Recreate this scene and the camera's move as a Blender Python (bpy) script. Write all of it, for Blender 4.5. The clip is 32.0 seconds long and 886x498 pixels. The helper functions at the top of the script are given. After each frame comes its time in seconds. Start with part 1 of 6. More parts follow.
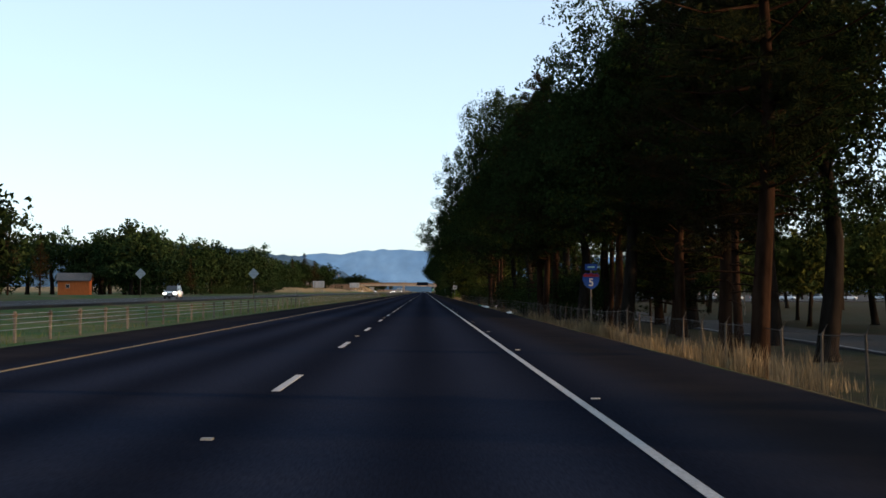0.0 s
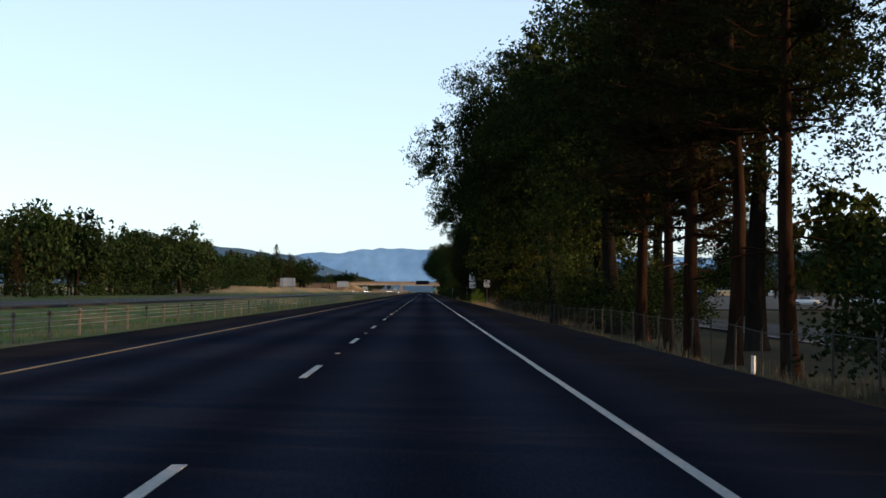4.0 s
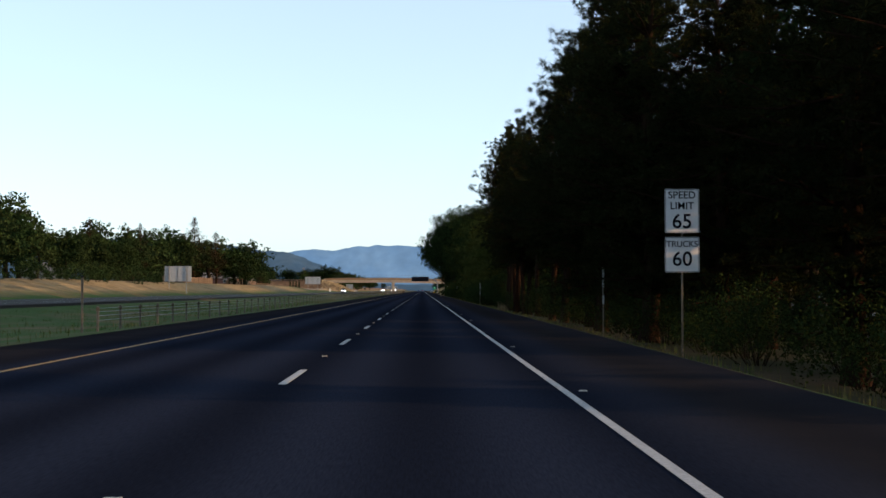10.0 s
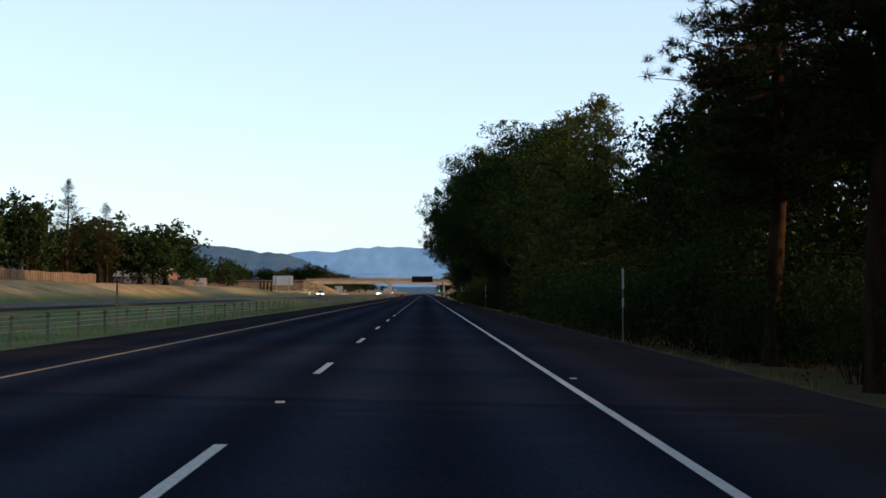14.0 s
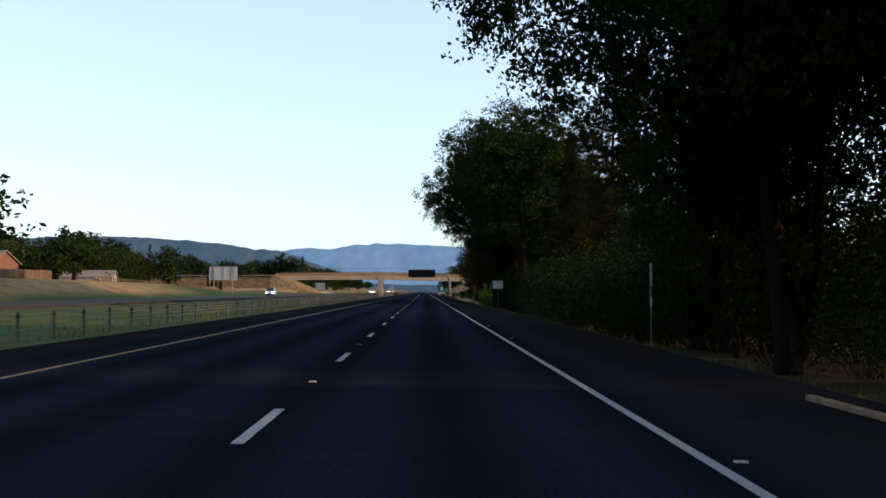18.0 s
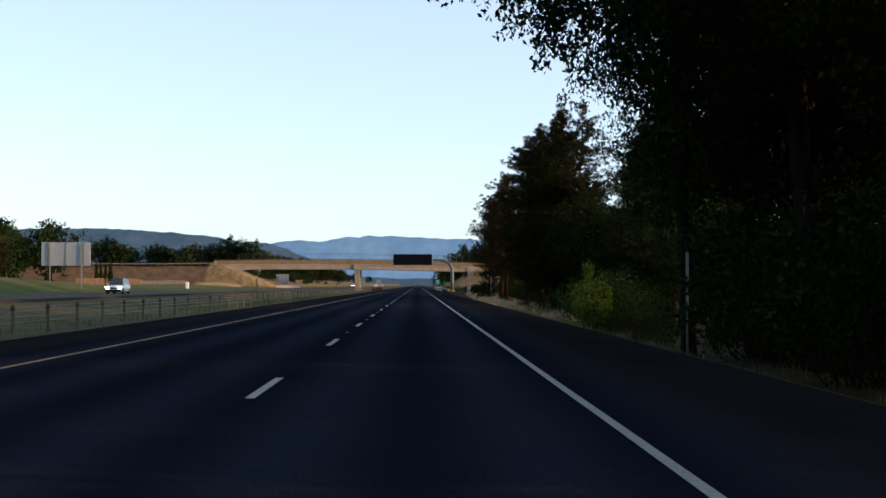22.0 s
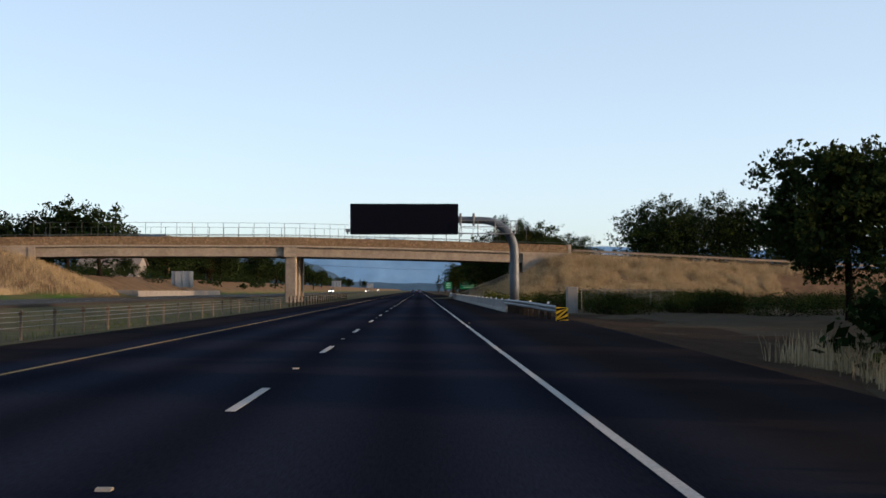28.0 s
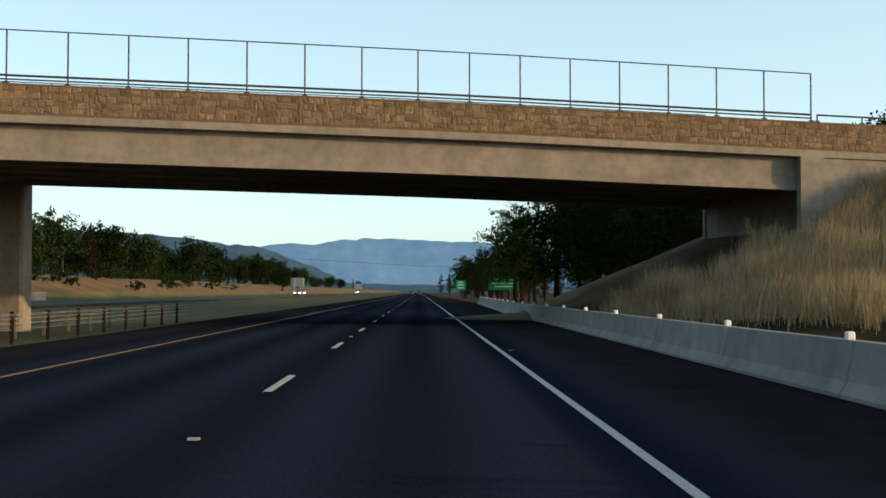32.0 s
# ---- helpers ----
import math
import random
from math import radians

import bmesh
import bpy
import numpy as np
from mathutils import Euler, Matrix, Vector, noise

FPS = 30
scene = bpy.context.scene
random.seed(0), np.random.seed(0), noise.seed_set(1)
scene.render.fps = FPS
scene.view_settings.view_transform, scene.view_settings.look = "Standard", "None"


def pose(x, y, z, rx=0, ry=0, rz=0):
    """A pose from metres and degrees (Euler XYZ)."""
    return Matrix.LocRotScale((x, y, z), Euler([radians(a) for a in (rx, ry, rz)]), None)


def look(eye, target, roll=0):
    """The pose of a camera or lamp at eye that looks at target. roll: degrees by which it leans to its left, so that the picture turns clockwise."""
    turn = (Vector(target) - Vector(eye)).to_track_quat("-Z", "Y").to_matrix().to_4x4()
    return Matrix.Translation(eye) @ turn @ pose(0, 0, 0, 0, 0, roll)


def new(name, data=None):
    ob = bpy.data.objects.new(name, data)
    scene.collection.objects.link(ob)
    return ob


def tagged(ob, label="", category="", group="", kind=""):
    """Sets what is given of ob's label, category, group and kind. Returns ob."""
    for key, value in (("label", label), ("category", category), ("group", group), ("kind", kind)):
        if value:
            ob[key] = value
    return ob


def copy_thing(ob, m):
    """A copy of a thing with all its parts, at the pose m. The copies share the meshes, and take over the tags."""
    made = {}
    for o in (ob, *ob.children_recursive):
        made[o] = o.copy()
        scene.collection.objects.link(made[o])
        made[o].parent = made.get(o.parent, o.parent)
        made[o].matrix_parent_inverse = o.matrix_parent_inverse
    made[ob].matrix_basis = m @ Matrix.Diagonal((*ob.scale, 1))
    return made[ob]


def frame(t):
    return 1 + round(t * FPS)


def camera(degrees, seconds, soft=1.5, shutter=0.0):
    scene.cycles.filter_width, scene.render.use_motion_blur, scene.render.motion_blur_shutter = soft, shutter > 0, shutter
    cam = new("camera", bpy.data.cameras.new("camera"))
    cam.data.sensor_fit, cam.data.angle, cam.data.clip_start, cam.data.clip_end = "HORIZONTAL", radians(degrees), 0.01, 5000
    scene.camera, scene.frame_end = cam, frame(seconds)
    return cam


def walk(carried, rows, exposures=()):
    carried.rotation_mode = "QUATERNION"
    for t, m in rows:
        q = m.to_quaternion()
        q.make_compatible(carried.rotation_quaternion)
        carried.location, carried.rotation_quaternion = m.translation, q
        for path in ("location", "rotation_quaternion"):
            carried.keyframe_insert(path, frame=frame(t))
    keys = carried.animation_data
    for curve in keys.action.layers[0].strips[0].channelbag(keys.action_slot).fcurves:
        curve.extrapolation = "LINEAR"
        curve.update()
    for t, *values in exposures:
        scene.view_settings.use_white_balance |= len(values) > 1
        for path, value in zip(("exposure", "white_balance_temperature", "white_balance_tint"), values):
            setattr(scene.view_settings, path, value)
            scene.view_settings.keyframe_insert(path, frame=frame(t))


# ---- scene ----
# ---------------------------------------------------------------- camera
cam = camera(38.84, 32.0, soft=1.6, shutter=0.0)
# t, x, y, z, rx, ry, rz: a car on the right-hand lane; x = 0 is the white edge line
ROWS = [
    (0, -1.8, 0.024, 1.253, 91.931, 0, -0.866), (0.5, -1.825, 16.549, 1.253, 92.034, 0, -0.788),
    (1, -1.85, 33.052, 1.253, 91.957, 0, -0.763), (1.5, -1.875, 49.534, 1.253, 91.931, 0, -0.763),
    (2, -1.9, 65.995, 1.253, 91.957, 0, -0.84), (2.5, -1.9, 82.436, 1.253, 91.88, 0, -0.917),
    (3, -1.9, 98.86, 1.253, 91.957, 0, -0.84), (3.5, -1.9, 115.268, 1.253, 91.931, 0, -0.917),
    (4, -1.9, 131.663, 1.253, 91.931, 0, -0.866), (4.5, -1.885, 148.047, 1.253, 92.009, 0, -0.763),
    (6.5, -1.825, 213.528, 1.253, 91.957, 0, -0.866), (7, -1.81, 229.895, 1.253, 91.88, 0, -0.994),
    (7.5, -1.795, 246.264, 1.253, 91.88, 0, -0.994), (8, -1.78, 262.637, 1.253, 91.957, 0, -0.917),
    (8.5, -1.765, 279.015, 1.253, 92.009, 0, -0.84), (9, -1.75, 295.398, 1.253, 91.931, 0, -0.84),
    (9.5, -1.774, 311.787, 1.253, 91.931, 0, -0.84), (10, -1.797, 328.182, 1.253, 91.88, 0, -0.943),
    (10.5, -1.821, 344.583, 1.253, 91.88, 0, -0.917), (11, -1.845, 360.989, 1.253, 91.854, 0, -0.917),
    (11.5, -1.869, 377.399, 1.253, 91.957, 0, -0.943), (12, -1.892, 393.813, 1.253, 91.931, 0, -0.917),
    (12.5, -1.916, 410.229, 1.253, 91.854, 0, -0.917), (13, -1.94, 426.647, 1.253, 91.88, 0, -0.866),
    (13.5, -1.959, 443.064, 1.253, 91.931, 0, -0.788), (14, -1.978, 459.48, 1.253, 92.009, 0, -0.84),
    (14.5, -1.996, 475.892, 1.253, 91.931, 0, -0.84), (16.5, -2.071, 541.483, 1.253, 91.88, 0, -0.84),
    (17, -2.09, 557.86, 1.253, 91.931, 0, -0.84), (17.5, -2.105, 574.227, 1.253, 92.034, 0, -0.763),
    (18, -2.12, 590.583, 1.253, 91.931, 0, -0.84), (18.5, -2.135, 606.928, 1.253, 91.803, 0, -1.02),
    (19, -2.15, 623.262, 1.253, 91.726, 0, -1.072), (19.5, -2.092, 639.586, 1.253, 91.854, 0, -0.994),
    (20, -2.035, 655.899, 1.253, 91.957, 0, -1.072), (20.5, -1.978, 672.203, 1.253, 91.88, 0, -1.149),
    (21, -1.92, 688.5, 1.253, 91.803, 0, -1.149), (21.5, -1.86, 704.79, 1.253, 91.854, 0, -1.149),
    (22, -1.8, 721.076, 1.253, 91.648, 0, -1.149), (22.5, -1.74, 737.36, 1.253, 91.88, 0, -1.149),
    (23, -1.68, 753.644, 1.253, 91.777, 0, -1.072), (23.5, -1.688, 769.931, 1.253, 91.648, 0, -1.02),
    (24, -1.697, 786.223, 1.253, 91.88, 0, -1.02), (24.5, -1.705, 802.522, 1.253, 91.803, 0, -0.994),
    (25, -1.713, 818.832, 1.253, 91.88, 0, -0.84), (25.5, -1.722, 835.154, 1.253, 91.88, 0, -0.866),
    (26, -1.73, 851.491, 1.253, 91.906, 0, -0.866), (26.5, -1.722, 867.844, 1.253, 91.906, 0, -0.917),
    (28.5, -1.692, 933.427, 1.253, 91.88, 0, -1.072), (29, -1.685, 949.859, 1.253, 91.906, 0, -1.046),
    (29.5, -1.678, 966.299, 1.253, 91.803, 0, -1.02), (30, -1.67, 982.74, 1.253, 91.88, 0, -0.943),
    (30.5, -1.69, 999.175, 1.253, 91.854, 0, -0.994), (31, -1.71, 1015.59, 1.253, 91.803, 0, -1.02),
    (31.5, -1.73, 1031.97, 1.253, 91.931, 0, -1.072), (32, -1.75, 1048.31, 1.253, 91.957, 0, -1.072),
]

walk(cam, [(r[0], pose(*r[1:])) for r in ROWS], exposures=[(0.0, 1.52, 6250, 12), (21.0, 1.5, 6250, 13), (25.5, 1.29, 6400, 15), (30.0, 1.24, 6300, 11), (31.2, 1.32, 6300, 6), (32.0, 1.4, 6550, 0)])

# ---------------------------------------------------------------- light
SUN_EL, SUN_AZ = 9.5, 105.0      # degrees above the horizon, degrees clockwise from ahead (+y)
world = bpy.data.worlds.new("sky")
scene.world = world
world.use_nodes = True
wn = world.node_tree.nodes
sky = wn.new("ShaderNodeTexSky")
sky.sky_type = 'NISHITA'
sky.sun_disc = False
sky.sun_elevation = radians(SUN_EL)
sky.sun_rotation = radians(SUN_AZ)
sky.altitude = 400
sky.air_density, sky.dust_density, sky.ozone_density = 0.6, 2.0, 0.2
wn["Background"].inputs["Strength"].default_value = 0.15
haze = wn.new("ShaderNodeMix")          # thin even haze over the whole sky
haze.data_type = 'RGBA'
haze.inputs["Factor"].default_value = 0.5
haze.inputs["B"].default_value = (1.70, 2.08, 2.25, 1)
world.node_tree.links.new(sky.outputs[0], haze.inputs["A"])
world.node_tree.links.new(haze.outputs["Result"], wn["Background"].inputs["Color"])
sun = new("sun", bpy.data.lights.new("sun", 'SUN'))
sun.data.energy, sun.data.angle, sun.data.color = 2.6, radians(0.55), (1.0, 0.60, 0.30)
sd = Vector((math.sin(radians(SUN_AZ)) * math.cos(radians(SUN_EL)), math.cos(radians(SUN_AZ)) * math.cos(radians(SUN_EL)), math.sin(radians(SUN_EL))))
sun.matrix_world = look(sd * 300 + Vector((0, 500, 0)), (0, 500, 0))


# ---------------------------------------------------------------- materials
def mat(name, color, rough=0.8, metal=0.0, var=0.0, scale=4.0, color2=None, bump=0.0, bscale=40.0, stretch=(1, 1, 1), island=0.0,
        big=0.0, bigscale=0.15, emit=0.0, transl=0.0, spec=0.12, obrand=0.0, detail=5.0, edges=(0.35, 0.65)):
    """A procedural material: two colours mixed by noise, patches at a larger scale, relief, variation by piece."""
    m = bpy.data.materials.new(name)
    m.use_nodes = True
    nt = m.node_tree
    n, l = nt.nodes, nt.links
    b = n["Principled BSDF"]
    b.inputs["Roughness"].default_value = rough
    b.inputs["Metallic"].default_value = metal
    b.inputs["Specular IOR Level"].default_value = spec
    tc = n.new("ShaderNodeTexCoord")
    geo = n.new("ShaderNodeNewGeometry")
    mp = n.new("ShaderNodeMapping")
    mp.inputs["Scale"].default_value = stretch
    l.new(geo.outputs["Position"] if obrand >= 0 else tc.outputs["Object"], mp.inputs[0])
    c2 = color2 or tuple(min(1, c * (1 + var)) for c in color)
    c1 = color if color2 else tuple(c * (1 - var) for c in color)
    no = n.new("ShaderNodeTexNoise")
    no.inputs["Scale"].default_value = scale
    no.inputs["Detail"].default_value = detail
    no.inputs["Roughness"].default_value = 0.65
    l.new(mp.outputs[0], no.inputs["Vector"])
    rp = n.new("ShaderNodeValToRGB")
    rp.color_ramp.elements[0].position, rp.color_ramp.elements[1].position = edges
    rp.color_ramp.elements[0].color = (*c1, 1)
    rp.color_ramp.elements[1].color = (*c2, 1)
    l.new(no.outputs["Fac"], rp.inputs[0])
    out = rp.outputs[0]

    def scale_by(src, lo, hi):
        nonlocal out
        mr = n.new("ShaderNodeMapRange")
        mr.inputs["To Min"].default_value, mr.inputs["To Max"].default_value = lo, hi
        l.new(src, mr.inputs["Value"])
        vm = n.new("ShaderNodeVectorMath")
        vm.operation = 'SCALE'
        l.new(out, vm.inputs[0])
        l.new(mr.outputs[0], vm.inputs["Scale"])
        out = vm.outputs[0]
    if big:
        nb = n.new("ShaderNodeTexNoise")
        nb.inputs["Scale"].default_value = bigscale
        nb.inputs["Detail"].default_value = 3
        l.new(mp.outputs[0], nb.inputs["Vector"])
        scale_by(nb.outputs["Fac"], 1 - big * 1.6, 1 + big * 1.6)
    if island:
        scale_by(geo.outputs["Random Per Island"], 1 - island, 1 + island)
    if obrand > 0:
        oi = n.new("ShaderNodeObjectInfo")
        scale_by(oi.outputs["Random"], 1 - obrand, 1 + obrand)
    l.new(out, b.inputs["Base Color"])
    if bump:
        nz = n.new("ShaderNodeTexNoise")
        nz.inputs["Scale"].default_value = bscale
        nz.inputs["Detail"].default_value = 4
        l.new(mp.outputs[0], nz.inputs["Vector"])
        bp = n.new("ShaderNodeBump")
        bp.inputs["Strength"].default_value = min(1, bump)
        bp.inputs["Distance"].default_value = 0.02
        l.new(nz.outputs["Fac"], bp.inputs["Height"])
        l.new(bp.outputs[0], b.inputs["Normal"])
    if emit:
        l.new(out, b.inputs["Emission Color"])
        b.inputs["Emission Strength"].default_value = emit
    if transl:
        tr = n.new("ShaderNodeBsdfTranslucent")
        l.new(out, tr.inputs["Color"])
        mx = n.new("ShaderNodeMixShader")
        mx.inputs[0].default_value = transl
        l.new(b.outputs[0], mx.inputs[1])
        l.new(tr.outputs[0], mx.inputs[2])
        l.new(mx.outputs[0], n["Material Output"].inputs["Surface"])
    return m


def asphalt_material():
    """Asphalt with wheel tracks, an oil strip down each lane, stains and coarse grain."""
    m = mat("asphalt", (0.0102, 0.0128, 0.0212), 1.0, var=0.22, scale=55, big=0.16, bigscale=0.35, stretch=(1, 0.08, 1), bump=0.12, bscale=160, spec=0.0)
    nt = m.node_tree
    n, l = nt.nodes, nt.links
    b = n["Principled BSDF"]
    src = b.inputs["Base Color"].links[0].from_socket
    geo = n.new("ShaderNodeNewGeometry")
    sep = n.new("ShaderNodeSeparateXYZ")
    l.new(geo.outputs["Position"], sep.inputs[0])
    mu = n.new("ShaderNodeMath")
    mu.operation = 'MULTIPLY'
    mu.inputs[1].default_value = 2 * math.pi / 1.83
    l.new(sep.outputs["X"], mu.inputs[0])
    si = n.new("ShaderNodeMath")
    si.operation = 'COSINE'
    l.new(mu.outputs[0], si.inputs[0])
    mr = n.new("ShaderNodeMapRange")
    mr.inputs["From Min"].default_value, mr.inputs["From Max"].default_value = -1, 1
    mr.inputs["To Min"].default_value, mr.inputs["To Max"].default_value = 1.3, 0.74
    l.new(si.outputs[0], mr.inputs[0])
    vm = n.new("ShaderNodeVectorMath")
    vm.operation = 'SCALE'
    l.new(src, vm.inputs[0])
    l.new(mr.outputs[0], vm.inputs["Scale"])
    # dusty brown shoulders on both sides
    sh = n.new("ShaderNodeMath")
    sh.operation = 'ABSOLUTE'
    off = n.new("ShaderNodeMath")
    off.operation = 'ADD'
    off.inputs[1].default_value = 4.15
    l.new(sep.outputs["X"], off.inputs[0])
    l.new(off.outputs[0], sh.inputs[0])
    sf = n.new("ShaderNodeMapRange")
    sf.inputs["From Min"].default_value, sf.inputs["From Max"].default_value = 4.3, 5.6
    sf.inputs["To Max"].default_value = 0.75
    l.new(sh.outputs[0], sf.inputs[0])
    ns = n.new("ShaderNodeTexNoise")
    ns.inputs["Scale"].default_value = 0.7
    ns.inputs["Detail"].default_value = 6
    l.new(geo.outputs["Position"], ns.inputs["Vector"])
    dust = n.new("ShaderNodeValToRGB")
    dust.color_ramp.elements[0].position, dust.color_ramp.elements[1].position = 0.3, 0.7
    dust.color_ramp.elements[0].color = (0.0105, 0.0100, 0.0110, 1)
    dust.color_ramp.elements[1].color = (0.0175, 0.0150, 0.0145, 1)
    l.new(ns.outputs["Fac"], dust.inputs[0])
    mxs = n.new("ShaderNodeMix")
    mxs.data_type = 'RGBA'
    l.new(sf.outputs[0], mxs.inputs["Factor"])
    l.new(vm.outputs[0], mxs.inputs["A"])
    l.new(dust.outputs[0], mxs.inputs["B"])
    l.new(mxs.outputs["Result"], b.inputs["Base Color"])
    return m


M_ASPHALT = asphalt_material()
M_OPROAD = mat("old_asphalt", (0.0185, 0.0180, 0.0185), 0.85, var=0.25, scale=20, big=0.15, bump=0.3, bscale=60)
M_WHITE = mat("road_paint_white", (0.262, 0.268, 0.276), 0.7, var=0.2, scale=22, big=0.12, bigscale=1.2, bump=0.3, bscale=80)
M_YELLOW = mat("road_paint_yellow", (0.185, 0.112, 0.032), 0.7, var=0.25, scale=22, big=0.15, bigscale=1.0)
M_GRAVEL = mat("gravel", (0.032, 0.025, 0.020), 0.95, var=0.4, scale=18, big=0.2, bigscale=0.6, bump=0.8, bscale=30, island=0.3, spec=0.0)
def ground_material():
    """Grass and bare earth: green in the median, straw on the banks, in patches."""
    m = mat("ground", (0.032, 0.064, 0.016), 0.95, color2=(0.085, 0.068, 0.034), scale=0.16, big=0.2, bigscale=0.9, bump=0.8, bscale=6, edges=(0.45, 0.62), detail=8, spec=0.03)
    n, l = m.node_tree.nodes, m.node_tree.links
    b = n["Principled BSDF"]
    src = b.inputs["Base Color"].links[0].from_socket
    geo = n.new("ShaderNodeNewGeometry")
    sep = n.new("ShaderNodeSeparateXYZ")
    l.new(geo.outputs["Position"], sep.inputs[0])
    hi = n.new("ShaderNodeMapRange")
    hi.inputs["From Min"].default_value, hi.inputs["From Max"].default_value = 0.5, 1.4
    l.new(sep.outputs["Z"], hi.inputs[0])
    no = n.new("ShaderNodeTexNoise")
    no.inputs["Scale"].default_value = 0.35
    no.inputs["Detail"].default_value = 8
    no.inputs["Roughness"].default_value = 0.7
    l.new(geo.outputs["Position"], no.inputs["Vector"])
    rp = n.new("ShaderNodeValToRGB")
    rp.color_ramp.elements[0].position, rp.color_ramp.elements[1].position = 0.35, 0.66
    rp.color_ramp.elements[0].color = (0.10, 0.075, 0.04, 1)
    rp.color_ramp.elements[1].color = (0.26, 0.19, 0.10, 1)
    l.new(no.outputs["Fac"], rp.inputs[0])
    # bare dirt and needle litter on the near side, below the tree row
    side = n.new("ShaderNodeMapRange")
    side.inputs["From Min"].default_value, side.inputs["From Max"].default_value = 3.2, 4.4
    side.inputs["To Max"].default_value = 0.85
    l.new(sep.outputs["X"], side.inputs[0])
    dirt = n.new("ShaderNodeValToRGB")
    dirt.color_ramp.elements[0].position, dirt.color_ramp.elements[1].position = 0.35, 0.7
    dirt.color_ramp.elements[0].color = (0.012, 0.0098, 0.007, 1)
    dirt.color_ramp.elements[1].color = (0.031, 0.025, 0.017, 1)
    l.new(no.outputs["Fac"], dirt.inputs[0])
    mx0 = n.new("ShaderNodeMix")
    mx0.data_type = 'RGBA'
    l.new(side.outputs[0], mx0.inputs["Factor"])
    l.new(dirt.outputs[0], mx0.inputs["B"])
    dry = n.new("ShaderNodeMapRange")
    dry.inputs["From Min"].default_value, dry.inputs["From Max"].default_value = 640, 760
    dry.inputs["To Max"].default_value = 0.72
    l.new(sep.outputs["Y"], dry.inputs[0])
    low = n.new("ShaderNodeMapRange")          # the median hollow only
    low.inputs["From Min"].default_value, low.inputs["From Max"].default_value = -46, -45
    l.new(sep.outputs["X"], low.inputs[0])
    dryf = n.new("ShaderNodeMath")
    dryf.operation = 'MULTIPLY'
    l.new(dry.outputs[0], dryf.inputs[0])
    l.new(low.outputs[0], dryf.inputs[1])
    tan = n.new("ShaderNodeValToRGB")
    tan.color_ramp.elements[0].position, tan.color_ramp.elements[1].position = 0.35, 0.68
    tan.color_ramp.elements[0].color = (0.034, 0.028, 0.019, 1)
    tan.color_ramp.elements[1].color = (0.082, 0.067, 0.043, 1)
    l.new(no.outputs["Fac"], tan.inputs[0])
    mxd = n.new("ShaderNodeMix")
    mxd.data_type = 'RGBA'
    l.new(dryf.outputs[0], mxd.inputs["Factor"])
    l.new(src, mxd.inputs["A"])
    l.new(tan.outputs[0], mxd.inputs["B"])
    l.new(mxd.outputs["Result"], mx0.inputs["A"])
    mx = n.new("ShaderNodeMix")
    mx.data_type = 'RGBA'
    # mown green bank before the overpass, straw elsewhere
    lawn = n.new("ShaderNodeMapRange")
    lawn.inputs["From Min"].default_value, lawn.inputs["From Max"].default_value = 815, 865
    lawn.inputs["To Min"].default_value, lawn.inputs["To Max"].default_value = 1.0, 0.12
    l.new(sep.outputs["Y"], lawn.inputs[0])
    again = n.new("ShaderNodeMapRange")
    again.inputs["From Min"].default_value, again.inputs["From Max"].default_value = 1090, 1110
    l.new(sep.outputs["Y"], again.inputs[0])
    keep = n.new("ShaderNodeMath")
    keep.operation = 'MAXIMUM'
    l.new(lawn.outputs[0], keep.inputs[0])
    l.new(again.outputs[0], keep.inputs[1])
    straw = n.new("ShaderNodeMath")
    straw.operation = 'MULTIPLY'
    l.new(hi.outputs[0], straw.inputs[0])
    l.new(keep.outputs[0], straw.inputs[1])
    l.new(straw.outputs[0], mx.inputs["Factor"])
    l.new(mx0.outputs["Result"], mx.inputs["A"])
    l.new(rp.outputs[0], mx.inputs["B"])
    # bare brown earth on the overpass approach fill, darkened to include the bank's shade
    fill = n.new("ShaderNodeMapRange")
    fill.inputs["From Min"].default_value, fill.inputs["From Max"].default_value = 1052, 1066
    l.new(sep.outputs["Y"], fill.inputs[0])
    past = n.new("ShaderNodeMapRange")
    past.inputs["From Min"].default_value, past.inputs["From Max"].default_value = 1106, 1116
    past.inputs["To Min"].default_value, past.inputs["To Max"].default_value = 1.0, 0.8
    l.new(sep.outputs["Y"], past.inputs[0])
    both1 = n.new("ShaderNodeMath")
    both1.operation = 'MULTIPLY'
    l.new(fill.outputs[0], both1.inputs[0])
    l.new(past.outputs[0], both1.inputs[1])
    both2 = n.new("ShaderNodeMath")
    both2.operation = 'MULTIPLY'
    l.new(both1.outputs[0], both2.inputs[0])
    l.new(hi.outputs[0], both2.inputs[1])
    shaded_soil = n.new("ShaderNodeValToRGB")
    shaded_soil.color_ramp.elements[0].position, shaded_soil.color_ramp.elements[1].position = 0.35, 0.7
    shaded_soil.color_ramp.elements[0].color = (0.050, 0.034, 0.024, 1)
    shaded_soil.color_ramp.elements[1].color = (0.110, 0.076, 0.048, 1)
    l.new(no.outputs["Fac"], shaded_soil.inputs[0])
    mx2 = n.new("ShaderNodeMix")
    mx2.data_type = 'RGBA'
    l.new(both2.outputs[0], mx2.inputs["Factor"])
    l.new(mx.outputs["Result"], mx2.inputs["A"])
    l.new(shaded_soil.outputs[0], mx2.inputs["B"])
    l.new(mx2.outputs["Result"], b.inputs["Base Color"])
    return m


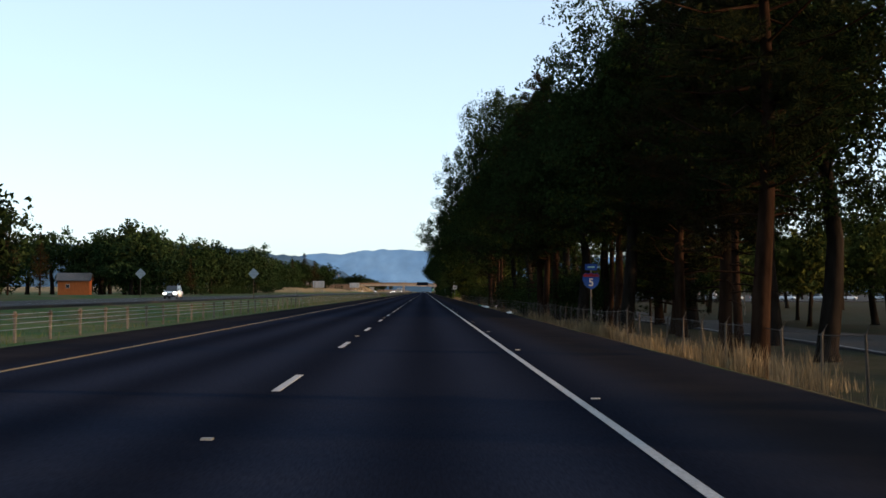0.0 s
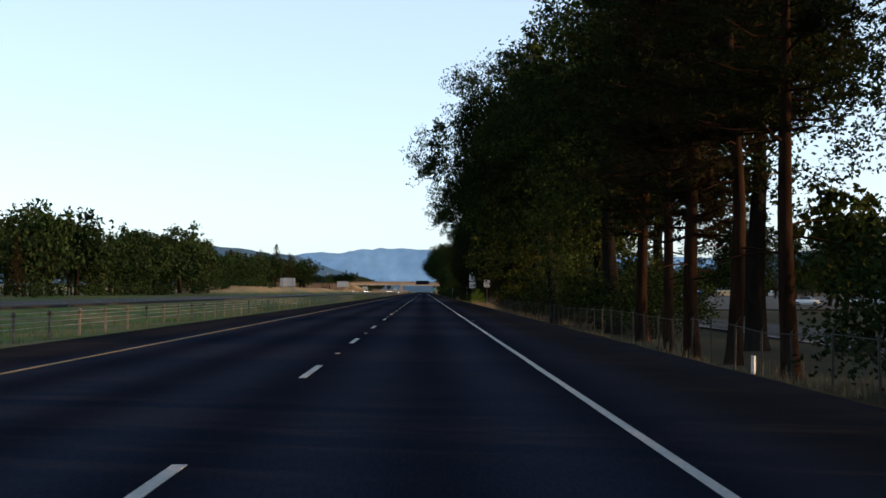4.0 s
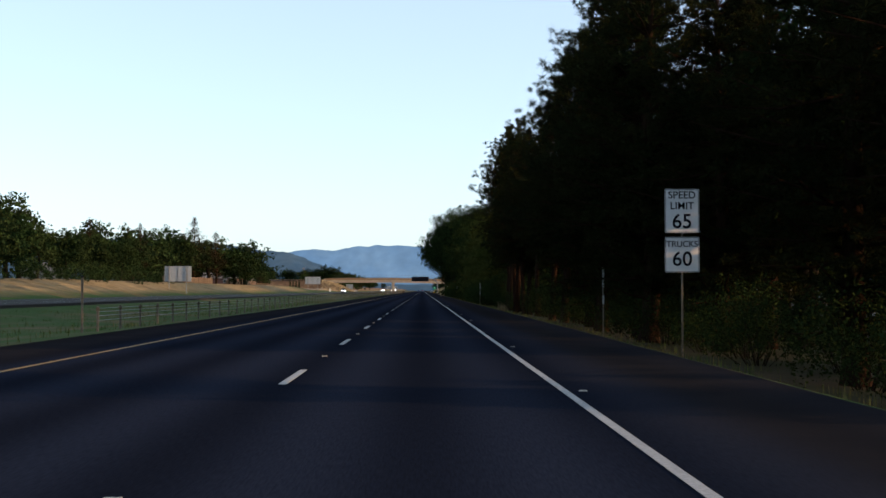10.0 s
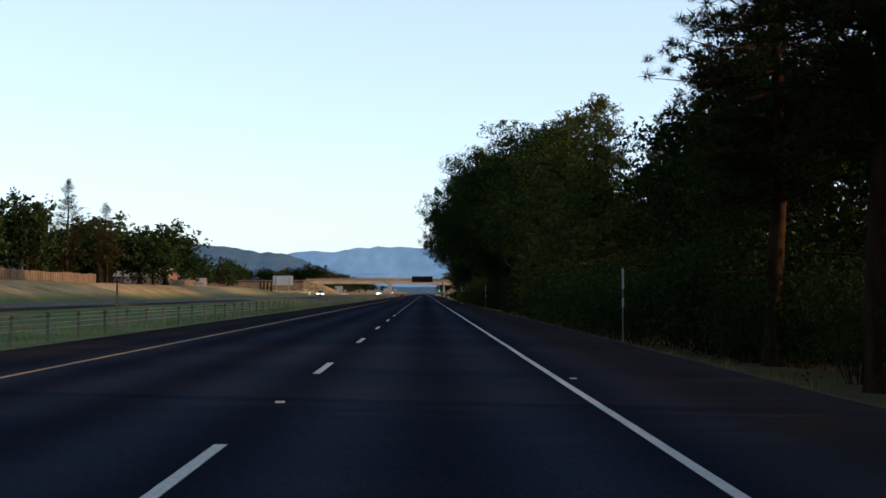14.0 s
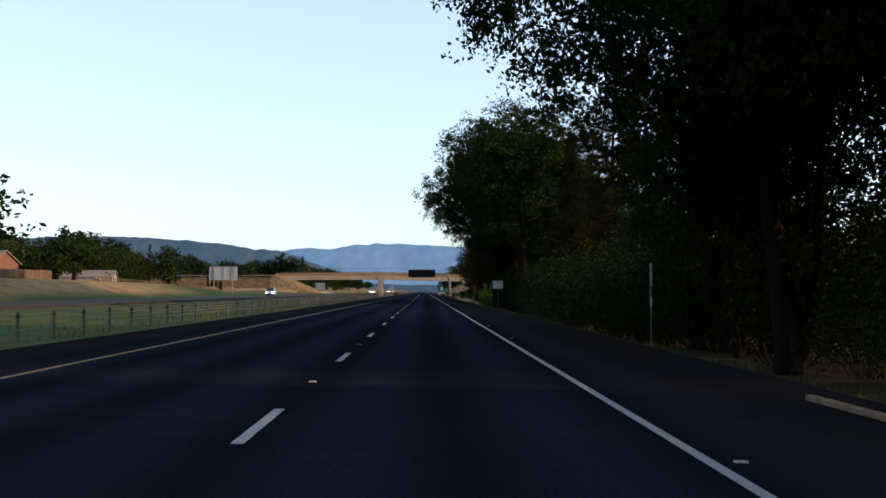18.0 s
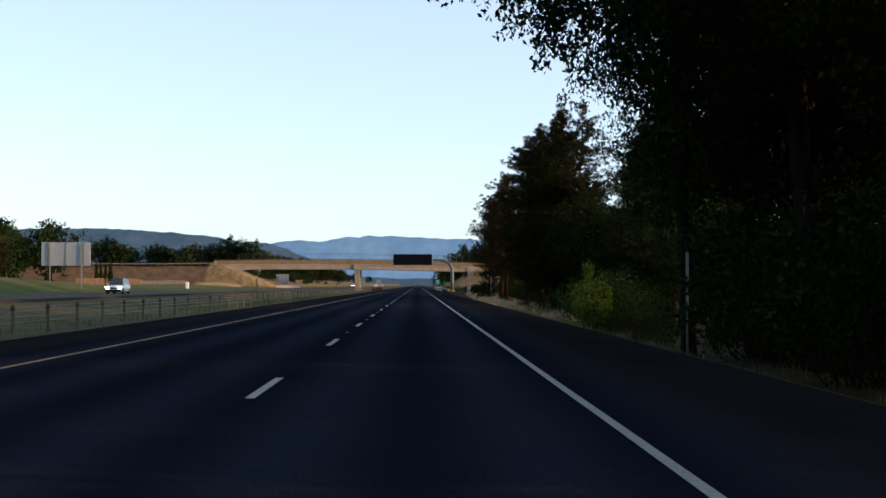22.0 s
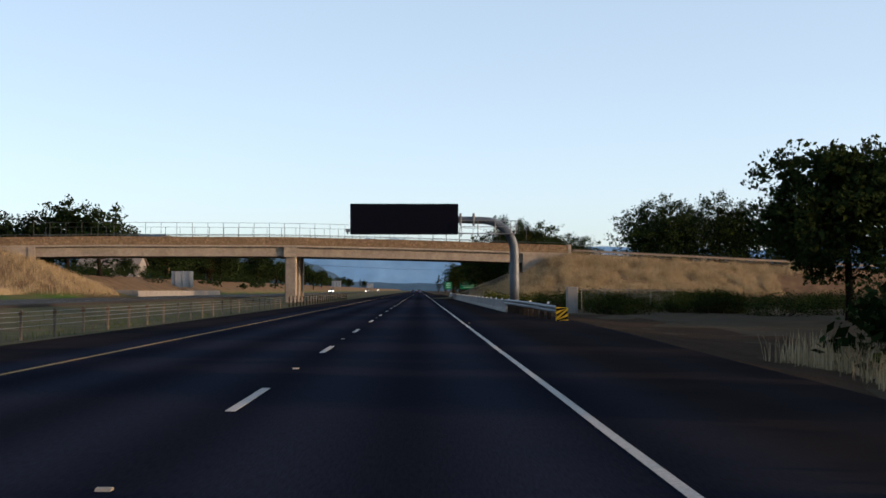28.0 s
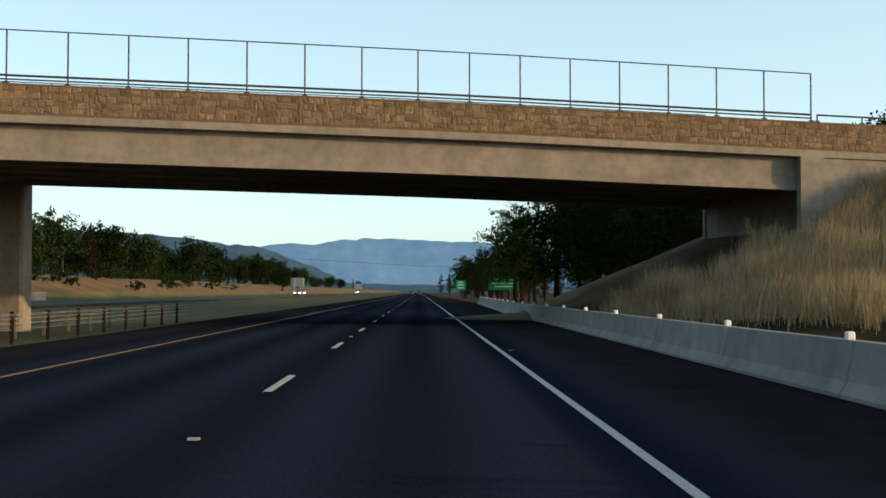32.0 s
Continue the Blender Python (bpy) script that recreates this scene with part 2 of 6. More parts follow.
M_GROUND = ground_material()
M_DRYGRASS = mat("dry_grass", (0.19, 0.14, 0.082), 0.9, color2=(0.34, 0.28, 0.18), scale=0.55, edges=(0.3, 0.52), island=0.35, transl=0.3, spec=0.0)
M_STRAW = mat("dull_straw", (0.105, 0.083, 0.048), 0.9, color2=(0.20, 0.16, 0.10), scale=0.7, island=0.35, transl=0.3, spec=0.0)
M_GREENGRASS = mat("green_grass", (0.03825, 0.07225, 0.0187), 0.9, color2=(0.1275, 0.1105, 0.0425), scale=0.25, island=0.35, transl=0.3, edges=(0.45, 0.6), spec=0.0)
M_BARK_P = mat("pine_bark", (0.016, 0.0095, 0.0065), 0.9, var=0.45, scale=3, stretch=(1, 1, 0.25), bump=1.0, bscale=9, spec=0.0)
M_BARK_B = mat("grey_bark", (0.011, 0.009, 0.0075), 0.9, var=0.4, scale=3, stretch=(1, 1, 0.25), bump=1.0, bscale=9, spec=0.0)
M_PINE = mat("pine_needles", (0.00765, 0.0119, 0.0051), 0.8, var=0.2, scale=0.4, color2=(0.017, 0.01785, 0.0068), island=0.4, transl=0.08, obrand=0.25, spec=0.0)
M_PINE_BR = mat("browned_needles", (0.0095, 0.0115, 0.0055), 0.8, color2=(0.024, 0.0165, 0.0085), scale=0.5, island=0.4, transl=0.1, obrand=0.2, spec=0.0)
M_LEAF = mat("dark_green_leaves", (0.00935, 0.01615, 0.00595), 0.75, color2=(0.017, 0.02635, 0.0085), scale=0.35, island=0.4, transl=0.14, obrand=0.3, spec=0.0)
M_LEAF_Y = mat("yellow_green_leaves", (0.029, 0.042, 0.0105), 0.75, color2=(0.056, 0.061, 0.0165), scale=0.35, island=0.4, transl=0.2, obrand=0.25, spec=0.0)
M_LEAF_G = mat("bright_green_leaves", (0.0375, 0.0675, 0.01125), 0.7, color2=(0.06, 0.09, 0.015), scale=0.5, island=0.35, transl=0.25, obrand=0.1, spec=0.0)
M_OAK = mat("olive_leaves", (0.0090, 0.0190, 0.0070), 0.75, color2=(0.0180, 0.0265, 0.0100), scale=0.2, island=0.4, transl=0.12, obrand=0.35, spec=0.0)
M_GALV = mat("galvanised_steel", (0.15, 0.165, 0.18), 0.55, 0.35, var=0.15, scale=6, big=0.1, bigscale=1.5)
# zinc made darker and bluer in its colour, standing in for tree shade
M_POLE = mat("shade_dark_zinc", (0.080, 0.096, 0.118), 0.5, 0.45, var=0.2, scale=3, big=0.15, bigscale=0.9, stretch=(1, 1, 0.4))
M_BFENCE = mat("dark_galvanised_steel", (0.042, 0.052, 0.054), 0.6, 0.3, var=0.2, scale=6)
M_MARKER = mat("dull_marker_ceramic", (0.21, 0.20, 0.18), 0.6, var=0.2, scale=9, obrand=0.4)
M_SEAL = mat("crack_seal", (0.007, 0.007, 0.008), 0.9, var=0.2, scale=5, spec=0.0)
M_FENCE = mat("dull_fence_steel", (0.040, 0.035, 0.030), 0.7, 0.2, var=0.25, scale=8, obrand=0.2)
M_STEEL_D = mat("weathered_post_steel", (0.12, 0.105, 0.085), 0.6, 0.5, var=0.25, scale=8)
M_CONC = mat("concrete", (0.175, 0.158, 0.138), 0.9, var=0.16, scale=2.2, big=0.24, bigscale=0.5, bump=0.35, bscale=25)
M_BARRIER = mat("barrier_concrete", (0.1716, 0.1716, 0.1716), 0.9, var=0.14, scale=2.0, big=0.16, bigscale=0.5, bump=0.35, bscale=25, obrand=0.08)
M_STONE = mat("tan_stone", (0.128, 0.094, 0.062), 0.92, var=0.28, scale=3, big=0.1, bigscale=1.5, island=0.26, bump=0.7, bscale=14)
M_MORTAR = mat("mortar", (0.10, 0.072, 0.046), 0.95, var=0.2, scale=6, bump=0.4)
M_SIGNWHITE = mat("sign_white", (0.62, 0.63, 0.63), 0.5, var=0.05, scale=3)
M_REFLECT = mat("dulled_reflector", (0.30, 0.31, 0.31), 0.6, var=0.2, scale=4)
M_SIGNBACK = mat("aluminium_sheet", (0.27, 0.30, 0.33), 0.55, 0.35, var=0.1, scale=1.5, stretch=(1, 1, 8))
M_BLACK = mat("matt_black", (0.005, 0.006, 0.010), 0.8, var=0.2, scale=3, spec=0.02)
M_DISPLAY = mat("display_face", (0.003, 0.004, 0.008), 0.7, var=0.3, scale=8, spec=0.02)
M_SIGNGREEN = mat("sign_green", (0.0, 0.13, 0.07), 0.5, var=0.08, scale=2)
M_SIGNBLUE = mat("sign_blue", (0.008, 0.036, 0.17), 0.5, var=0.06, scale=2)
M_DULLRED = mat("dulled_sign_red", (0.13, 0.012, 0.02), 0.6, var=0.1, scale=3)
M_DIMINK = mat("dim_sign_print", (0.22, 0.36, 0.30), 0.6, var=0.1, scale=4)
M_FADED = mat("faded_red_print", (0.30, 0.19, 0.20), 0.6, var=0.1, scale=4)
M_SIGNYEL = mat("sign_yellow", (0.75, 0.42, 0.02), 0.5, var=0.06, scale=2)
M_CABINET = mat("grey_cabinet_paint", (0.16, 0.165, 0.17), 0.6, var=0.08, scale=2, big=0.1, bigscale=0.8)
M_WOOD = mat("weathered_wood", (0.075, 0.054, 0.038), 0.9, var=0.3, scale=3, stretch=(1, 1, 0.2), bump=0.6, bscale=12, obrand=0.15)
M_POLEWOOD = mat("utility_pole_wood", (0.17, 0.11, 0.07), 0.9, var=0.3, scale=3, stretch=(1, 1, 0.15), bump=0.5)
M_TYRE = mat("tyre_rubber", (0.02, 0.02, 0.02), 0.85, var=0.2, scale=5)
M_GLASS = mat("tinted_glass", (0.02, 0.025, 0.03), 0.08, var=0.1, scale=1, spec=0.6)
M_CARWHITE = mat("white_car_paint", (0.72, 0.73, 0.74), 0.25, var=0.03, scale=1, spec=0.5)
M_CARSILVER = mat("silver_car_paint", (0.40, 0.42, 0.44), 0.3, 0.5, var=0.03, scale=1, spec=0.5)
M_CARBLUE = mat("blue_car_paint", (0.04, 0.07, 0.16), 0.3, var=0.05, scale=1, spec=0.5)
M_CARTAN = mat("tan_vehicle_paint", (0.34, 0.25, 0.14), 0.35, var=0.05, scale=1, spec=0.5)
M_LAMP = mat("headlight", (1.0, 0.95, 0.88), 0.3, emit=14.0)
M_TAIL = mat("tail_light", (0.4, 0.02, 0.02), 0.3)
M_SHEDRED = mat("orange_red_boards", (0.50, 0.14, 0.04), 0.85, var=0.2, scale=3, stretch=(4, 4, 0.4), bump=0.3)
M_ROOF = mat("roof_shingles", (0.16, 0.14, 0.13), 0.9, var=0.3, scale=5, bump=0.5, bscale=14, island=0.2)
M_WALLW = mat("pale_siding", (0.165, 0.165, 0.17), 0.85, var=0.1, scale=2, stretch=(1, 1, 6), bump=0.2)
M_WALLB = mat("brown_siding", (0.10, 0.055, 0.045), 0.85, var=0.15, scale=2, stretch=(1, 1, 6), bump=0.2)
# distance haze is painted into these hill colours as blue, with a glow
M_HILL_FAR = mat("painted_haze_far_range", (0.042, 0.078, 0.128), 1.0, color2=(0.058, 0.096, 0.142), scale=0.006, big=0.2, bigscale=0.02, emit=1.05, spec=0)
M_HILL_MID = mat("painted_haze_wooded_hill", (0.019, 0.037, 0.058), 1.0, color2=(0.033, 0.051, 0.068), scale=0.012, big=0.25, bigscale=0.03, emit=0.68, spec=0)


# near-black base: the hills show by emission, which carries the painted haze
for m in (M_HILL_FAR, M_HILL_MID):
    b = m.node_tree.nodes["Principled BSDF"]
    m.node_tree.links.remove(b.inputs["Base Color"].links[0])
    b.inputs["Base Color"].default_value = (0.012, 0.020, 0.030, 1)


# ---------------------------------------------------------------- mesh helpers
def mesh_of(name, verts, faces, material, smooth=False):
    me = bpy.data.meshes.new(name)
    me.from_pydata([tuple(v) for v in verts], [], [tuple(f) for f in faces])
    me.materials.append(material)
    if smooth:
        for p in me.polygons:
            p.use_smooth = True
    me.update()
    return me


def done(bm, name, material, smooth=False):
    me = bpy.data.meshes.new(name)
    bmesh.ops.recalc_face_normals(bm, faces=bm.faces)
    bm.to_mesh(me)
    bm.free()
    me.materials.append(material)
    if smooth:
        for p in me.polygons:
            p.use_smooth = True
    return me


def part(name, bm, material, parent, label="", smooth=False):
    """Links a bmesh (or a finished mesh) as one mesh object under a thing or a part."""
    me = bm if isinstance(bm, bpy.types.Mesh) else done(bm, name, material, smooth)
    ob = new(name, me)
    ob.parent = parent
    if label:
        tagged(ob, label)
    return ob


def thing(name, label, category, m=None, group="", kind=""):
    e = new(name)
    e.empty_display_size = 0.3
    tagged(e, label, category, group, kind)
    if m is not None:
        e.matrix_world = m
    return e


def box(bm, x0, x1, y0, y1, z0, z1, bevel=0.0):
    vs = [bm.verts.new(p) for p in ((x0, y0, z0), (x1, y0, z0), (x1, y1, z0), (x0, y1, z0), (x0, y0, z1), (x1, y0, z1), (x1, y1, z1), (x0, y1, z1))]
    fs = [bm.faces.new([vs[i] for i in f]) for f in ((3, 2, 1, 0), (4, 5, 6, 7), (0, 1, 5, 4), (1, 2, 6, 5), (2, 3, 7, 6), (3, 0, 4, 7))]
    if bevel:
        es = list({e for f in fs for e in f.edges})
        bmesh.ops.bevel(bm, geom=es, offset=bevel, segments=1, affect='EDGES')
    return bm


def boxes(*specs, bevel=0.0):
    bm = bmesh.new()
    for s in specs:
        box(bm, *s, bevel=bevel)
    return bm


def tube(bm, pts, radii, n=8, cap=True):
    """A round bar along points, with a radius at each."""
    pts = [Vector(p) for p in pts]
    if not hasattr(radii, "__len__"):
        radii = [radii] * len(pts)
    rings = []
    for i, p in enumerate(pts):
        d = (pts[min(i + 1, len(pts) - 1)] - pts[max(i - 1, 0)]).normalized()
        a = d.cross(Vector((0, 0, 1)) if abs(d.z) < 0.9 else Vector((1, 0, 0))).normalized()
        b = d.cross(a)
        rings.append([bm.verts.new(p + radii[i] * (math.cos(k * 2 * math.pi / n) * a + math.sin(k * 2 * math.pi / n) * b)) for k in range(n)])
    for r, s in zip(rings, rings[1:]):
        for k in range(n):
            bm.faces.new((r[k], r[(k + 1) % n], s[(k + 1) % n], s[k]))
    if cap:
        bm.faces.new(rings[0][::-1])
        bm.faces.new(rings[-1])
    return bm


def prism(bm, outline, axis, a, b):
    """An outline of (u, v) pushed from a to b along an axis: 'y' takes (x, z), 'x' takes (y, z), 'z' takes (x, y)."""
    put = {"y": lambda u, v, w: (u, w, v), "x": lambda u, v, w: (w, u, v), "z": lambda u, v, w: (u, v, w)}[axis]
    r = [bm.verts.new(put(u, v, a)) for u, v in outline]
    s = [bm.verts.new(put(u, v, b)) for u, v in outline]
    n = len(outline)
    for k in range(n):
        bm.faces.new((r[k], r[(k + 1) % n], s[(k + 1) % n], s[k]))
    bm.faces.new(r[::-1])
    bm.faces.new(s)
    return bm


def smooth01(t):
    t = min(1.0, max(0.0, t))
    return t * t * (3 - 2 * t)


def lerp_table(x, table):
    for (a, za), (b, zb) in zip(table, table[1:]):
        if x <= b:
            return za + (zb - za) * max(0.0, (x - a) / (b - a))
    return table[-1][1]


# ---------------------------------------------------------------- the lie of the land
BR_X0, BR_Y0 = 13.6, 1097.0                     # right front corner of the overpass
BR_DX, BR_DY = -67.6 / 68.34, -10.0 / 68.34       # along the overpass, towards the far carriageway
BR_NX, BR_NY = BR_DY, -BR_DX             # across it, away from the camera
BR_W = 11.6
PAR_TOP = [(-75, 8.1), (-62, 8.3), (-45, 8.6), (-20, 8.68), (0, 8.32), (14, 7.9), (20, 7.75), (60, 5.9), (110, 3.6), (160, 1.2)]


def along(s, d=0.0):
    """Plan position at s metres along the overpass from its right corner and d metres behind its front face."""
    return BR_X0 + BR_DX * s + BR_NX * d, BR_Y0 + BR_DY * s + BR_NY * d


def bridge_sd(x, y):
    dx, dy = x - BR_X0, y - BR_Y0
    return dx * BR_DX + dy * BR_DY, dx * BR_NX + dy * BR_NY


def ground_z(x, y):
    bank = smooth01((y - 400) / 130)
    bank *= 1 - 0.72 * smooth01((y - 850) / 110)
    far_left = 0.5 + 2.6 * bank + 2.7 * smooth01((y - 1105) / 25)
    drop = -1.15 + 0.75 * smooth01((y - 900) / 60)
    table = [(-5000, far_left), (-62, far_left), (-57, far_left - 0.2 * bank), (-47, 0.25), (-45, 0.1), (-29, 0.05), (-23, -0.45), (-17, -0.45),
             (-12.4, -0.13), (-11.2, -0.05), (-8, -0.10), (3.1, -0.10), (3.7, -0.16), (7.0, drop), (9, drop - 0.1), (14, drop - 0.2), (5000, drop - 0.2)]
    z = lerp_table(x, table)
    # approach embankments of the overpass
    s, d = bridge_sd(x, y)
    if -260 < s < 330 and -60 < d < 80:
        over = max(0.0, -d + 0.6, d - BR_W - 0.6)
        ends = []
        if s > 40:
            ends.append(max(0.0, 72.5 - s))
        if s < 16:
            ends.append(max(0.0, s + 6.4))
        for e in ends:
            top = lerp_table(x, PAR_TOP) - 1.25
            z = max(z, top - math.hypot(over / 1.75, e / 2.25))
    if x > 3.7 or x < -46:
        z += 0.18 * (noise.noise((x * 0.13, y * 0.13, 0)) + 0.5 * noise.noise((x * 0.4, y * 0.4, 3))) * min(1, (x - 3.7) / 3 if x > 0 else (-46 - x) / 3)
    elif -28 < x < -14:
        z += 0.06 * noise.noise((x * 0.4, y * 0.25, 0))
    return z


def rng(a, b, step):
    return [a + step * i for i in range(int(round((b - a) / step)) + 1)]


def ground_sheet():
    xs = [-4800, -3000, -1500, -800, -400, -250, -160, -120, -100] + rng(-92, -48, 2.0) + [-47, -45, -43, -36, -31, -29, -27, -25, -23, -21, -19, -17, -15.5, -14, -12.4, -11.2, -8, -2, 3.1, 3.7] \
        + rng(4.5, 12, 0.75) + rng(13.5, 48, 1.5) + [52, 58, 66, 76, 90, 110, 140, 180, 240, 320, 500, 900, 1800, 3200, 4800]
    ys = [-400, -200, -120] + rng(-80, 1030, 6) + rng(1033, 1150, 2.25) + rng(1156, 1300, 8) + [1330, 1370, 1420, 1500, 1600, 1750, 2000, 2400, 3000, 3800, 4800]
    verts = [(x, y, ground_z(x, y)) for y in ys for x in xs]
    nx = len(xs)
    faces = [(j * nx + i, j * nx + i + 1, (j + 1) * nx + i + 1, (j + 1) * nx + i) for j in range(len(ys) - 1) for i in range(nx - 1)]
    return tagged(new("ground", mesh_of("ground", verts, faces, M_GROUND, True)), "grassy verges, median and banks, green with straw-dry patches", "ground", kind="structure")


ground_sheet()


def strip(name, x0, x1, y0, y1, z0, z1, material, label, category, parent=None, seg=60.0):
    """A long slab in pieces, with chamfered edges."""
    n = max(1, int((y1 - y0) / seg))
    verts, faces = [], []
    c = 0.03
    for k in range(n + 1):
        y = y0 + (y1 - y0) * k / n
        verts += [(x0, y, z0), (x0, y, z1 - c), (x0 + c, y, z1), (x1 - c, y, z1), (x1, y, z1 - c), (x1, y, z0)]
    for k in range(n):
        a = 6 * k
        for i in range(5):
            faces.append((a + i, a + 6 + i, a + 7 + i, a + 1 + i))
    faces += [tuple(range(6)), tuple(range(6 * n + 5, 6 * n - 1, -1))]
    ob = new(name, mesh_of(name, verts, faces, material))
    if parent:
        ob.parent = parent
    return tagged(ob, label, category, kind="structure" if not parent else "")


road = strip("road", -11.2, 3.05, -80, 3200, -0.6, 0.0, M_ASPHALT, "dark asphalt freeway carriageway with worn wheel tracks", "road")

def wide_shoulder():
    """Asphalt that widens towards the barrier and ends under it."""
    verts, faces = [], []
    ys = rng(890, 1300, 5)
    for y in ys:
        x1 = 3.08 + 1.7 * smooth01((y - 900) / 75)
        e = 0.05 * noise.noise((0, y * 0.3, 2))
        verts += [(3.0, y, -0.008), (x1 + e, y, -0.02), (x1 + 0.12 + e, y, -0.5)]
    for k in range(len(ys) - 1):
        for i in range(2):
            faces.append((3 * k + i, 3 * k + i + 1, 3 * k + i + 4, 3 * k + i + 3))
    ob = new("wide_shoulder", mesh_of("wide_shoulder", verts, faces, M_ASPHALT))
    ob.parent = road


wide_shoulder()
op_road = strip("road_opposite", -44.6, -29.2, -80, 3200, -0.5, 0.28, M_OPROAD, "opposite asphalt carriageway beyond the grass median", "road")


# edge lines with a slightly ragged outline
def edge_line(x, width, z, material, name, y0=-80, y1=3200, step=4.0):
    verts, faces = [], []
    n = int((y1 - y0) / step)
    for k in range(n + 1):
        y = y0 + step * k
        e = 0.012 * noise.noise((width * 40, y * 0.35, 1.7))
        c = lerp_table(y, x) if isinstance(x, list) else x
        verts += [(c - width / 2 + e, y, z), (c + width / 2 + e * 0.6, y, z)]
    for k in range(n):
        faces.append((2 * k, 2 * k + 1, 2 * k + 3, 2 * k + 2))
    ob = new(name, mesh_of(name, verts, faces, material))
    ob.parent = road
    return ob


edge_line(-0.035, 0.10, 0.006, M_WHITE, "white_edge_line")
edge_line([(-80, -8.45), (150, -8.3), (650, -8.2), (850, -7.9), (3200, -7.85)], 0.11, 0.006, M_YELLOW, "yellow_edge_line")
dash_me = done(boxes((-0.055, 0.055, -3.05, 0, -0.02, 0.006)), "lane_dash", M_WHITE)
for k in range(-6, 150):
    ob = new("lane_dash", dash_me)
    ob.location = (-3.66, 18.9 + 12.19 * k, 0.0)
    ob.parent = road
# raised reflective markers between the dashes and beside the edge line
bm = bmesh.new()
prism(bm, [(-0.05, 0.0), (0.05, 0.0), (0.03, 0.018), (-0.03, 0.018)], "x", -0.05, 0.05)
rpm_me = done(bm, "road_marker", M_MARKER)
mr = random.Random(8)
for k in range(-3, 90):
    if mr.random() < 0.55:
        ob = new("road_marker", rpm_me)
        ob.location = (-3.66 + mr.uniform(-0.03, 0.03), 18.9 + 12.19 * k + 4.0, 0.0)
        ob.parent = road
    if mr.random() < 0.4:
        ob = new("road_marker", rpm_me)
        ob.location = (0.2, 2.5 + 12.19 * k, -0.006)
        ob.parent = road
for x in (-41.0, -33.2):
    verts = [(x - 0.06, -80, 0.286), (x + 0.06, -80, 0.286), (x + 0.06, 1600, 0.286), (x - 0.06, 1600, 0.286)]
    ob = new("edge_line", mesh_of("edge_line", verts, [(0, 1, 2, 3)], M_WHITE))
    ob.parent = op_road
# pavement seam and sealed cracks
def crack(x, y0, y1, seed):
    r = random.Random(seed)
    verts, faces = [], []
    n = max(2, int((y1 - y0) / 1.2))
    for k in range(n + 1):
        y = y0 + (y1 - y0) * k / n
        e = 0.05 * noise.noise((seed, y * 0.5, 0)) + 0.02 * r.uniform(-1, 1)
        w = 0.012 + 0.012 * r.random()
        verts += [(x + e - w, y, 0.004), (x + e + w, y, 0.004)]
    faces = [(2 * k, 2 * k + 1, 2 * k + 3, 2 * k + 2) for k in range(n)]
    ob = new("sealed_crack", mesh_of("sealed_crack", verts, faces, M_SEAL))
    ob.parent = road
crack(-3.35, 610, 640, 1)

# gravel shoulder beyond the asphalt
def gravel_strip():
    r = random.Random(5)
    verts, faces = [], []
    ys = rng(-80, 1003, 3)
    for y in ys:
        w = 0.75 + 0.3 * noise.noise((0, y * 0.11, 0)) + 0.2 * r.random() + 6.5 * smooth01((y - 930) / 30)
        x0 = 3.02 + 1.6 * smooth01((y - 900) / 75)
        verts += [(x0, y, -0.06 if y > 905 else -0.015), (x0 + w * 0.5, y, ground_z(x0 + w * 0.5, y) + 0.02), (x0 + 0.08 + w, y, ground_z(x0 + 0.08 + w, y) + 0.015)]
    for k in range(len(ys) - 1):
        for i in range(2):
            a = 3 * k + i
            faces.append((a, a + 1, a + 4, a + 3))
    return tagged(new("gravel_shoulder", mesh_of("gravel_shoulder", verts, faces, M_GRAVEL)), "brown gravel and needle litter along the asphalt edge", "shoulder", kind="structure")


gravel_strip()


# ---------------------------------------------------------------- far hills
def ridge(name, y, table, base, material, label, rough, seed, depth=500.0, step=14.0, grow=1.0, lift=1.0):
    """A hill range at distance y: crest heights from a table of (x, z), with fine uneven detail and slopes in front, grown about the middle of the road."""
    xs = rng(table[0][0], table[-1][0], step)
    rows = 7
    verts, faces = [], []
    for i in range(rows):
        t = i / (rows - 1)
        for x in xs:
            h = lerp_table(x, table)
            h += rough * (noise.fractal((x * 0.006, seed, 0), 0.7, 2.1, 5) + 0.35 * noise.noise((x * 0.05, seed, 2)))
            f = t ** 0.8
            z = base + (h - base) * f + (1 - t) * t * rough * 0.6 * noise.noise((x * 0.006, t * 3, seed))
            d = y - depth * (1 - t) + 12 * noise.noise((x * 0.004, t * 4, seed))
            verts.append((-1.9 + (x + 1.9) * grow, 525 + (d - 525) * grow, 1.25 + (z - 1.25) * grow * lift))
    nx = len(xs)
    faces = [(j * nx + i, j * nx + i + 1, (j + 1) * nx + i + 1, (j + 1) * nx + i) for j in range(rows - 1) for i in range(nx - 1)]
    return tagged(new(name, mesh_of(name, verts, faces, material, True)), label, "hills", kind="structure")


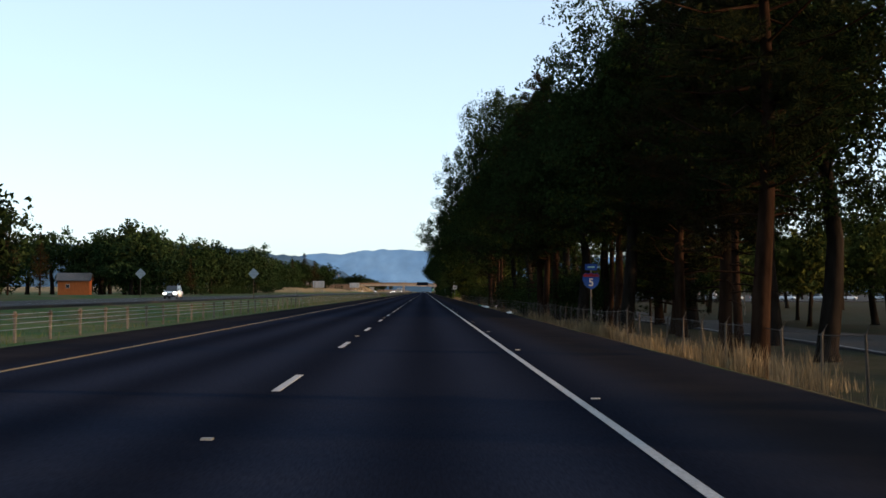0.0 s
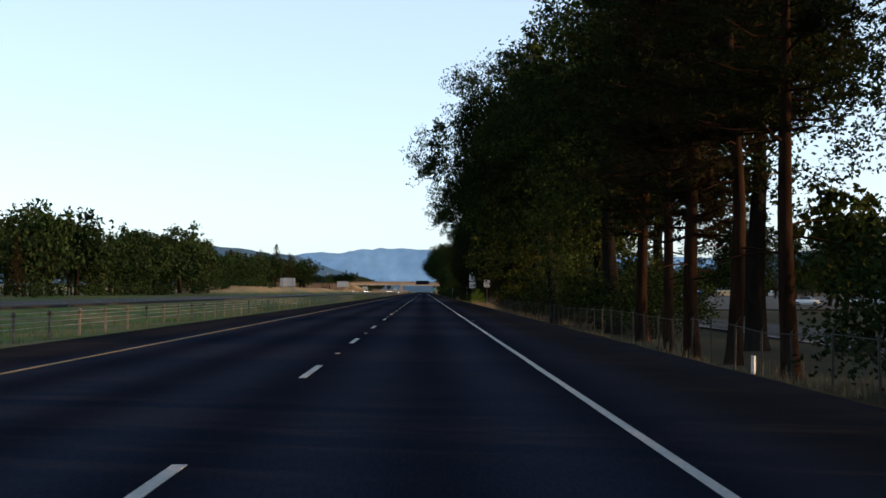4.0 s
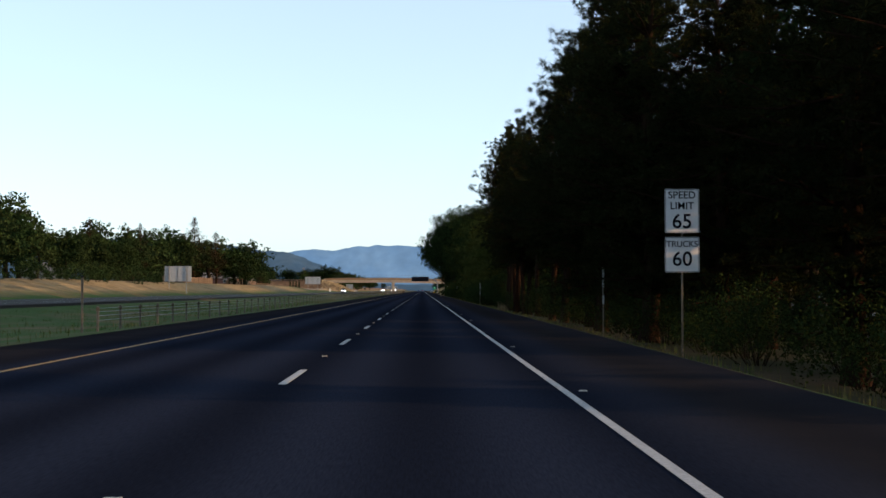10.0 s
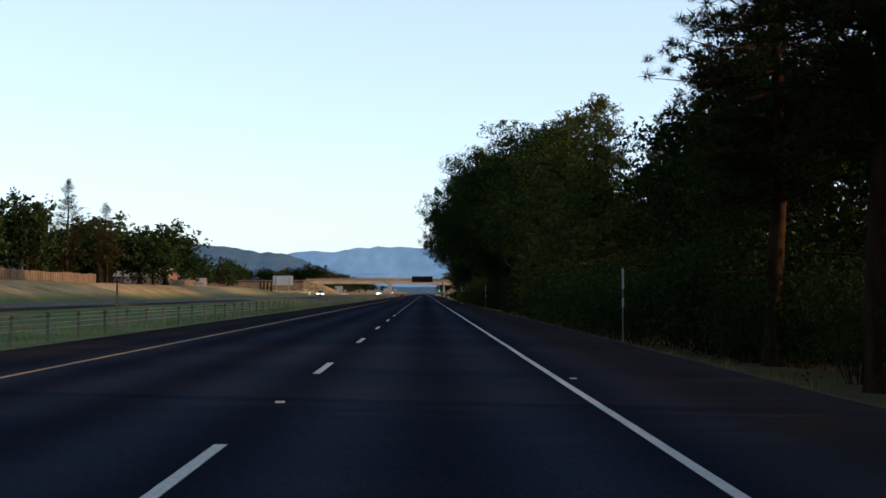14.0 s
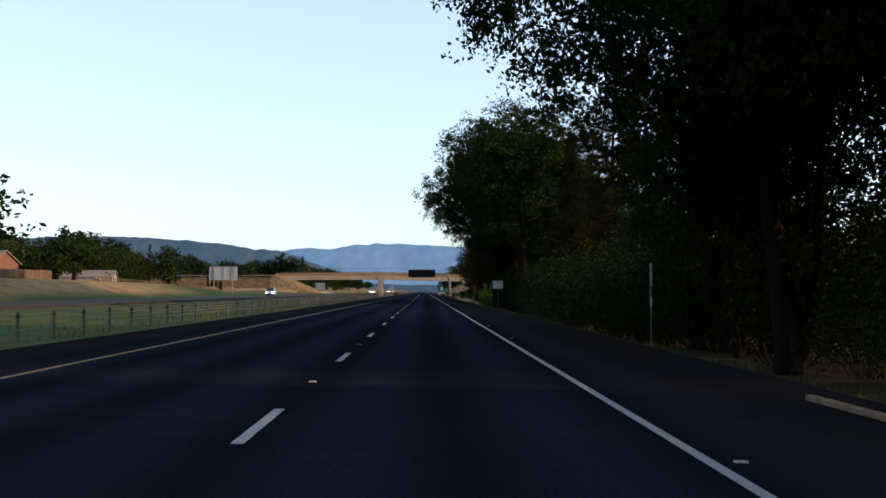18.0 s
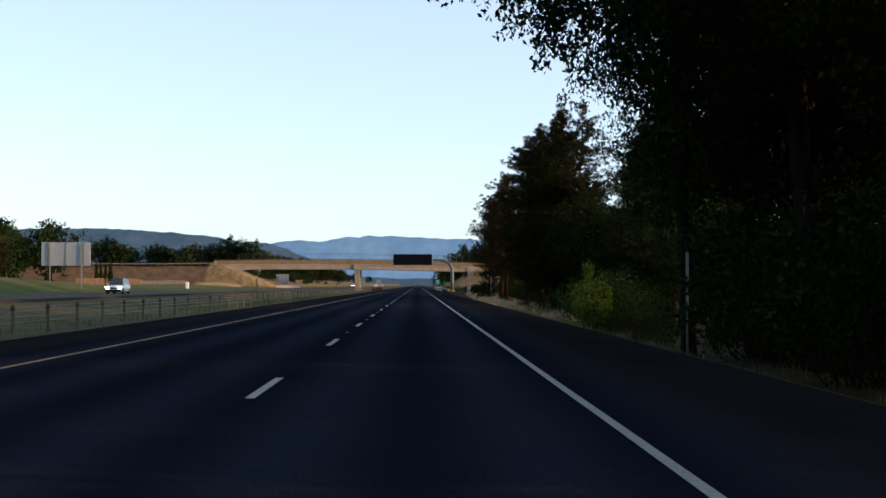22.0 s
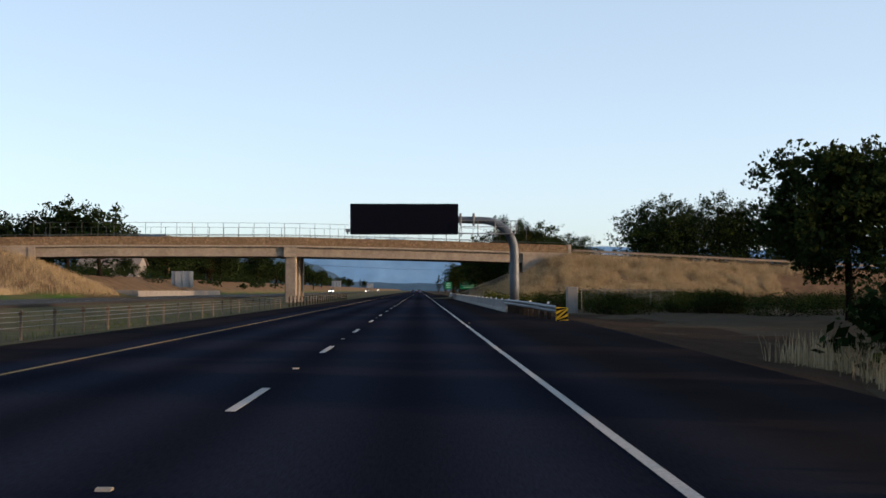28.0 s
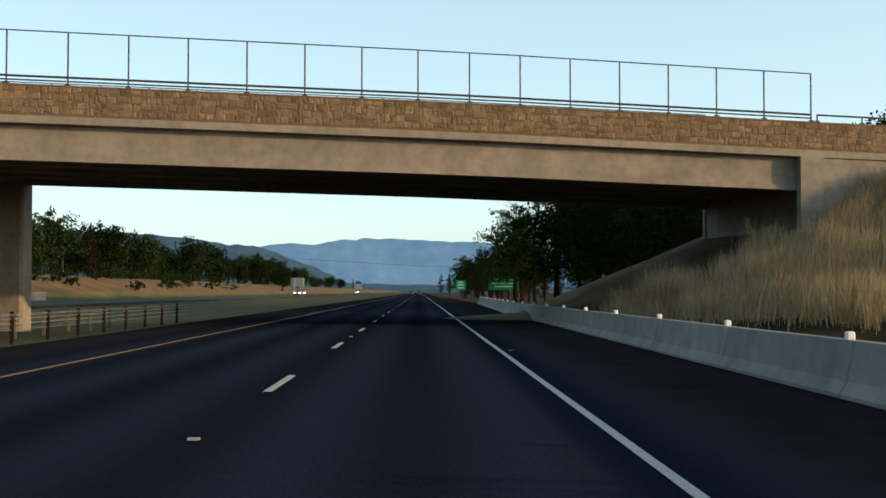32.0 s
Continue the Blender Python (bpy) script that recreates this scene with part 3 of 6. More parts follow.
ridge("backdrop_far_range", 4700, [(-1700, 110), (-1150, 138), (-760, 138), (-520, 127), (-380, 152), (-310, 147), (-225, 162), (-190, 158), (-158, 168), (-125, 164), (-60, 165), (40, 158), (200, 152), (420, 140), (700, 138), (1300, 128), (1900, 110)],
      -10, M_HILL_FAR, "glowing mountain range on the horizon, blue haze painted in", 5.0, 11.3, depth=150, grow=1.033, lift=0.945)
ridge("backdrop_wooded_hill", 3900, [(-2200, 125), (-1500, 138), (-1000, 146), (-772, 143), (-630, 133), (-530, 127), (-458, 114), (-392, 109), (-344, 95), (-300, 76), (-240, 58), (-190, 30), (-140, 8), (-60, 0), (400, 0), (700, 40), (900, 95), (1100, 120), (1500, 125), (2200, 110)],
      -10, M_HILL_MID, "glowing wooded hill in front of the range, blue-green haze painted in", 7.0, 4.1, depth=250, step=9.0, grow=1.222)
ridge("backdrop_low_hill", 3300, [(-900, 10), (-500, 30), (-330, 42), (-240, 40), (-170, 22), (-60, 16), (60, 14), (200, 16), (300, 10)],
      -12, M_HILL_MID, "low wooded foothills, glowing, with blue haze painted in", 4.0, 9.4, depth=120, grow=1.36)


# ---------------------------------------------------------------- trees
def split_clumps(centres, radii, k, share, rnd):
    """Breaks each clump of leaves into k small sprays, so that light and sky show between them."""
    c = np.repeat(np.asarray([tuple(p) for p in centres], float), k, axis=0)
    r = np.repeat(np.asarray(radii, float), k)
    v = rnd.normal(size=c.shape)
    v /= np.linalg.norm(v, axis=1)[:, None]
    c = c + v * (r * rnd.uniform(0.35, 1.0, len(r)))[:, None] * np.array([1, 1, 0.7])
    return c, r * share * rnd.uniform(0.7, 1.3, len(r))


def leaf_cloud(centres, radii, per, size, rnd, flat=0.75, kind="leaf"):
    """Many small leaves (rhombs) or needle tufts (thin spikes) round each centre, as vertex and face arrays."""
    verts, faces = [], []
    base = 0
    cs = np.repeat(np.asarray(centres, float), per, axis=0)
    rs = np.repeat(np.asarray(radii, float), per)
    n = len(cs)
    v = rnd.normal(size=(n, 3))
    v /= np.linalg.norm(v, axis=1)[:, None]
    rad = rs * rnd.uniform(0.25, 1.0, n) ** 0.6
    p = cs + v * rad[:, None] * np.array([1, 1, flat])
    if kind == "leaf":
        a = rnd.normal(size=(n, 3)); a /= np.linalg.norm(a, axis=1)[:, None]
        b = np.cross(a, rnd.normal(size=(n, 3))); b /= np.linalg.norm(b, axis=1)[:, None]
        s = (size * rnd.uniform(0.6, 1.35, n))[:, None]
        quad = np.stack([p - a * s, p - b * s * 0.55, p + a * s, p + b * s * 0.55], axis=1)
        return quad.reshape(-1, 3), np.arange(4 * n).reshape(-1, 4)
    # pom-poms of needles that spread from a twig's end
    a = v + 0.3 * rnd.normal(size=(n, 3)); a[:, 2] += 0.15; a /= np.linalg.norm(a, axis=1)[:, None]
    b = np.cross(a, rnd.normal(size=(n, 3))); b /= np.linalg.norm(b, axis=1)[:, None]
    q = cs + a * (0.12 * rs)[:, None]
    tip = cs + a * (rs * rnd.uniform(0.75, 1.15, n))[:, None] * np.array([1, 1, flat])
    tri = np.stack([q - b * size, q + b * size, tip], axis=1)
    return tri.reshape(-1, 3), np.arange(3 * n).reshape(-1, 3)


def cloud_mesh(name, parts, material):
    me = bpy.data.meshes.new(name)
    verts = np.concatenate([v for v, f in parts])
    sizes = np.concatenate([np.full(len(f), f.shape[1]) for v, f in parts])
    me.vertices.add(len(verts))
    me.vertices.foreach_set("co", verts.astype(np.float32).ravel())
    me.loops.add(int(sizes.sum()))
    me.loops.foreach_set("vertex_index", np.arange(int(sizes.sum()), dtype=np.int32))
    me.polygons.add(len(sizes))
    me.polygons.foreach_set("loop_start", (np.cumsum(sizes) - sizes).astype(np.int32))
    me.update(calc_edges=True)
    me.materials.append(material)
    return me


def limb(bm, p0, p1, r0, r1, rnd, n=6, sag=0.0, k=4):
    p0, p1 = Vector(p0), Vector(p1)
    pts, rr = [], []
    for i in range(k + 1):
        t = i / k
        p = p0.lerp(p1, t)
        w = (p1 - p0).length * 0.05 * math.sin(t * math.pi)
        p += Vector((rnd.uniform(-1, 1) * w, rnd.uniform(-1, 1) * w, sag * math.sin(t * math.pi)))
        pts.append(p)
        rr.append(r0 + (r1 - r0) * t)
    tube(bm, pts, rr, n, cap=False)
    return pts


def pine(name, label, h, crown_base, crown_r, trunk_r, seed, needles, top=0.25, whorl=0.74, per=54, tuft=0.38, dead=0, gaps=0.15, nbr=8):
    """A pine: tapered trunk, whorls of limbs and tufts of needles at their ends."""
    rnd, nr = random.Random(seed), np.random.RandomState(seed)
    t = thing(name, label, "tree")
    bm = bmesh.new()
    lean = rnd.uniform(-0.3, 0.3), rnd.uniform(-0.3, 0.3)
    axis = lambda z: Vector((lean[0] * z / h + 0.12 * math.sin(z * 0.5 + seed), lean[1] * z / h + 0.1 * math.sin(z * 0.4), z))
    zs = [-0.5, 0.0, 0.4, 1.2] + rng(2.5, h - 0.5, (h - 3) / 7)
    tube(bm, [axis(z) for z in zs], [0.86 * trunk_r * (1.6 if z < 0 else 1.35 if z < 0.2 else 1.1 if z < 0.6 else max(0.03, 1 - 0.93 * z / h)) for z in zs], 10)
    centres, radii = [], []
    z = crown_base
    while z < h - 0.3:
        u = (z - crown_base) / (h - crown_base)
        prof = (min(1.0, 0.45 + 2.6 * u) if u < 0.25 else 1.0) * ((1 - u) ** 0.75 * (1 - top) + top * (1 - u ** 4))
        for b in range(nbr):
            if rnd.random() < gaps:
                continue
            ang = rnd.uniform(0, 2 * math.pi)
            length = crown_r * prof * rnd.uniform(0.5, 1.2)
            rise = length * rnd.uniform(-0.2, 0.55)
            zz = z + rnd.uniform(-0.8, 0.8)
            p0 = axis(zz)
            p1 = p0 + Vector((math.cos(ang) * length, math.sin(ang) * length, rise))
            limb(bm, p0, p1, max(0.02, trunk_r * 0.22 * (1 - u * 0.7)), 0.012, rnd, 3, -0.06 * length, 2)
            m = max(3, int(length / 0.28))
            for k in range(m):
                f = 0.25 + 0.77 * (k + 0.4 + rnd.random() * 0.6) / m
                q = p0.lerp(p1, min(1.0, f))
                side = rnd.uniform(-0.3, 0.3) * length * f
                centres.append((q.x - math.sin(ang) * side, q.y + math.cos(ang) * side, q.z + 0.15 + rnd.uniform(-0.32, 0.42)))
                radii.append(tuft * rnd.uniform(0.75, 1.3))
        z += whorl * rnd.uniform(0.75, 1.25)
    for k in range(dead):
        zz = crown_base - rnd.uniform(0.2, crown_base * 0.5)
        ang = rnd.uniform(0, 6.28)
        ln = rnd.uniform(0.8, 2.6)
        limb(bm, axis(zz), axis(zz) + Vector((math.cos(ang) * ln, math.sin(ang) * ln, rnd.uniform(-0.5, 0.3))), 0.04, 0.01, rnd, 4, 0.1, 3)
    part("trunk", bm, M_BARK_P, t, "reddish furrowed trunk with bare limbs", True)
    inner = [(c[0] * 0.75, c[1] * 0.75, c[2] - 0.1) for c in centres]
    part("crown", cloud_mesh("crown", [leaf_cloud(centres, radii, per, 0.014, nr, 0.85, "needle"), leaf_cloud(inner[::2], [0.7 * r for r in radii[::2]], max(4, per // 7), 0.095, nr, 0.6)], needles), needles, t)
    return t


def broadleaf(name, label, h, crown_base, crown_r, trunk_r, seed, leaves, clumps=130, per=50, size=0.155, bark=None, lean=(0, 0), shape="round", stems=1, hollow=0.55, clump_r=1.0, limbs=15):
    """A broad-leaved tree: trunk, spreading limbs and an uneven crown of leaf clumps with gaps."""
    rnd, nr = random.Random(seed), np.random.RandomState(seed)
    t = thing(name, label, "tree")
    bm = bmesh.new()
    ch = h - crown_base
    mid = Vector((lean[0], lean[1], crown_base + ch * 0.5))
    wob = lambda z, s: Vector((0.25 * math.sin(z * 0.55 + seed + s) * min(1, z / 3), 0.22 * math.sin(z * 0.43 + 2 * seed + s) * min(1, z / 3), 0))
    leaders = []
    for s in range(stems):
        a = s * 6.28 / stems + rnd.uniform(-0.4, 0.4)
        out = 0.0 if stems == 1 else crown_r * 0.32
        zt = crown_base + ch * rnd.uniform(0.62, 0.8)
        zs = [-0.5, 0.05, 0.5] + [0.5 + (zt - 0.5) * (i + 1) / 7 for i in range(7)]
        pts = []
        for z in zs:
            u = max(0.0, z / zt)
            pts.append(Vector((lean[0] * u * u + math.cos(a) * out * u, lean[1] * u * u + math.sin(a) * out * u, z)) + wob(max(0, z), s))
        r = trunk_r if stems == 1 else trunk_r * 0.6
        tube(bm, pts, [r * (1.55 if z < 0 else 1.25 if z < 0.2 else max(0.12, 1.02 - 0.92 * z / zt)) for z in zs], 9)
        leaders.append(pts)
    centres, radii = [], []
    for k in range(clumps):
        v = Vector((rnd.gauss(0, 1), rnd.gauss(0, 1), rnd.gauss(0, 1))).normalized()
        f = hollow + (1 - hollow) * rnd.random() ** 0.7
        if shape == "cone":
            u = rnd.random() ** 1.3
            rr = crown_r * (1 - u) ** 0.55 * (0.5 + 0.5 * min(1, u * 6)) * (0.55 + 0.45 * rnd.random())
            a = rnd.uniform(0, 6.28)
            c = Vector((math.cos(a) * rr, math.sin(a) * rr, crown_base + ch * u)) + Vector((lean[0] * u, lean[1] * u, 0))
        else:
            bump = (0.82 + 0.36 * noise.noise(v * 1.6 + Vector((seed, 0, 0)))) * (1.06 - 0.2 * v.z)
            c = mid + Vector((v.x * crown_r * f * bump, v.y * crown_r * f * bump, v.z * ch * 0.5 * f * (bump if v.z > 0 else 0.92)))
        centres.append(c)
        radii.append(clump_r * rnd.uniform(0.6, 1.3))
    # limbs from the leaders to a share of the clumps
    for c in centres[:: max(1, clumps // limbs)]:
        best = min((q for pts in leaders for q in pts[5:]), key=lambda q: abs(c.z - q.z - 0.55 * math.hypot(c.x - q.x, c.y - q.y)) + 0.3 * (q - c).length)
        limb(bm, best, best.lerp(c, 0.9), max(0.025, trunk_r * rnd.uniform(0.08, 0.14)), 0.012, rnd, 4, 0.25, 4)
    part("trunk", bm, bark or M_BARK_B, t, "", True)
    sprays, spray_r = split_clumps(centres, radii, 5, 0.4, nr)
    core = [tuple(mid + (c - mid) * rnd.uniform(0.2, 0.85)) for c in centres]
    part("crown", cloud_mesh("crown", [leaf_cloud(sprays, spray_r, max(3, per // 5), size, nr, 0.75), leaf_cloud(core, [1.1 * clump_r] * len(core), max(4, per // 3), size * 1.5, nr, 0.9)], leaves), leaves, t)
    return t


def shrub(name, label, h, r, seed, leaves, clumps=26, per=34, size=0.13):
    rnd, nr = random.Random(seed), np.random.RandomState(seed)
    t = thing(name, label, "shrub")
    bm = bmesh.new()
    cs, rs = [], []
    for k in range(clumps):
        a, f = rnd.uniform(0, 6.28), rnd.random() ** 0.5
        z = h * (0.18 + 0.75 * rnd.random() * (1 - 0.45 * f * f))
        c = (math.cos(a) * r * f, math.sin(a) * r * f, z)
        cs.append(c)
        rs.append(r * 0.28 * rnd.uniform(0.7, 1.4))
        if k % 3 == 0:
            limb(bm, (c[0] * 0.15, c[1] * 0.15, -0.3), c, 0.03, 0.008, rnd, 4, 0.05, 3)
    tagged(part("stem", bm, M_BARK_B, t), "thin bare stems", kind="stuff")
    part("foliage", cloud_mesh("foliage", [leaf_cloud(cs, rs, per, size, nr, 0.9)], leaves), leaves, t)
    return t


PROTO = {}


def proto(key, ob):
    PROTO[key] = ob
    return ob


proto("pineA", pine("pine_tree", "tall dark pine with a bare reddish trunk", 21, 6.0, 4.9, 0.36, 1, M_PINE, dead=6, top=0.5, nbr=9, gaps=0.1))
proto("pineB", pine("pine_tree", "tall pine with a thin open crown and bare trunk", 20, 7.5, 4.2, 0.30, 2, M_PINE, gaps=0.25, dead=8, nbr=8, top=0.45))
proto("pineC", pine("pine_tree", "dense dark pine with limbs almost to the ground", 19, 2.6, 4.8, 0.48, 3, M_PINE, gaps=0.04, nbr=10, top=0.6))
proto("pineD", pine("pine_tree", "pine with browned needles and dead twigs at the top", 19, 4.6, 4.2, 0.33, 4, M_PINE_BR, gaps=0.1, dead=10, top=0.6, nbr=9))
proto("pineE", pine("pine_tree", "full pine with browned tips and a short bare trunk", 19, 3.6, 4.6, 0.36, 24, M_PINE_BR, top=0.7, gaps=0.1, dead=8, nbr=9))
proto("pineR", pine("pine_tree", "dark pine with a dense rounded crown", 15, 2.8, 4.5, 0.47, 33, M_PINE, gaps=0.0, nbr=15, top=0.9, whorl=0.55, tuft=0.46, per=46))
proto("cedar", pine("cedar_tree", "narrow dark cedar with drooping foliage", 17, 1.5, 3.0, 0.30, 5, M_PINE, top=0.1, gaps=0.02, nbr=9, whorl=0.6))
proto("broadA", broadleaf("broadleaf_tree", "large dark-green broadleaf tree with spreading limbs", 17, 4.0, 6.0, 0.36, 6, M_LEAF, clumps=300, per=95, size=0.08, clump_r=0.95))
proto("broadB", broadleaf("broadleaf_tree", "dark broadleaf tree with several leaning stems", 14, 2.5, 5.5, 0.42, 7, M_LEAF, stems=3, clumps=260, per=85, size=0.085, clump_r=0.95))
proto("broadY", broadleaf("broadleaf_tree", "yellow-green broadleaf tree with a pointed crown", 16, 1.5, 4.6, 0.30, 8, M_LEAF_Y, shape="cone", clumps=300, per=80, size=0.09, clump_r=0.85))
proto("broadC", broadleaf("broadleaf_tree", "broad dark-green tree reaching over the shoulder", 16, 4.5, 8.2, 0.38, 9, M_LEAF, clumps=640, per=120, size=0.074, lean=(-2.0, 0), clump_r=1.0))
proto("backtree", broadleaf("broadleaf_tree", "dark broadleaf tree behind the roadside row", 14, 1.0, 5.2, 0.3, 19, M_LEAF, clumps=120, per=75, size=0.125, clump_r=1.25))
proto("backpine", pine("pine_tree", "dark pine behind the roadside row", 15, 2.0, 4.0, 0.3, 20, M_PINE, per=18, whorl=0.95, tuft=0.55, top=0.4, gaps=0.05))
proto("maple", broadleaf("broadleaf_tree", "small yellow-green street tree", 7, 2.0, 3.0, 0.14, 10, M_LEAF_Y, clumps=60, per=30, clump_r=0.7))
proto("walnut", broadleaf("walnut_tree", "broad green tree with long drooping leaves on a short trunk", 10, 1.6, 5.2, 0.24, 41, M_LEAF, clumps=240, per=70, size=0.13, clump_r=0.9))
proto("weeds", shrub("weed_clump", "light green weeds growing behind the barrier", 1.3, 0.9, 43, M_LEAF_Y, 26, 44, 0.06))
proto("oakA", broadleaf("oak_tree", "olive-green oak with a rounded uneven crown", 10, 0.3, 5.0, 0.32, 11, M_OAK, limbs=12, clumps=80, per=27, size=0.24, clump_r=1.15))
proto("oakB", broadleaf("oak_tree", "spreading olive-green oak with a broken outline", 12, 0.5, 5.8, 0.36, 12, M_OAK, limbs=12, clumps=84, per=27, size=0.25, clump_r=1.25))
proto("farpine", pine("pine_tree", "dark conifer beyond the opposite carriageway", 14, 2.0, 3.2, 0.28, 13, M_PINE_BR, per=16, whorl=0.95, tuft=0.55, gaps=0.1))
proto("cypress", broadleaf("cypress_tree", "narrow dark columnar cypress", 6, 0.3, 0.7, 0.12, 14, M_LEAF, shape="cone", clumps=50, per=24, size=0.14, clump_r=0.4))
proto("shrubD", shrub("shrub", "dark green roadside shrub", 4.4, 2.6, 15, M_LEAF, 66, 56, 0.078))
proto("shrubG", shrub("shrub", "bright green sapling shrub", 2.6, 1.1, 16, M_LEAF_G, 40, 95, 0.055))
proto("shrubO", shrub("shrub", "low grey-green shrub in dry grass", 1.3, 1.0, 17, M_OAK, 22, 30, 0.10))
proto("bramble", shrub("bramble", "dense dark bramble thicket", 1.8, 2.4, 18, M_LEAF, 60, 44, 0.075))
for k, ob in enumerate(PROTO.values()):
    ob.matrix_world = pose(-60 + 9 * k, -330, ground_z(-60 + 9 * k, -330) - 0.05)


def plant(key, x, y, h=None, width=None, turn=None, group="", label="", sink=0.08):
    """A copy of a tree or shrub with its own height, spread and turn."""
    src = PROTO[key]
    h0 = max((v.co.z for v in src.children[1].data.vertices), default=1.0) if key not in HEIGHT else HEIGHT[key]
    HEIGHT[key] = h0
    k = (h or h0 * random.uniform(0.85, 1.15)) / h0
    w = k * (width or random.uniform(0.88, 1.12))
    ob = copy_thing(src, pose(x, y, ground_z(x, y) - sink, 0, 0, (random.uniform(-12, 12) if key == "broadC" else random.uniform(0, 360)) if turn is None else turn) @ Matrix.Diagonal((w, w, k, 1)))
    tagged(ob, label, "", group)
    return ob


HEIGHT = {}
random.seed(21)
# the row beside the carriageway: kind, x, y, height
ROW = [
    ("broadA", 16, 66, 19), ("pineC", 13.5, 76, 19), ("broadA", 10.5, 76, 19), ("broadA", 17, 88, 19), ("pineA", 15, 62, 21), ("broadA", 14, 108, 18), ("pineC", 17, 100, 18), ("broadA", 13, 128, 19), ("broadA", 15, 140, 17), ("pineC", 14.5, 160, 18), ("broadA", 12.5, 186, 18), ("broadA", 14, 215, 19), ("broadA", 13.5, 252, 18), ("broadA", 14, 276, 16), ("broadA", 12.5, 281, 17), ("broadA", 15.5, 291, 15), ("broadB", 16, 284, 12),
    ("pineA", 7.4, 34, 20), ("pineB", 12.2, 56, 19), ("broadA", 15, 60, 14), ("pineA", 12.6, 70, 21), ("broadA", 13, 46, 15), ("pineD", 9.5, 47, 18),
    ("pineA", 11.0, 83, 21), ("pineB", 12.4, 95, 20), ("pineB", 13.3, 103, 19), ("broadA", 9.5, 90, 16), ("pineA", 7.6, 95.5, 19), ("pineD", 7.6, 102.5, 20), ("pineB", 9.6, 108, 20),
    ("broadC", 8.6, 121, 20), ("broadA", 9.8, 112, 19), ("broadB", 9.2, 138, 16), ("broadA", 12.5, 150, 17),
    ("pineB", 8.7, 167.8, 20), ("pineB", 8.4, 173, 21), ("pineD", 7.6, 176, 19), ("pineB", 8.0, 182, 20), ("pineA", 9.2, 195, 21), ("broadA", 9.4, 206, 20), ("broadY", 9.8, 216, 20.5),
    ("broadC", 8.2, 228, 19), ("broadA", 11.3, 238, 21), ("broadY", 8.6, 247, 25), ("broadC", 8.9, 262, 17), ("broadA", 12.8, 265, 17), ("broadB", 12.2, 256, 13), ("broadC", 8.6, 274, 17), ("pineC", 9.0, 284, 14),
    ("pineR", 9.9, 308.5, 17.2), ("pineB", 9.5, 328.5, 18.5), ("pineC", 8.9, 341, 17), ("pineC", 10.4, 352, 19), ("pineC", 9.9, 362, 18), ("pineC", 13.5, 368, 17), ("backtree", 16, 371, 15), ("backtree", 18, 379, 15), ("backtree", 15.2, 385, 14), ("backtree", 19, 391, 15), ("backtree", 14.5, 356, 13), ("pineC", 13.5, 384, 19), ("backtree", 16.5, 437, 13), ("backtree", 18, 446, 14), ("backtree", 15.8, 455, 13), ("backtree", 18.5, 463, 14), ("pineC", 10.4, 379, 17),
    ("pineC", 9.0, 388, 22), ("pineC", 10, 396, 22), ("pineC", 9.0, 404, 22), ("pineC", 10, 415, 21), ("pineA", 9.0, 423, 21), ("pineA", 9.0, 432, 18), ("pineC", 12, 440, 19), ("pineB", 9.2, 449, 18),
    ("pineA", 8.5, 456, 18), ("pineD", 9.3, 457, 19), ("pineB", 8.2, 463, 19), ("pineA", 9.0, 471, 22), ("pineB", 9.1, 482, 22), ("pineA", 9.6, 491, 24), ("pineA", 10.2, 503, 22), ("broadA", 13, 512, 13),
    ("broadY", 9.8, 545, 15.5), ("broadY", 9.2, 556, 16), ("broadA", 8.8, 570, 14), ("broadY", 12, 575, 15), ("broadA", 9.7, 588, 19), ("broadA", 9.5, 603, 20), ("broadA", 11, 611, 18), ("broadC", 8.6, 617, 19), ("broadC", 9.0, 629, 18), ("broadA", 12.8, 607, 17), ("broadA", 13.5, 622, 16), ("broadA", 12.2, 641, 17), ("broadB", 10.8, 634, 12), ("broadB", 10, 641, 9.5), ("broadB", 9.5, 637, 9), ("broadB", 12.5, 668, 8), ("broadB", 13.5, 676, 8), ("broadB", 11.8, 659, 7),
    ("pineB", 13.1, 690, 22), ("pineB", 15.4, 690.5, 22.5), ("pineD", 17, 716, 15), ("cedar", 11.5, 706, 17), ("broadA", 8.2, 724, 22), ("broadC", 9.0, 739, 21), ("broadC", 9.8, 757, 20), ("broadA", 13, 748, 17), ("broadA", 12.8, 721, 18), ("broadA", 13.2, 733, 18), ("broadA", 12.5, 765, 16), ("broadB", 11, 766, 14), ("broadA", 7.9, 766, 18), ("backtree", 16, 771, 13), ("backtree", 18, 781, 12), ("backtree", 15, 762, 13), ("backtree", 20, 752, 13), ("backtree", 17, 742, 13),
    ("pineD", 20, 828, 19.5), ("broadA", 15, 800, 14), ("broadB", 18, 808, 12), ("broadB", 14.5, 836, 10), ("pineB", 13.8, 841, 20), ("pineC", 12.4, 847, 20.5), ("pineA", 12.2, 852, 20), ("pineC", 11.6, 857.5, 20), ("pineA", 12.4, 861, 19.5), ("pineE", 11.6, 875, 20.5), ("pineD", 11.5, 909.5, 18), ("pineE", 11.4, 919, 20), ("pineC", 10.4, 931, 16.5),
]
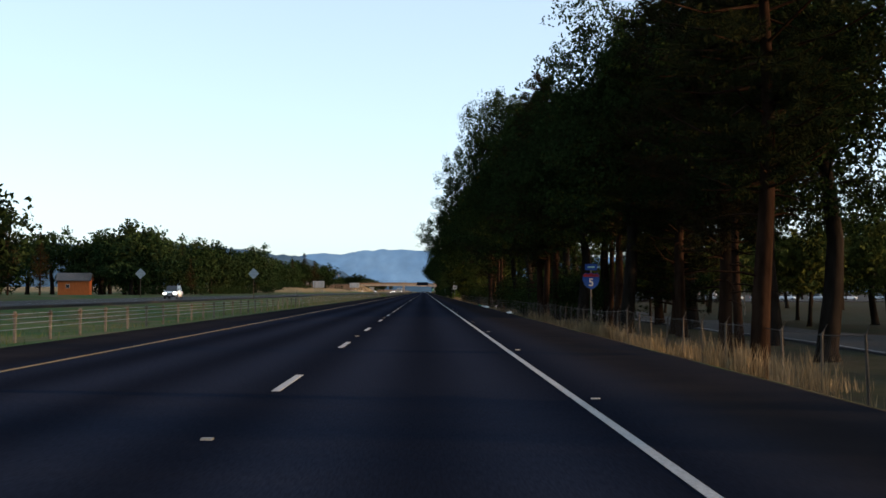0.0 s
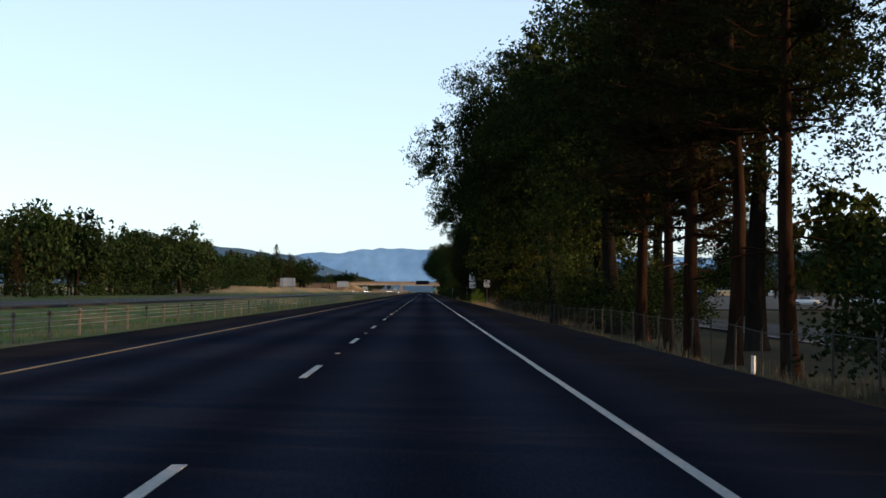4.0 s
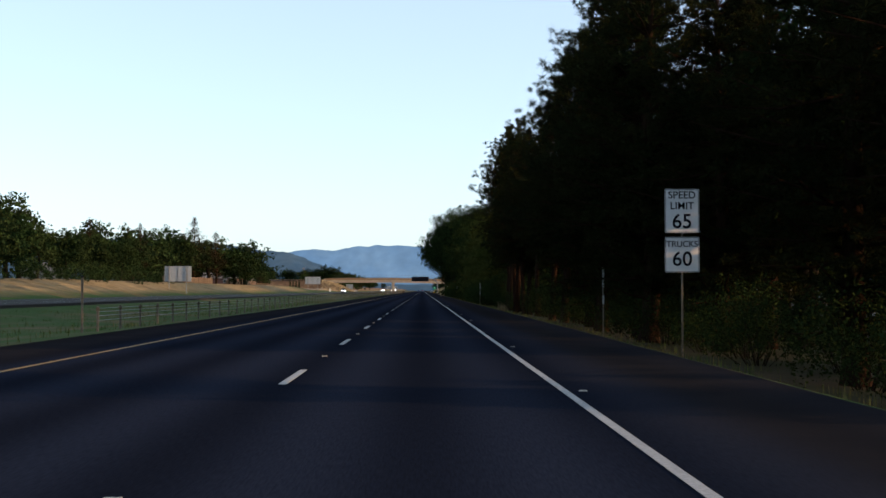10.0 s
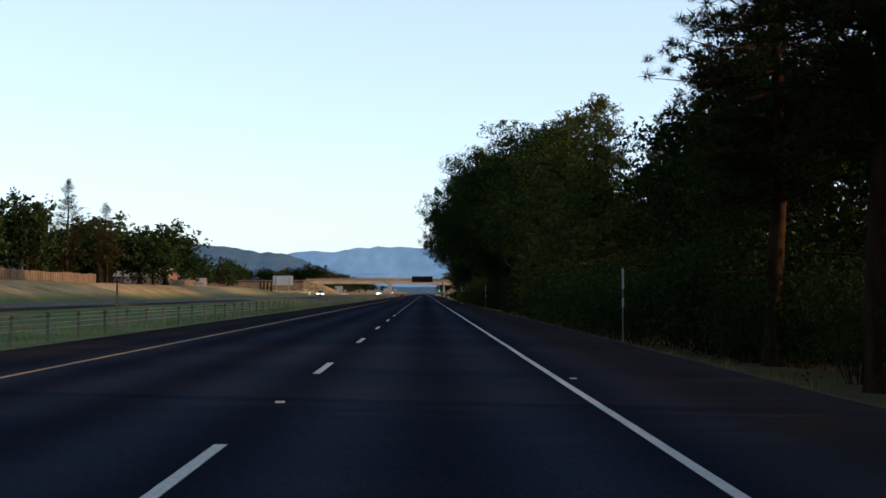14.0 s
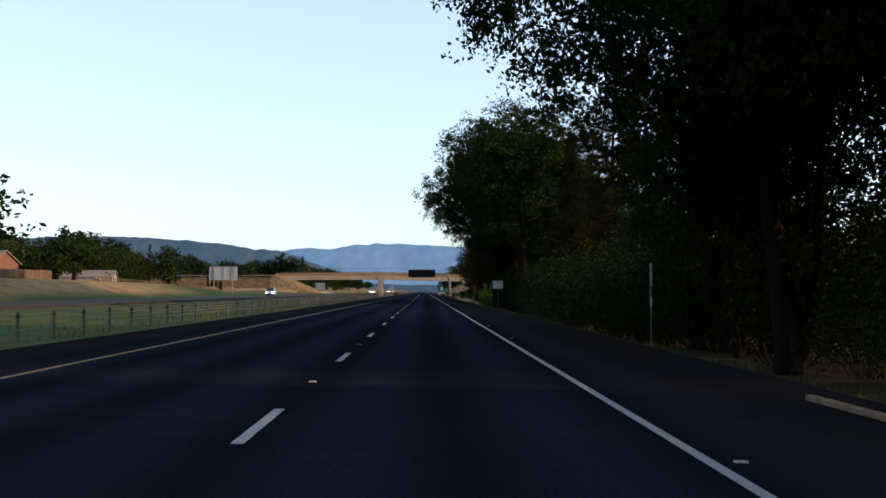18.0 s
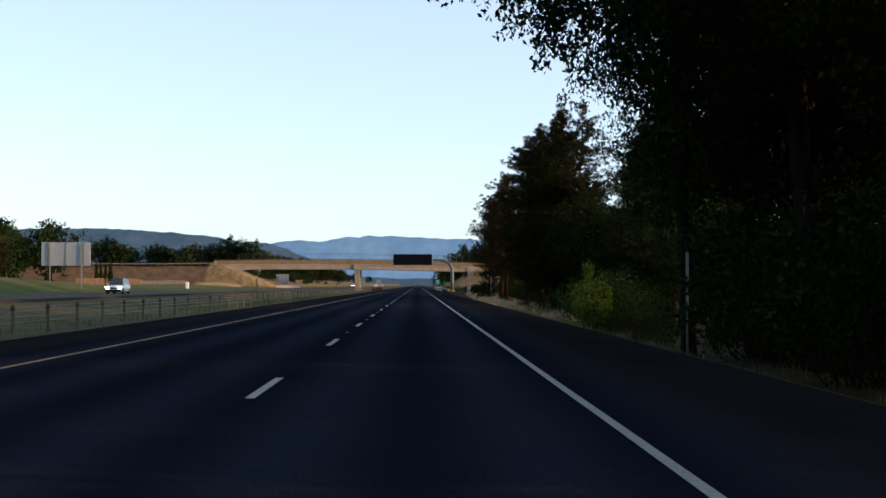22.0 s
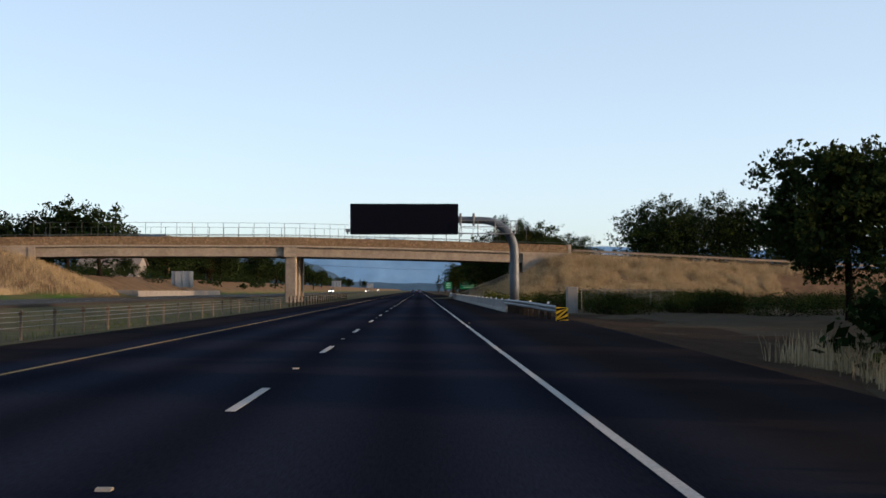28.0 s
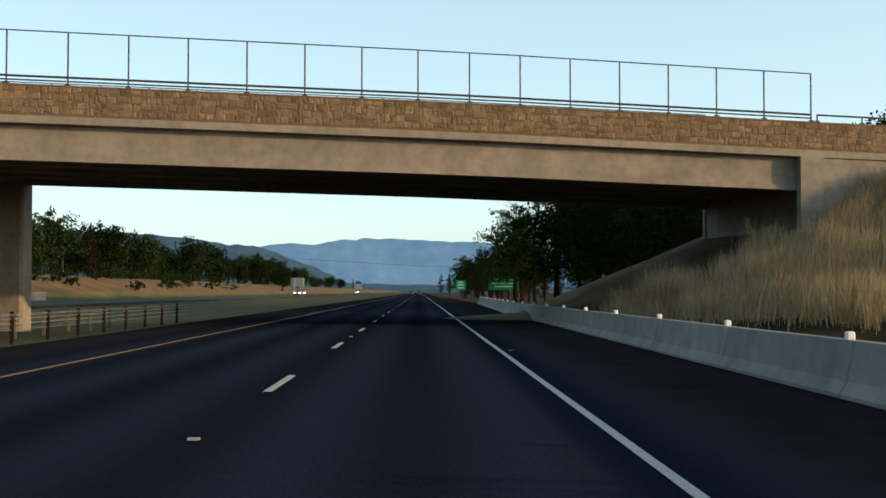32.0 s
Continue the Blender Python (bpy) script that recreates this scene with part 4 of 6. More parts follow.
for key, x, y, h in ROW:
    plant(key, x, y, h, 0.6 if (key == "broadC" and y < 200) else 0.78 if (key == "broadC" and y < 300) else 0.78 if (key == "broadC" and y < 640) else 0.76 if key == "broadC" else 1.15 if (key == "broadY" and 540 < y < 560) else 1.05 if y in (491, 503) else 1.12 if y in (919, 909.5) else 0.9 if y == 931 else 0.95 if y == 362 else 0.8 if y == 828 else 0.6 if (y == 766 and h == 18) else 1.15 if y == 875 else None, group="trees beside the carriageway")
# unseen trees before the row's start, added to keep sun off the road
for key, x, y, h in (("pineA", 8.2, 12, 20), ("broadA", 12, 2, 17), ("pineC", 9, -10, 19), ("pineA", 8.6, -24, 21), ("broadA", 10, -38, 18), ("pineC", 9.5, -52, 19), ("pineA", 9, -66, 20), ("broadA", 14, -20, 17), ("broadA", 15, 22, 16)):
    plant(key, x, y, h, group="trees beside the carriageway")
# all but the first walnut are added, mostly unseen, to cast shade
for key, x, y, h, w in (("walnut", 24.5, 993, 9.4, 1.0), ("backtree", 33, 978, 10, 1.1), ("backtree", 41, 962, 11, 1.1), ("walnut", 52, 990, 11, 1.1), ("backtree", 62, 975, 12, 1.1), ("backtree", 74, 996, 12, 1.1), ("backtree", 34, 944, 11, 1.1), ("backtree", 86, 985, 12, 1.1), ("backtree", 98, 1004, 12, 1.1)):
    plant(key, x, y, h, w, group="trees below the overpass approach")
# second rank and undergrowth that close the view behind the row
random.seed(5)
for y0, y1, step, keys in ((388, 432, 6.0, ("backtree", "backpine", "backtree")), (392, 432, 8.5, ("backpine", "backtree", "backpine")), (434, 520, 11.0, ("backtree", "backpine")), (520, 690, 6.5, ("backtree", "backtree", "backpine")), (700, 785, 9, ("backtree", "backpine"))):
    y = y0
    while y < y1:
        plant(random.choice(keys), random.uniform(15, 21), y, random.uniform(5.5, 7.5) if 640 < y < 690 else random.uniform(11, 16), group="second rank of trees")
        y += step * random.uniform(0.8, 1.3)
for y0, y1, step, key, hx in ((346, 520, 3.2, "shrubD", (9.4, 12)), (505, 560, 3.0, "shrubD", (7.4, 9)), (560, 655, 4.5, "shrubD", (7.5, 11)), (640, 792, 3.4, "shrubD", (6.8, 9.6)), (790, 803, 3.0, "shrubD", (8.8, 11.5)), (803, 832, 3.2, "shrubD", (11.6, 14.5))):
    y = y0
    while y < y1:
        big = 3.0 if y < 500 else 3.1 if y > 792 else 3.2 if y > 765 else 4.6 if y > 640 else 4.0
        sx = random.uniform(*hx)
        spread = None
        for ys in (515, 640, 745, 761.5):       # kept clear before the signs and posts
            if ys - 62 < y < ys + 3:
                sx, spread = max(sx, 9.9 + 0.2 * (sx - 8)), 0.68
        plant(key, sx, y, big * random.uniform(0.6, 1.15) * (0.42 if 765 < y < 792 else 1), spread, group="undergrowth shrubs")
        if spread:
            plant(key, sx + 3.2, y + 1.5, big * random.uniform(0.9, 1.3), 1.2, group="undergrowth shrubs")
        y += step * random.uniform(0.7, 1.3)
y = 104
while y < 290:
    if not 164 < y < 196:
        plant("shrubD", random.uniform(10, 13), y, random.uniform(3, 5), 1.2, group="undergrowth shrubs")
    y += random.uniform(3.5, 5.5)
for x, y, h, key in ((6.8, 340, 2.6, "shrubG"), (7.4, 345, 2.2, "shrubG"), (7.0, 811, 1.7, "shrubD"), (9.6, 815, 1.5, "shrubO")):
    plant(key, x, y, h)
plant("shrubG", 7.6, 789, 3.5, 0.62)
for k in range(7):
    plant("shrubD", 9.6 + 0.6 * math.sin(k * 2.4), 745.5 + 3.2 * k, 3.4 + math.sin(k * 1.7), 0.85, group="undergrowth shrubs")
for k in range(4):
    plant("shrubD", 10.2 + 0.5 * math.sin(k * 2.4), 521 + 4 * k, 3.2, 0.85, group="undergrowth shrubs")
    plant("shrubD", 9.8 + 0.5 * math.sin(k * 2.4), 645 + 4 * k, 3.2, 0.85, group="undergrowth shrubs")

y = 822
while y < 962:
    plant("shrubD", random.uniform(14, 17), y, random.uniform(1.6, 3.6), 1.15, group="undergrowth shrubs")
    plant("backtree", random.uniform(16, 20), y + 1.5, random.uniform(5, 8) * (0.58 if y > 892 else 1), 1.2, group="second rank of trees")
    y += random.uniform(3.2, 5.0)
for k in range(9):
    plant(random.choice(("backpine", "pineC", "backpine")), random.uniform(17, 24), 806 + 11 * k + random.uniform(-3, 3), random.uniform(13, 18), group="second rank of trees")
for k in range(17):
    plant(random.choice(("oakA", "oakB")), -58 - 5.5 * k + random.uniform(-2, 2), random.uniform(1134, 1144), random.uniform(8, 12), group="trees behind the overpass")
for key, x, y, h in (("oakA", -76, 1197, 9), ("oakB", -57, 1192, 6.5), ("oakA", -61, 1172, 4)):
    plant(key, x, y, h, group="trees behind the overpass")
for k in range(12):
    y = 1124 + 7 * k
    plant("backtree", random.uniform(13, 27), y, 1.9 + (y - 982) * 0.056, 1.1, group="trees behind the overpass")
# ---- trees beyond the opposite carriageway and far off
for k in range(22):
    plant(random.choice(("oakA", "oakB")), random.uniform(-66, -86), 1195 + 9 * k + random.uniform(-3, 3), random.uniform(5.5, 8.5), group="trees in the distance")
for key, x, y, h in (("farpine", -67.5, 691, 17), ("farpine", -62.5, 699, 13.5), ("oakA", -59, 712, 9.5), ("oakB", -66, 708, 11), ("farpine", -78, 652, 11), ("oakB", -88, 668, 9), ("farpine", -62, 452, 12), ("oakA", -58, 720, 6), ("oakB", -72, 842, 8.5), ("oakA", -80, 858, 6.5), ("oakB", -60, 742, 11.5)):
    plant(key, x, y, h * 1.1, 1.35, group="trees in the distance")

for key, x, y, h in (("oakB", -88, 250, 12.5), ("oakA", -92, 268, 11.5), ("oakB", -86, 286, 13), ("oakA", -83, 302, 11.5), ("oakB", -80, 314, 11), ("farpine", -79, 234, 14.5), ("farpine", -76, 244, 12), ("oakA", -72, 296, 9), ("oakB", -96, 300, 13)):
    plant(key, x, y, h, group="trees in the distance")
for k in range(12):
    plant("backtree", 44 + 12 * math.sin(k * 2.1), 60 + 19 * k, 9 + 2 * math.sin(k * 1.3), 1.2, group="trees beyond the frontage road")
# row added, much of it out of view, to block the low sun
for k in range(33):
    plant("backtree", 62 + 7 * math.sin(k * 2.6), -110 + 15 * k, 11 + 2 * math.sin(k * 1.9), 1.2, group="trees beyond the frontage road")
def thicket(name, label, spots, leaves, seed, per=26, size=0.15):
    """Low growth that nobody could count: uneven clumps of leaves in one mesh."""
    rnd, nr = random.Random(seed), np.random.RandomState(seed)
    cs, rs = [], []
    for x, y, h in spots:
        g = ground_z(x, y)
        for k in range(16):
            a, f = rnd.uniform(0, 6.28), rnd.random() ** 0.5
            cs.append((x + math.cos(a) * f * h * 0.8, y + math.sin(a) * f * h * 0.8, g + h * (0.1 + 0.8 * rnd.random() * (1 - 0.5 * f * f))))
            rs.append(h * 0.2 * rnd.uniform(0.7, 1.4))
    return tagged(new(name, cloud_mesh(name, [leaf_cloud(cs, rs, per, size, nr, 0.85)], leaves)), label, "shrubs", kind="stuff")


spots = []
y = 118
while y < 600:
    if not 160 < y < 252:
        spots.append((random.uniform(-54.5, -62), y, random.uniform(1.8, 4.2)))
    y += random.uniform(2.5, 6)
thicket("thicket", "dark green thicket below the far trees", spots, M_OAK, 91)
thicket("thicket", "dark thicket on the bank beyond the overpass", [(random.uniform(-50, -66), 1122 + 3.4 * k, random.uniform(1.2, 3.2)) for k in range(80)], M_OAK, 92)
random.seed(9)
for y0, y1, step, xr, hr, keys in (
        (120, 430, 8, (-58, -66), (6, 13), ("oakA", "oakB", "oakA", "farpine")), (430, 480, 8, (-60, -68), (6.5, 11), ("oakA", "oakB", "farpine")), (430, 560, 10, (-70, -85), (8, 12), ("oakB", "oakA", "farpine")), (120, 430, 10, (-70, -85), (9, 14), ("oakB", "oakA", "farpine")),
        (480, 660, 10, (-64, -74), (5.5, 8.5), ("oakA", "oakB")), (600, 720, 8, (-66, -80), (6.5, 10.5), ("oakB", "farpine", "oakA")),
        (760, 1075, 13, (-85, -125), (9, 14), ("oakA", "oakB", "oakA", "farpine")), (900, 1080, 10, (-105, -160), (12, 18), ("oakA", "farpine", "oakB")),
        (1205, 1700, 7, (-59, -78), (6, 10), ("oakA", "oakB", "farpine")), (1130, 1500, 13, (12, 24), (9, 12), ("backpine", "farpine", "backtree")), (1500, 2300, 28, (-50, -110), (5, 8), ("oakA", "oakB", "farpine")),
        (1500, 2300, 26, (14, 60), (10, 17), ("backpine", "oakB", "farpine"))):
    y = y0
    while y < y1:
        if (xr[0] == -58 and 172 < y < 243) or (xr[0] == -70 and 205 < y < 278):
            y += 6
            continue
        plant(random.choice(keys), random.uniform(*xr), y, random.uniform(*hr) * (1.3 if 400 < y < 700 else 1.15), group="trees in the distance")
        y += step * random.uniform(0.7, 1.3)


# ---------------------------------------------------------------- the overpass
def at_bridge(s, d, z):
    x, y = along(s, d)
    return Vector((x, y, z))


def par_top(s):
    return lerp_table(along(s)[0], PAR_TOP)


def bridge_bar(bm, s0, s1, d0, d1, below0, below1, step=3.0):
    """A bar along the overpass whose bottom and top lie below0 and below1 metres under the parapet's top."""
    n = max(1, int(abs(s1 - s0) / step))
    rings = []
    for k in range(n + 1):
        s = s0 + (s1 - s0) * k / n
        t = par_top(s)
        rings.append([bm.verts.new(at_bridge(s, d, t - b)) for d, b in ((d0, below0), (d1, below0), (d1, below1), (d0, below1))])
    for a, b in zip(rings, rings[1:]):
        for i in range(4):
            bm.faces.new((a[i], a[(i + 1) % 4], b[(i + 1) % 4], b[i]))
    bm.faces.new(rings[0][::-1])
    bm.faces.new(rings[-1])
    return bm


S0, S1 = -6.3, 74.5          # ends of the parapets
overpass = thing("overpass", "concrete road overpass with tan stone-faced parapets and a pedestrian fence", "bridge")
for d0, d1 in ((0.3, 1.05), (2.9, 3.6), (5.5, 6.2), (8.1, 8.8), (10.6, 11.3)):
    part("girder", bridge_bar(bmesh.new(), 0.0, 68.3, d0, d1, 2.62, 1.42), M_CONC, overpass)
for d in (0.22, BR_W - 0.62):
    part("girder_flange", bridge_bar(bmesh.new(), 0.0, 68.3, d, d + 0.4, 2.70, 2.52), M_CONC, overpass)
part("deck_slab", bridge_bar(bmesh.new(), S0, S1, 0.06, BR_W - 0.06, 1.42, 1.16), M_CONC, overpass)
part("deck_fascia", bridge_bar(bmesh.new(), S0, S1, -0.10, 0.10, 1.40, 1.13), M_CONC, overpass, "projecting concrete ledge under the parapet")
part("deck_fascia", bridge_bar(bmesh.new(), S0, S1, BR_W - 0.10, BR_W + 0.10, 1.40, 1.13), M_CONC, overpass)
part("road_surface", bridge_bar(bmesh.new(), -180, 200, 0.5, BR_W - 0.5, 1.15, 1.10), M_OPROAD, overpass)
part("parapet", bridge_bar(bmesh.new(), S0, S1, 0.03, 0.34, 1.13, 0.06), M_MORTAR, overpass)
part("parapet", bridge_bar(bmesh.new(), S0, S1, BR_W - 0.34, BR_W - 0.02, 1.13, 0.0), M_STONE, overpass)
part("parapet_cap", bridge_bar(bmesh.new(), S0, S1, 0.0, 0.37, 0.06, 0.0), M_STONE, overpass)
for s in (S0 - 0.35, S1 + 0.05):
    part("end_post", bridge_bar(bmesh.new(), s, s + 0.5, -0.06, 0.42, 1.3, -0.12), M_CONC, overpass, "pale concrete end post")
# abutments
for s0, s1 in ((-6.2, 0.02), (68.28, 74.4)):
    part("wing_wall", bridge_bar(bmesh.new(), s0, s1, -0.02, 0.30, 7.6, 1.41), M_CONC, overpass, "plain concrete wing wall")
    part("wing_wall", bridge_bar(bmesh.new(), s0, s1, BR_W - 0.3, BR_W + 0.02, 7.6, 1.41), M_CONC, overpass)
for s0, s1 in ((-1.0, -0.05), (68.35, 69.2)):
    part("abutment", bridge_bar(bmesh.new(), s0, s1, 0.3, BR_W - 0.3, 7.6, 1.42), M_CONC, overpass)
for s0, s1 in ((-1.6, 0.55), (67.8, 69.6)):
    part("pilaster", bridge_bar(bmesh.new(), s0 + 1.2 if s0 < 0 else s0, s1 if s0 < 0 else s0 + 0.9, -0.14, 0.25, 7.6, 1.40), M_CONC, overpass)
# the pier in the median
SP = 33.7
part("pier_cap", bridge_bar(bmesh.new(), SP - 0.85, SP + 0.85, -0.2, BR_W + 0.2, 2.78, 1.44), M_CONC, overpass, "concrete cap beam of the pier")
for yc in (1092.3, 1097.6, 1103.0):
    bm = bmesh.new()
    prism(bm, [(-20.42 + a, yc + b) for a, b in ((0.0, 0.0), (0.12, -0.1), (1.4, -0.1), (1.52, 0.0), (1.52, 1.2), (1.4, 1.3), (0.12, 1.3), (0.0, 1.2))], "z", -0.7, par_top(SP) - 2.7)
    part("column", bm, M_CONC, overpass)
# fence on both parapets
def fence_run(d, s_from, s_to, step, height, rails):
    n = int(round((s_to - s_from) / step))
    for k in range(n + 1):
        s = s_from + step * k + (0.15 * (k - 8) if k > 8 else 0.0)
        if s > s_to + 0.05:
            break
        bm = bmesh.new()
        t = par_top(s)
        tube(bm, [at_bridge(s, d, t - 0.05), at_bridge(s, d, t + height)], 0.032, 6)
        bb = at_bridge(s, d, t)
        box(bm, bb.x - 0.09, bb.x + 0.09, bb.y - 0.07, bb.y + 0.07, bb.z - 0.005, bb.z + 0.07)
        part("fence_post", bm, M_BFENCE, overpass)
    for h, r in rails:
        bm = bmesh.new()
        m = int((s_to - s_from) / 4)
        tube(bm, [at_bridge(s_from + (s_to - s_from) * i / m, d, par_top(s_from + (s_to - s_from) * i / m) + h) for i in range(m + 1)], r, 6)
        part("fence_rail", bm, M_BFENCE, overpass)


fence_run(0.18, -0.05, 68.2, 1.95, 1.92, ((1.92, 0.024), (0.30, 0.045), (0.16, 0.03)))
fence_run(BR_W - 0.18, -0.05, 68.2, 1.95, 1.85, ((1.85, 0.024), (0.30, 0.04)))
fence_run(0.18, -6.0, -0.3, 1.9, 0.30, ((0.30, 0.04),))
fence_run(0.18, 68.5, 74.3, 1.9, 0.30, ((0.30, 0.04),))

def stone_courses():
    """Uneven stones of the parapet's front: single pieces where the road passes, the rest joined."""
    rnd = random.Random(77)
    single, rest_v, rest_f = [], [], []
    rows = [0.0, 0.24, 0.5, 0.78, 1.05]
    for a, b in zip(rows, rows[1:]):
        s = S0 + 0.2
        while s < S1 - 0.3:
            w = rnd.choice((0.16, 0.22, 0.28, 0.36, 0.46)) * rnd.uniform(0.8, 1.2)
            s1 = min(S1 - 0.1, s + w)
            jt, jb = rnd.uniform(-0.05, 0.05), rnd.uniform(-0.05, 0.05)
            g = rnd.uniform(0.003, 0.010)
            out = rnd.uniform(0.006, 0.02)
            t0, t1 = par_top(s), par_top(s1)
            top, bot = 1.07 - b + g + jt, 1.07 - a - g + jb
            j = lambda r: rnd.uniform(-r, r)
            q = [(s + g + j(0.035), bot + j(0.05), t0), (s1 - g + j(0.035), bot + j(0.05), t1), (s1 - g + j(0.035), top + j(0.05), t1), (s + g + j(0.035), top + j(0.05), t0)]
            q = [(u, min(1.06, max(0.07, v)), t) for u, v, t in q]
            bk = [at_bridge(u, 0.035, t - v) for u, v, t in q]
            ins = [(0.035, -0.03), (-0.035, -0.03), (-0.035, 0.03), (0.035, 0.03)]
            fr = [at_bridge(u + i[0], 0.03 - out, t - v - i[1]) for (u, v, t), i in zip(q, ins)]
            vs = bk + fr
            fs = [(4, 5, 6, 7), (0, 1, 5, 4), (1, 2, 6, 5), (2, 3, 7, 6), (3, 0, 4, 7)]
            x = along(s)[0]
            if -7.5 < x < 13.2 and len(single) < 300:
                single.append((vs, fs))
            else:
                o = len(rest_v)
                rest_v.extend(vs)
                rest_f.extend([tuple(i + o for i in f) for f in fs])
            s = s1
    return single, rest_v, rest_f


single, rest_v, rest_f = stone_courses()
tagged(part("stone_facing", mesh_of("stone_facing", rest_v, rest_f, M_STONE), M_STONE, overpass), "tan and brown uneven stone facing", kind="stuff")
M_STONE1 = mat("tan_stone_piece", (0.128, 0.094, 0.062), 0.92, var=0.28, scale=3, big=0.1, bigscale=1.5, obrand=0.26, bump=0.7, bscale=14)
for vs, fs in single:
    ob = new("stone", mesh_of("stone", vs, fs, M_STONE1))
    ob.parent = overpass

# guard rails along the approaches
def approach_rail(name, s0, s1, label):
    r = thing(name, label, "guard rail")
    step = 2.0 if s1 > s0 else -2.0
    n = int(abs(s1 - s0) / 2.0)
    pts = []
    for k in range(n + 1):
        s = s0 + step * k
        p = at_bridge(s, 0.15, par_top(s) - 1.3)
        bm = bmesh.new()
        box(bm, p.x - 0.08, p.x + 0.08, p.y - 0.09, p.y + 0.09, p.z - 0.6, p.z + 0.78)
        part("post", bm, M_WOOD, r)
        pts.append(p)
    bm = bmesh.new()
    for a, b in zip(pts, pts[1:]):
        for z0, z1, o in ((0.46, 0.55, -0.13), (0.55, 0.64, -0.10), (0.64, 0.76, -0.13)):
            q = [bm.verts.new((a.x, a.y + o, a.z + z0)), bm.verts.new((b.x, b.y + o, b.z + z0)), bm.verts.new((b.x, b.y + o + 0.02, b.z + z1)), bm.verts.new((a.x, a.y + o + 0.02, a.z + z1))]
            bm.faces.new(q)
    part("rail", bm, M_STEEL_D, r)
    return r


approach_rail("guard_rail", 75.2, 150, "galvanised guard rail on posts along the overpass approach")
approach_rail("guard_rail", -7, -70, "galvanised guard rail on wooden posts above the grassy embankment")


# ---------------------------------------------------------------- barrier, guard rail, message sign
def barrier_piece():
    bm = bmesh.new()
    prism(bm, [(0.0, 0.0), (0.52, 0.0), (0.52, 0.07), (0.43, 0.22), (0.36, 0.70), (0.18, 0.70), (0.10, 0.22), (0.0, 0.07)], "y", 0.0, 6.085)
    bmesh.ops.bevel(bm, geom=[e for e in bm.edges if abs(e.verts[0].co.y - e.verts[1].co.y) < 0.01], offset=0.02, segments=1, affect='EDGES')
    return done(bm, "concrete_barrier", M_BARRIER)


barrier_me = barrier_piece()
cap_me = done(boxes((-0.05, 0.05, -0.06, 0.06, 0.0, 0.11), bevel=0.015), "reflector", M_SIGNWHITE)
k = 0
y = 990.0
while y < 1185:
    ob = tagged(new("concrete_barrier", barrier_me), "pale grey concrete safety barrier section beside the shoulder", "barrier", "concrete barrier sections")
    out = 0.0 if y < 1120 else (y - 1120) * 0.02
    ob.matrix_world = pose(3.24 + out, y, -0.03, 0, 0, 0.0 if y < 1120 else -1.1)
    r = part("reflector", cap_me, M_SIGNWHITE, ob, "white reflector cap")
    r.location = (0.27, 0.4, 0.69)
    y += 6.1
    k += 1

# steel guard rail ahead of the barrier, with a striped end panel
grail = thing("guard_rail", "galvanised steel guard rail on wooden posts with a striped end panel", "guard rail")
def w_beam(bm, pts, off=0.0):
    prof = [(0.0, 0.44), (-0.07, 0.50), (-0.07, 0.54), (0.0, 0.60), (-0.07, 0.66), (-0.07, 0.70), (0.0, 0.76)]
    rings = [[bm.verts.new((p[0] + u + off, p[1], p[2] + v)) for u, v in prof] for p in pts]
    for a, b in zip(rings, rings[1:]):
        for i in range(len(prof) - 1):
            bm.faces.new((a[i], a[i + 1], b[i + 1], b[i]))
    return bm


gpts = [(4.12, 970.2, -0.16), (3.9, 973, -0.12), (3.66, 977, -0.06), (3.48, 982, -0.03), (3.38, 987, -0.02), (3.38, 991.5, -0.02)]
part("rail", w_beam(bmesh.new(), gpts), M_GALV, grail)
part("rail", w_beam(bmesh.new(), [(x + 0.02, y, z) for x, y, z in gpts[3:]]), M_GALV, grail)
# post timber with shade put into its colour, far darker than M_WOOD
M_TIMBER = mat("shade_dark_timber", (0.013, 0.0105, 0.009), 0.9, var=0.3, scale=3, stretch=(1, 1, 0.2), bump=0.6, bscale=12, obrand=0.15)
post_me = done(boxes((0.0, 0.2, -0.08, 0.08, -0.5, 0.74), bevel=0.012), "post", M_TIMBER)
for k in range(11):
    y = 970.8 + 1.9 * k
    x = np.interp(y, [p[1] for p in gpts], [p[0] for p in gpts])
    ob = part("post", post_me, M_TIMBER, grail)
    ob.location = (float(x) + 0.02, y, -0.08)
    if k % 3 == 1:
        r = part("reflector", cap_me, M_SIGNWHITE, grail, "white reflector cap")
        r.location = (float(x) + 0.08, y, 0.64)
bm = bmesh.new()
box(bm, 4.03, 4.55, 969.90, 969.95, -0.03, 0.53, bevel=0.01)
panel = part("end_panel", bm, M_SIGNYEL, grail, "yellow panel with black diagonal stripes")
for k in range(4):
    # slanted stripes, clipped to the panel
    o = -0.40 + 0.26 * k
    q = []
    for x, u in ((4.04, 0.0), (4.54, 0.5)):
        q.append((x, min(0.52, max(-0.02, -0.02 + o + u * 0.9)), min(0.52, max(-0.02, 0.11 + o + u * 0.9))))
    bm = bmesh.new()
    if q[0][2] - q[0][1] < 0.02 and q[1][2] - q[1][1] < 0.02:
        bm.free()
        continue
    lo0, hi0, lo1, hi1 = q[0][1], max(q[0][2], q[0][1] + 0.004), q[1][1], max(q[1][2], q[1][1] + 0.004)
    prism(bm, [(4.04, lo0), (4.54, lo1), (4.54, hi1), (4.04, hi0)], "y", 969.885, 969.898)
    part("stripe", bm, M_BLACK, panel)

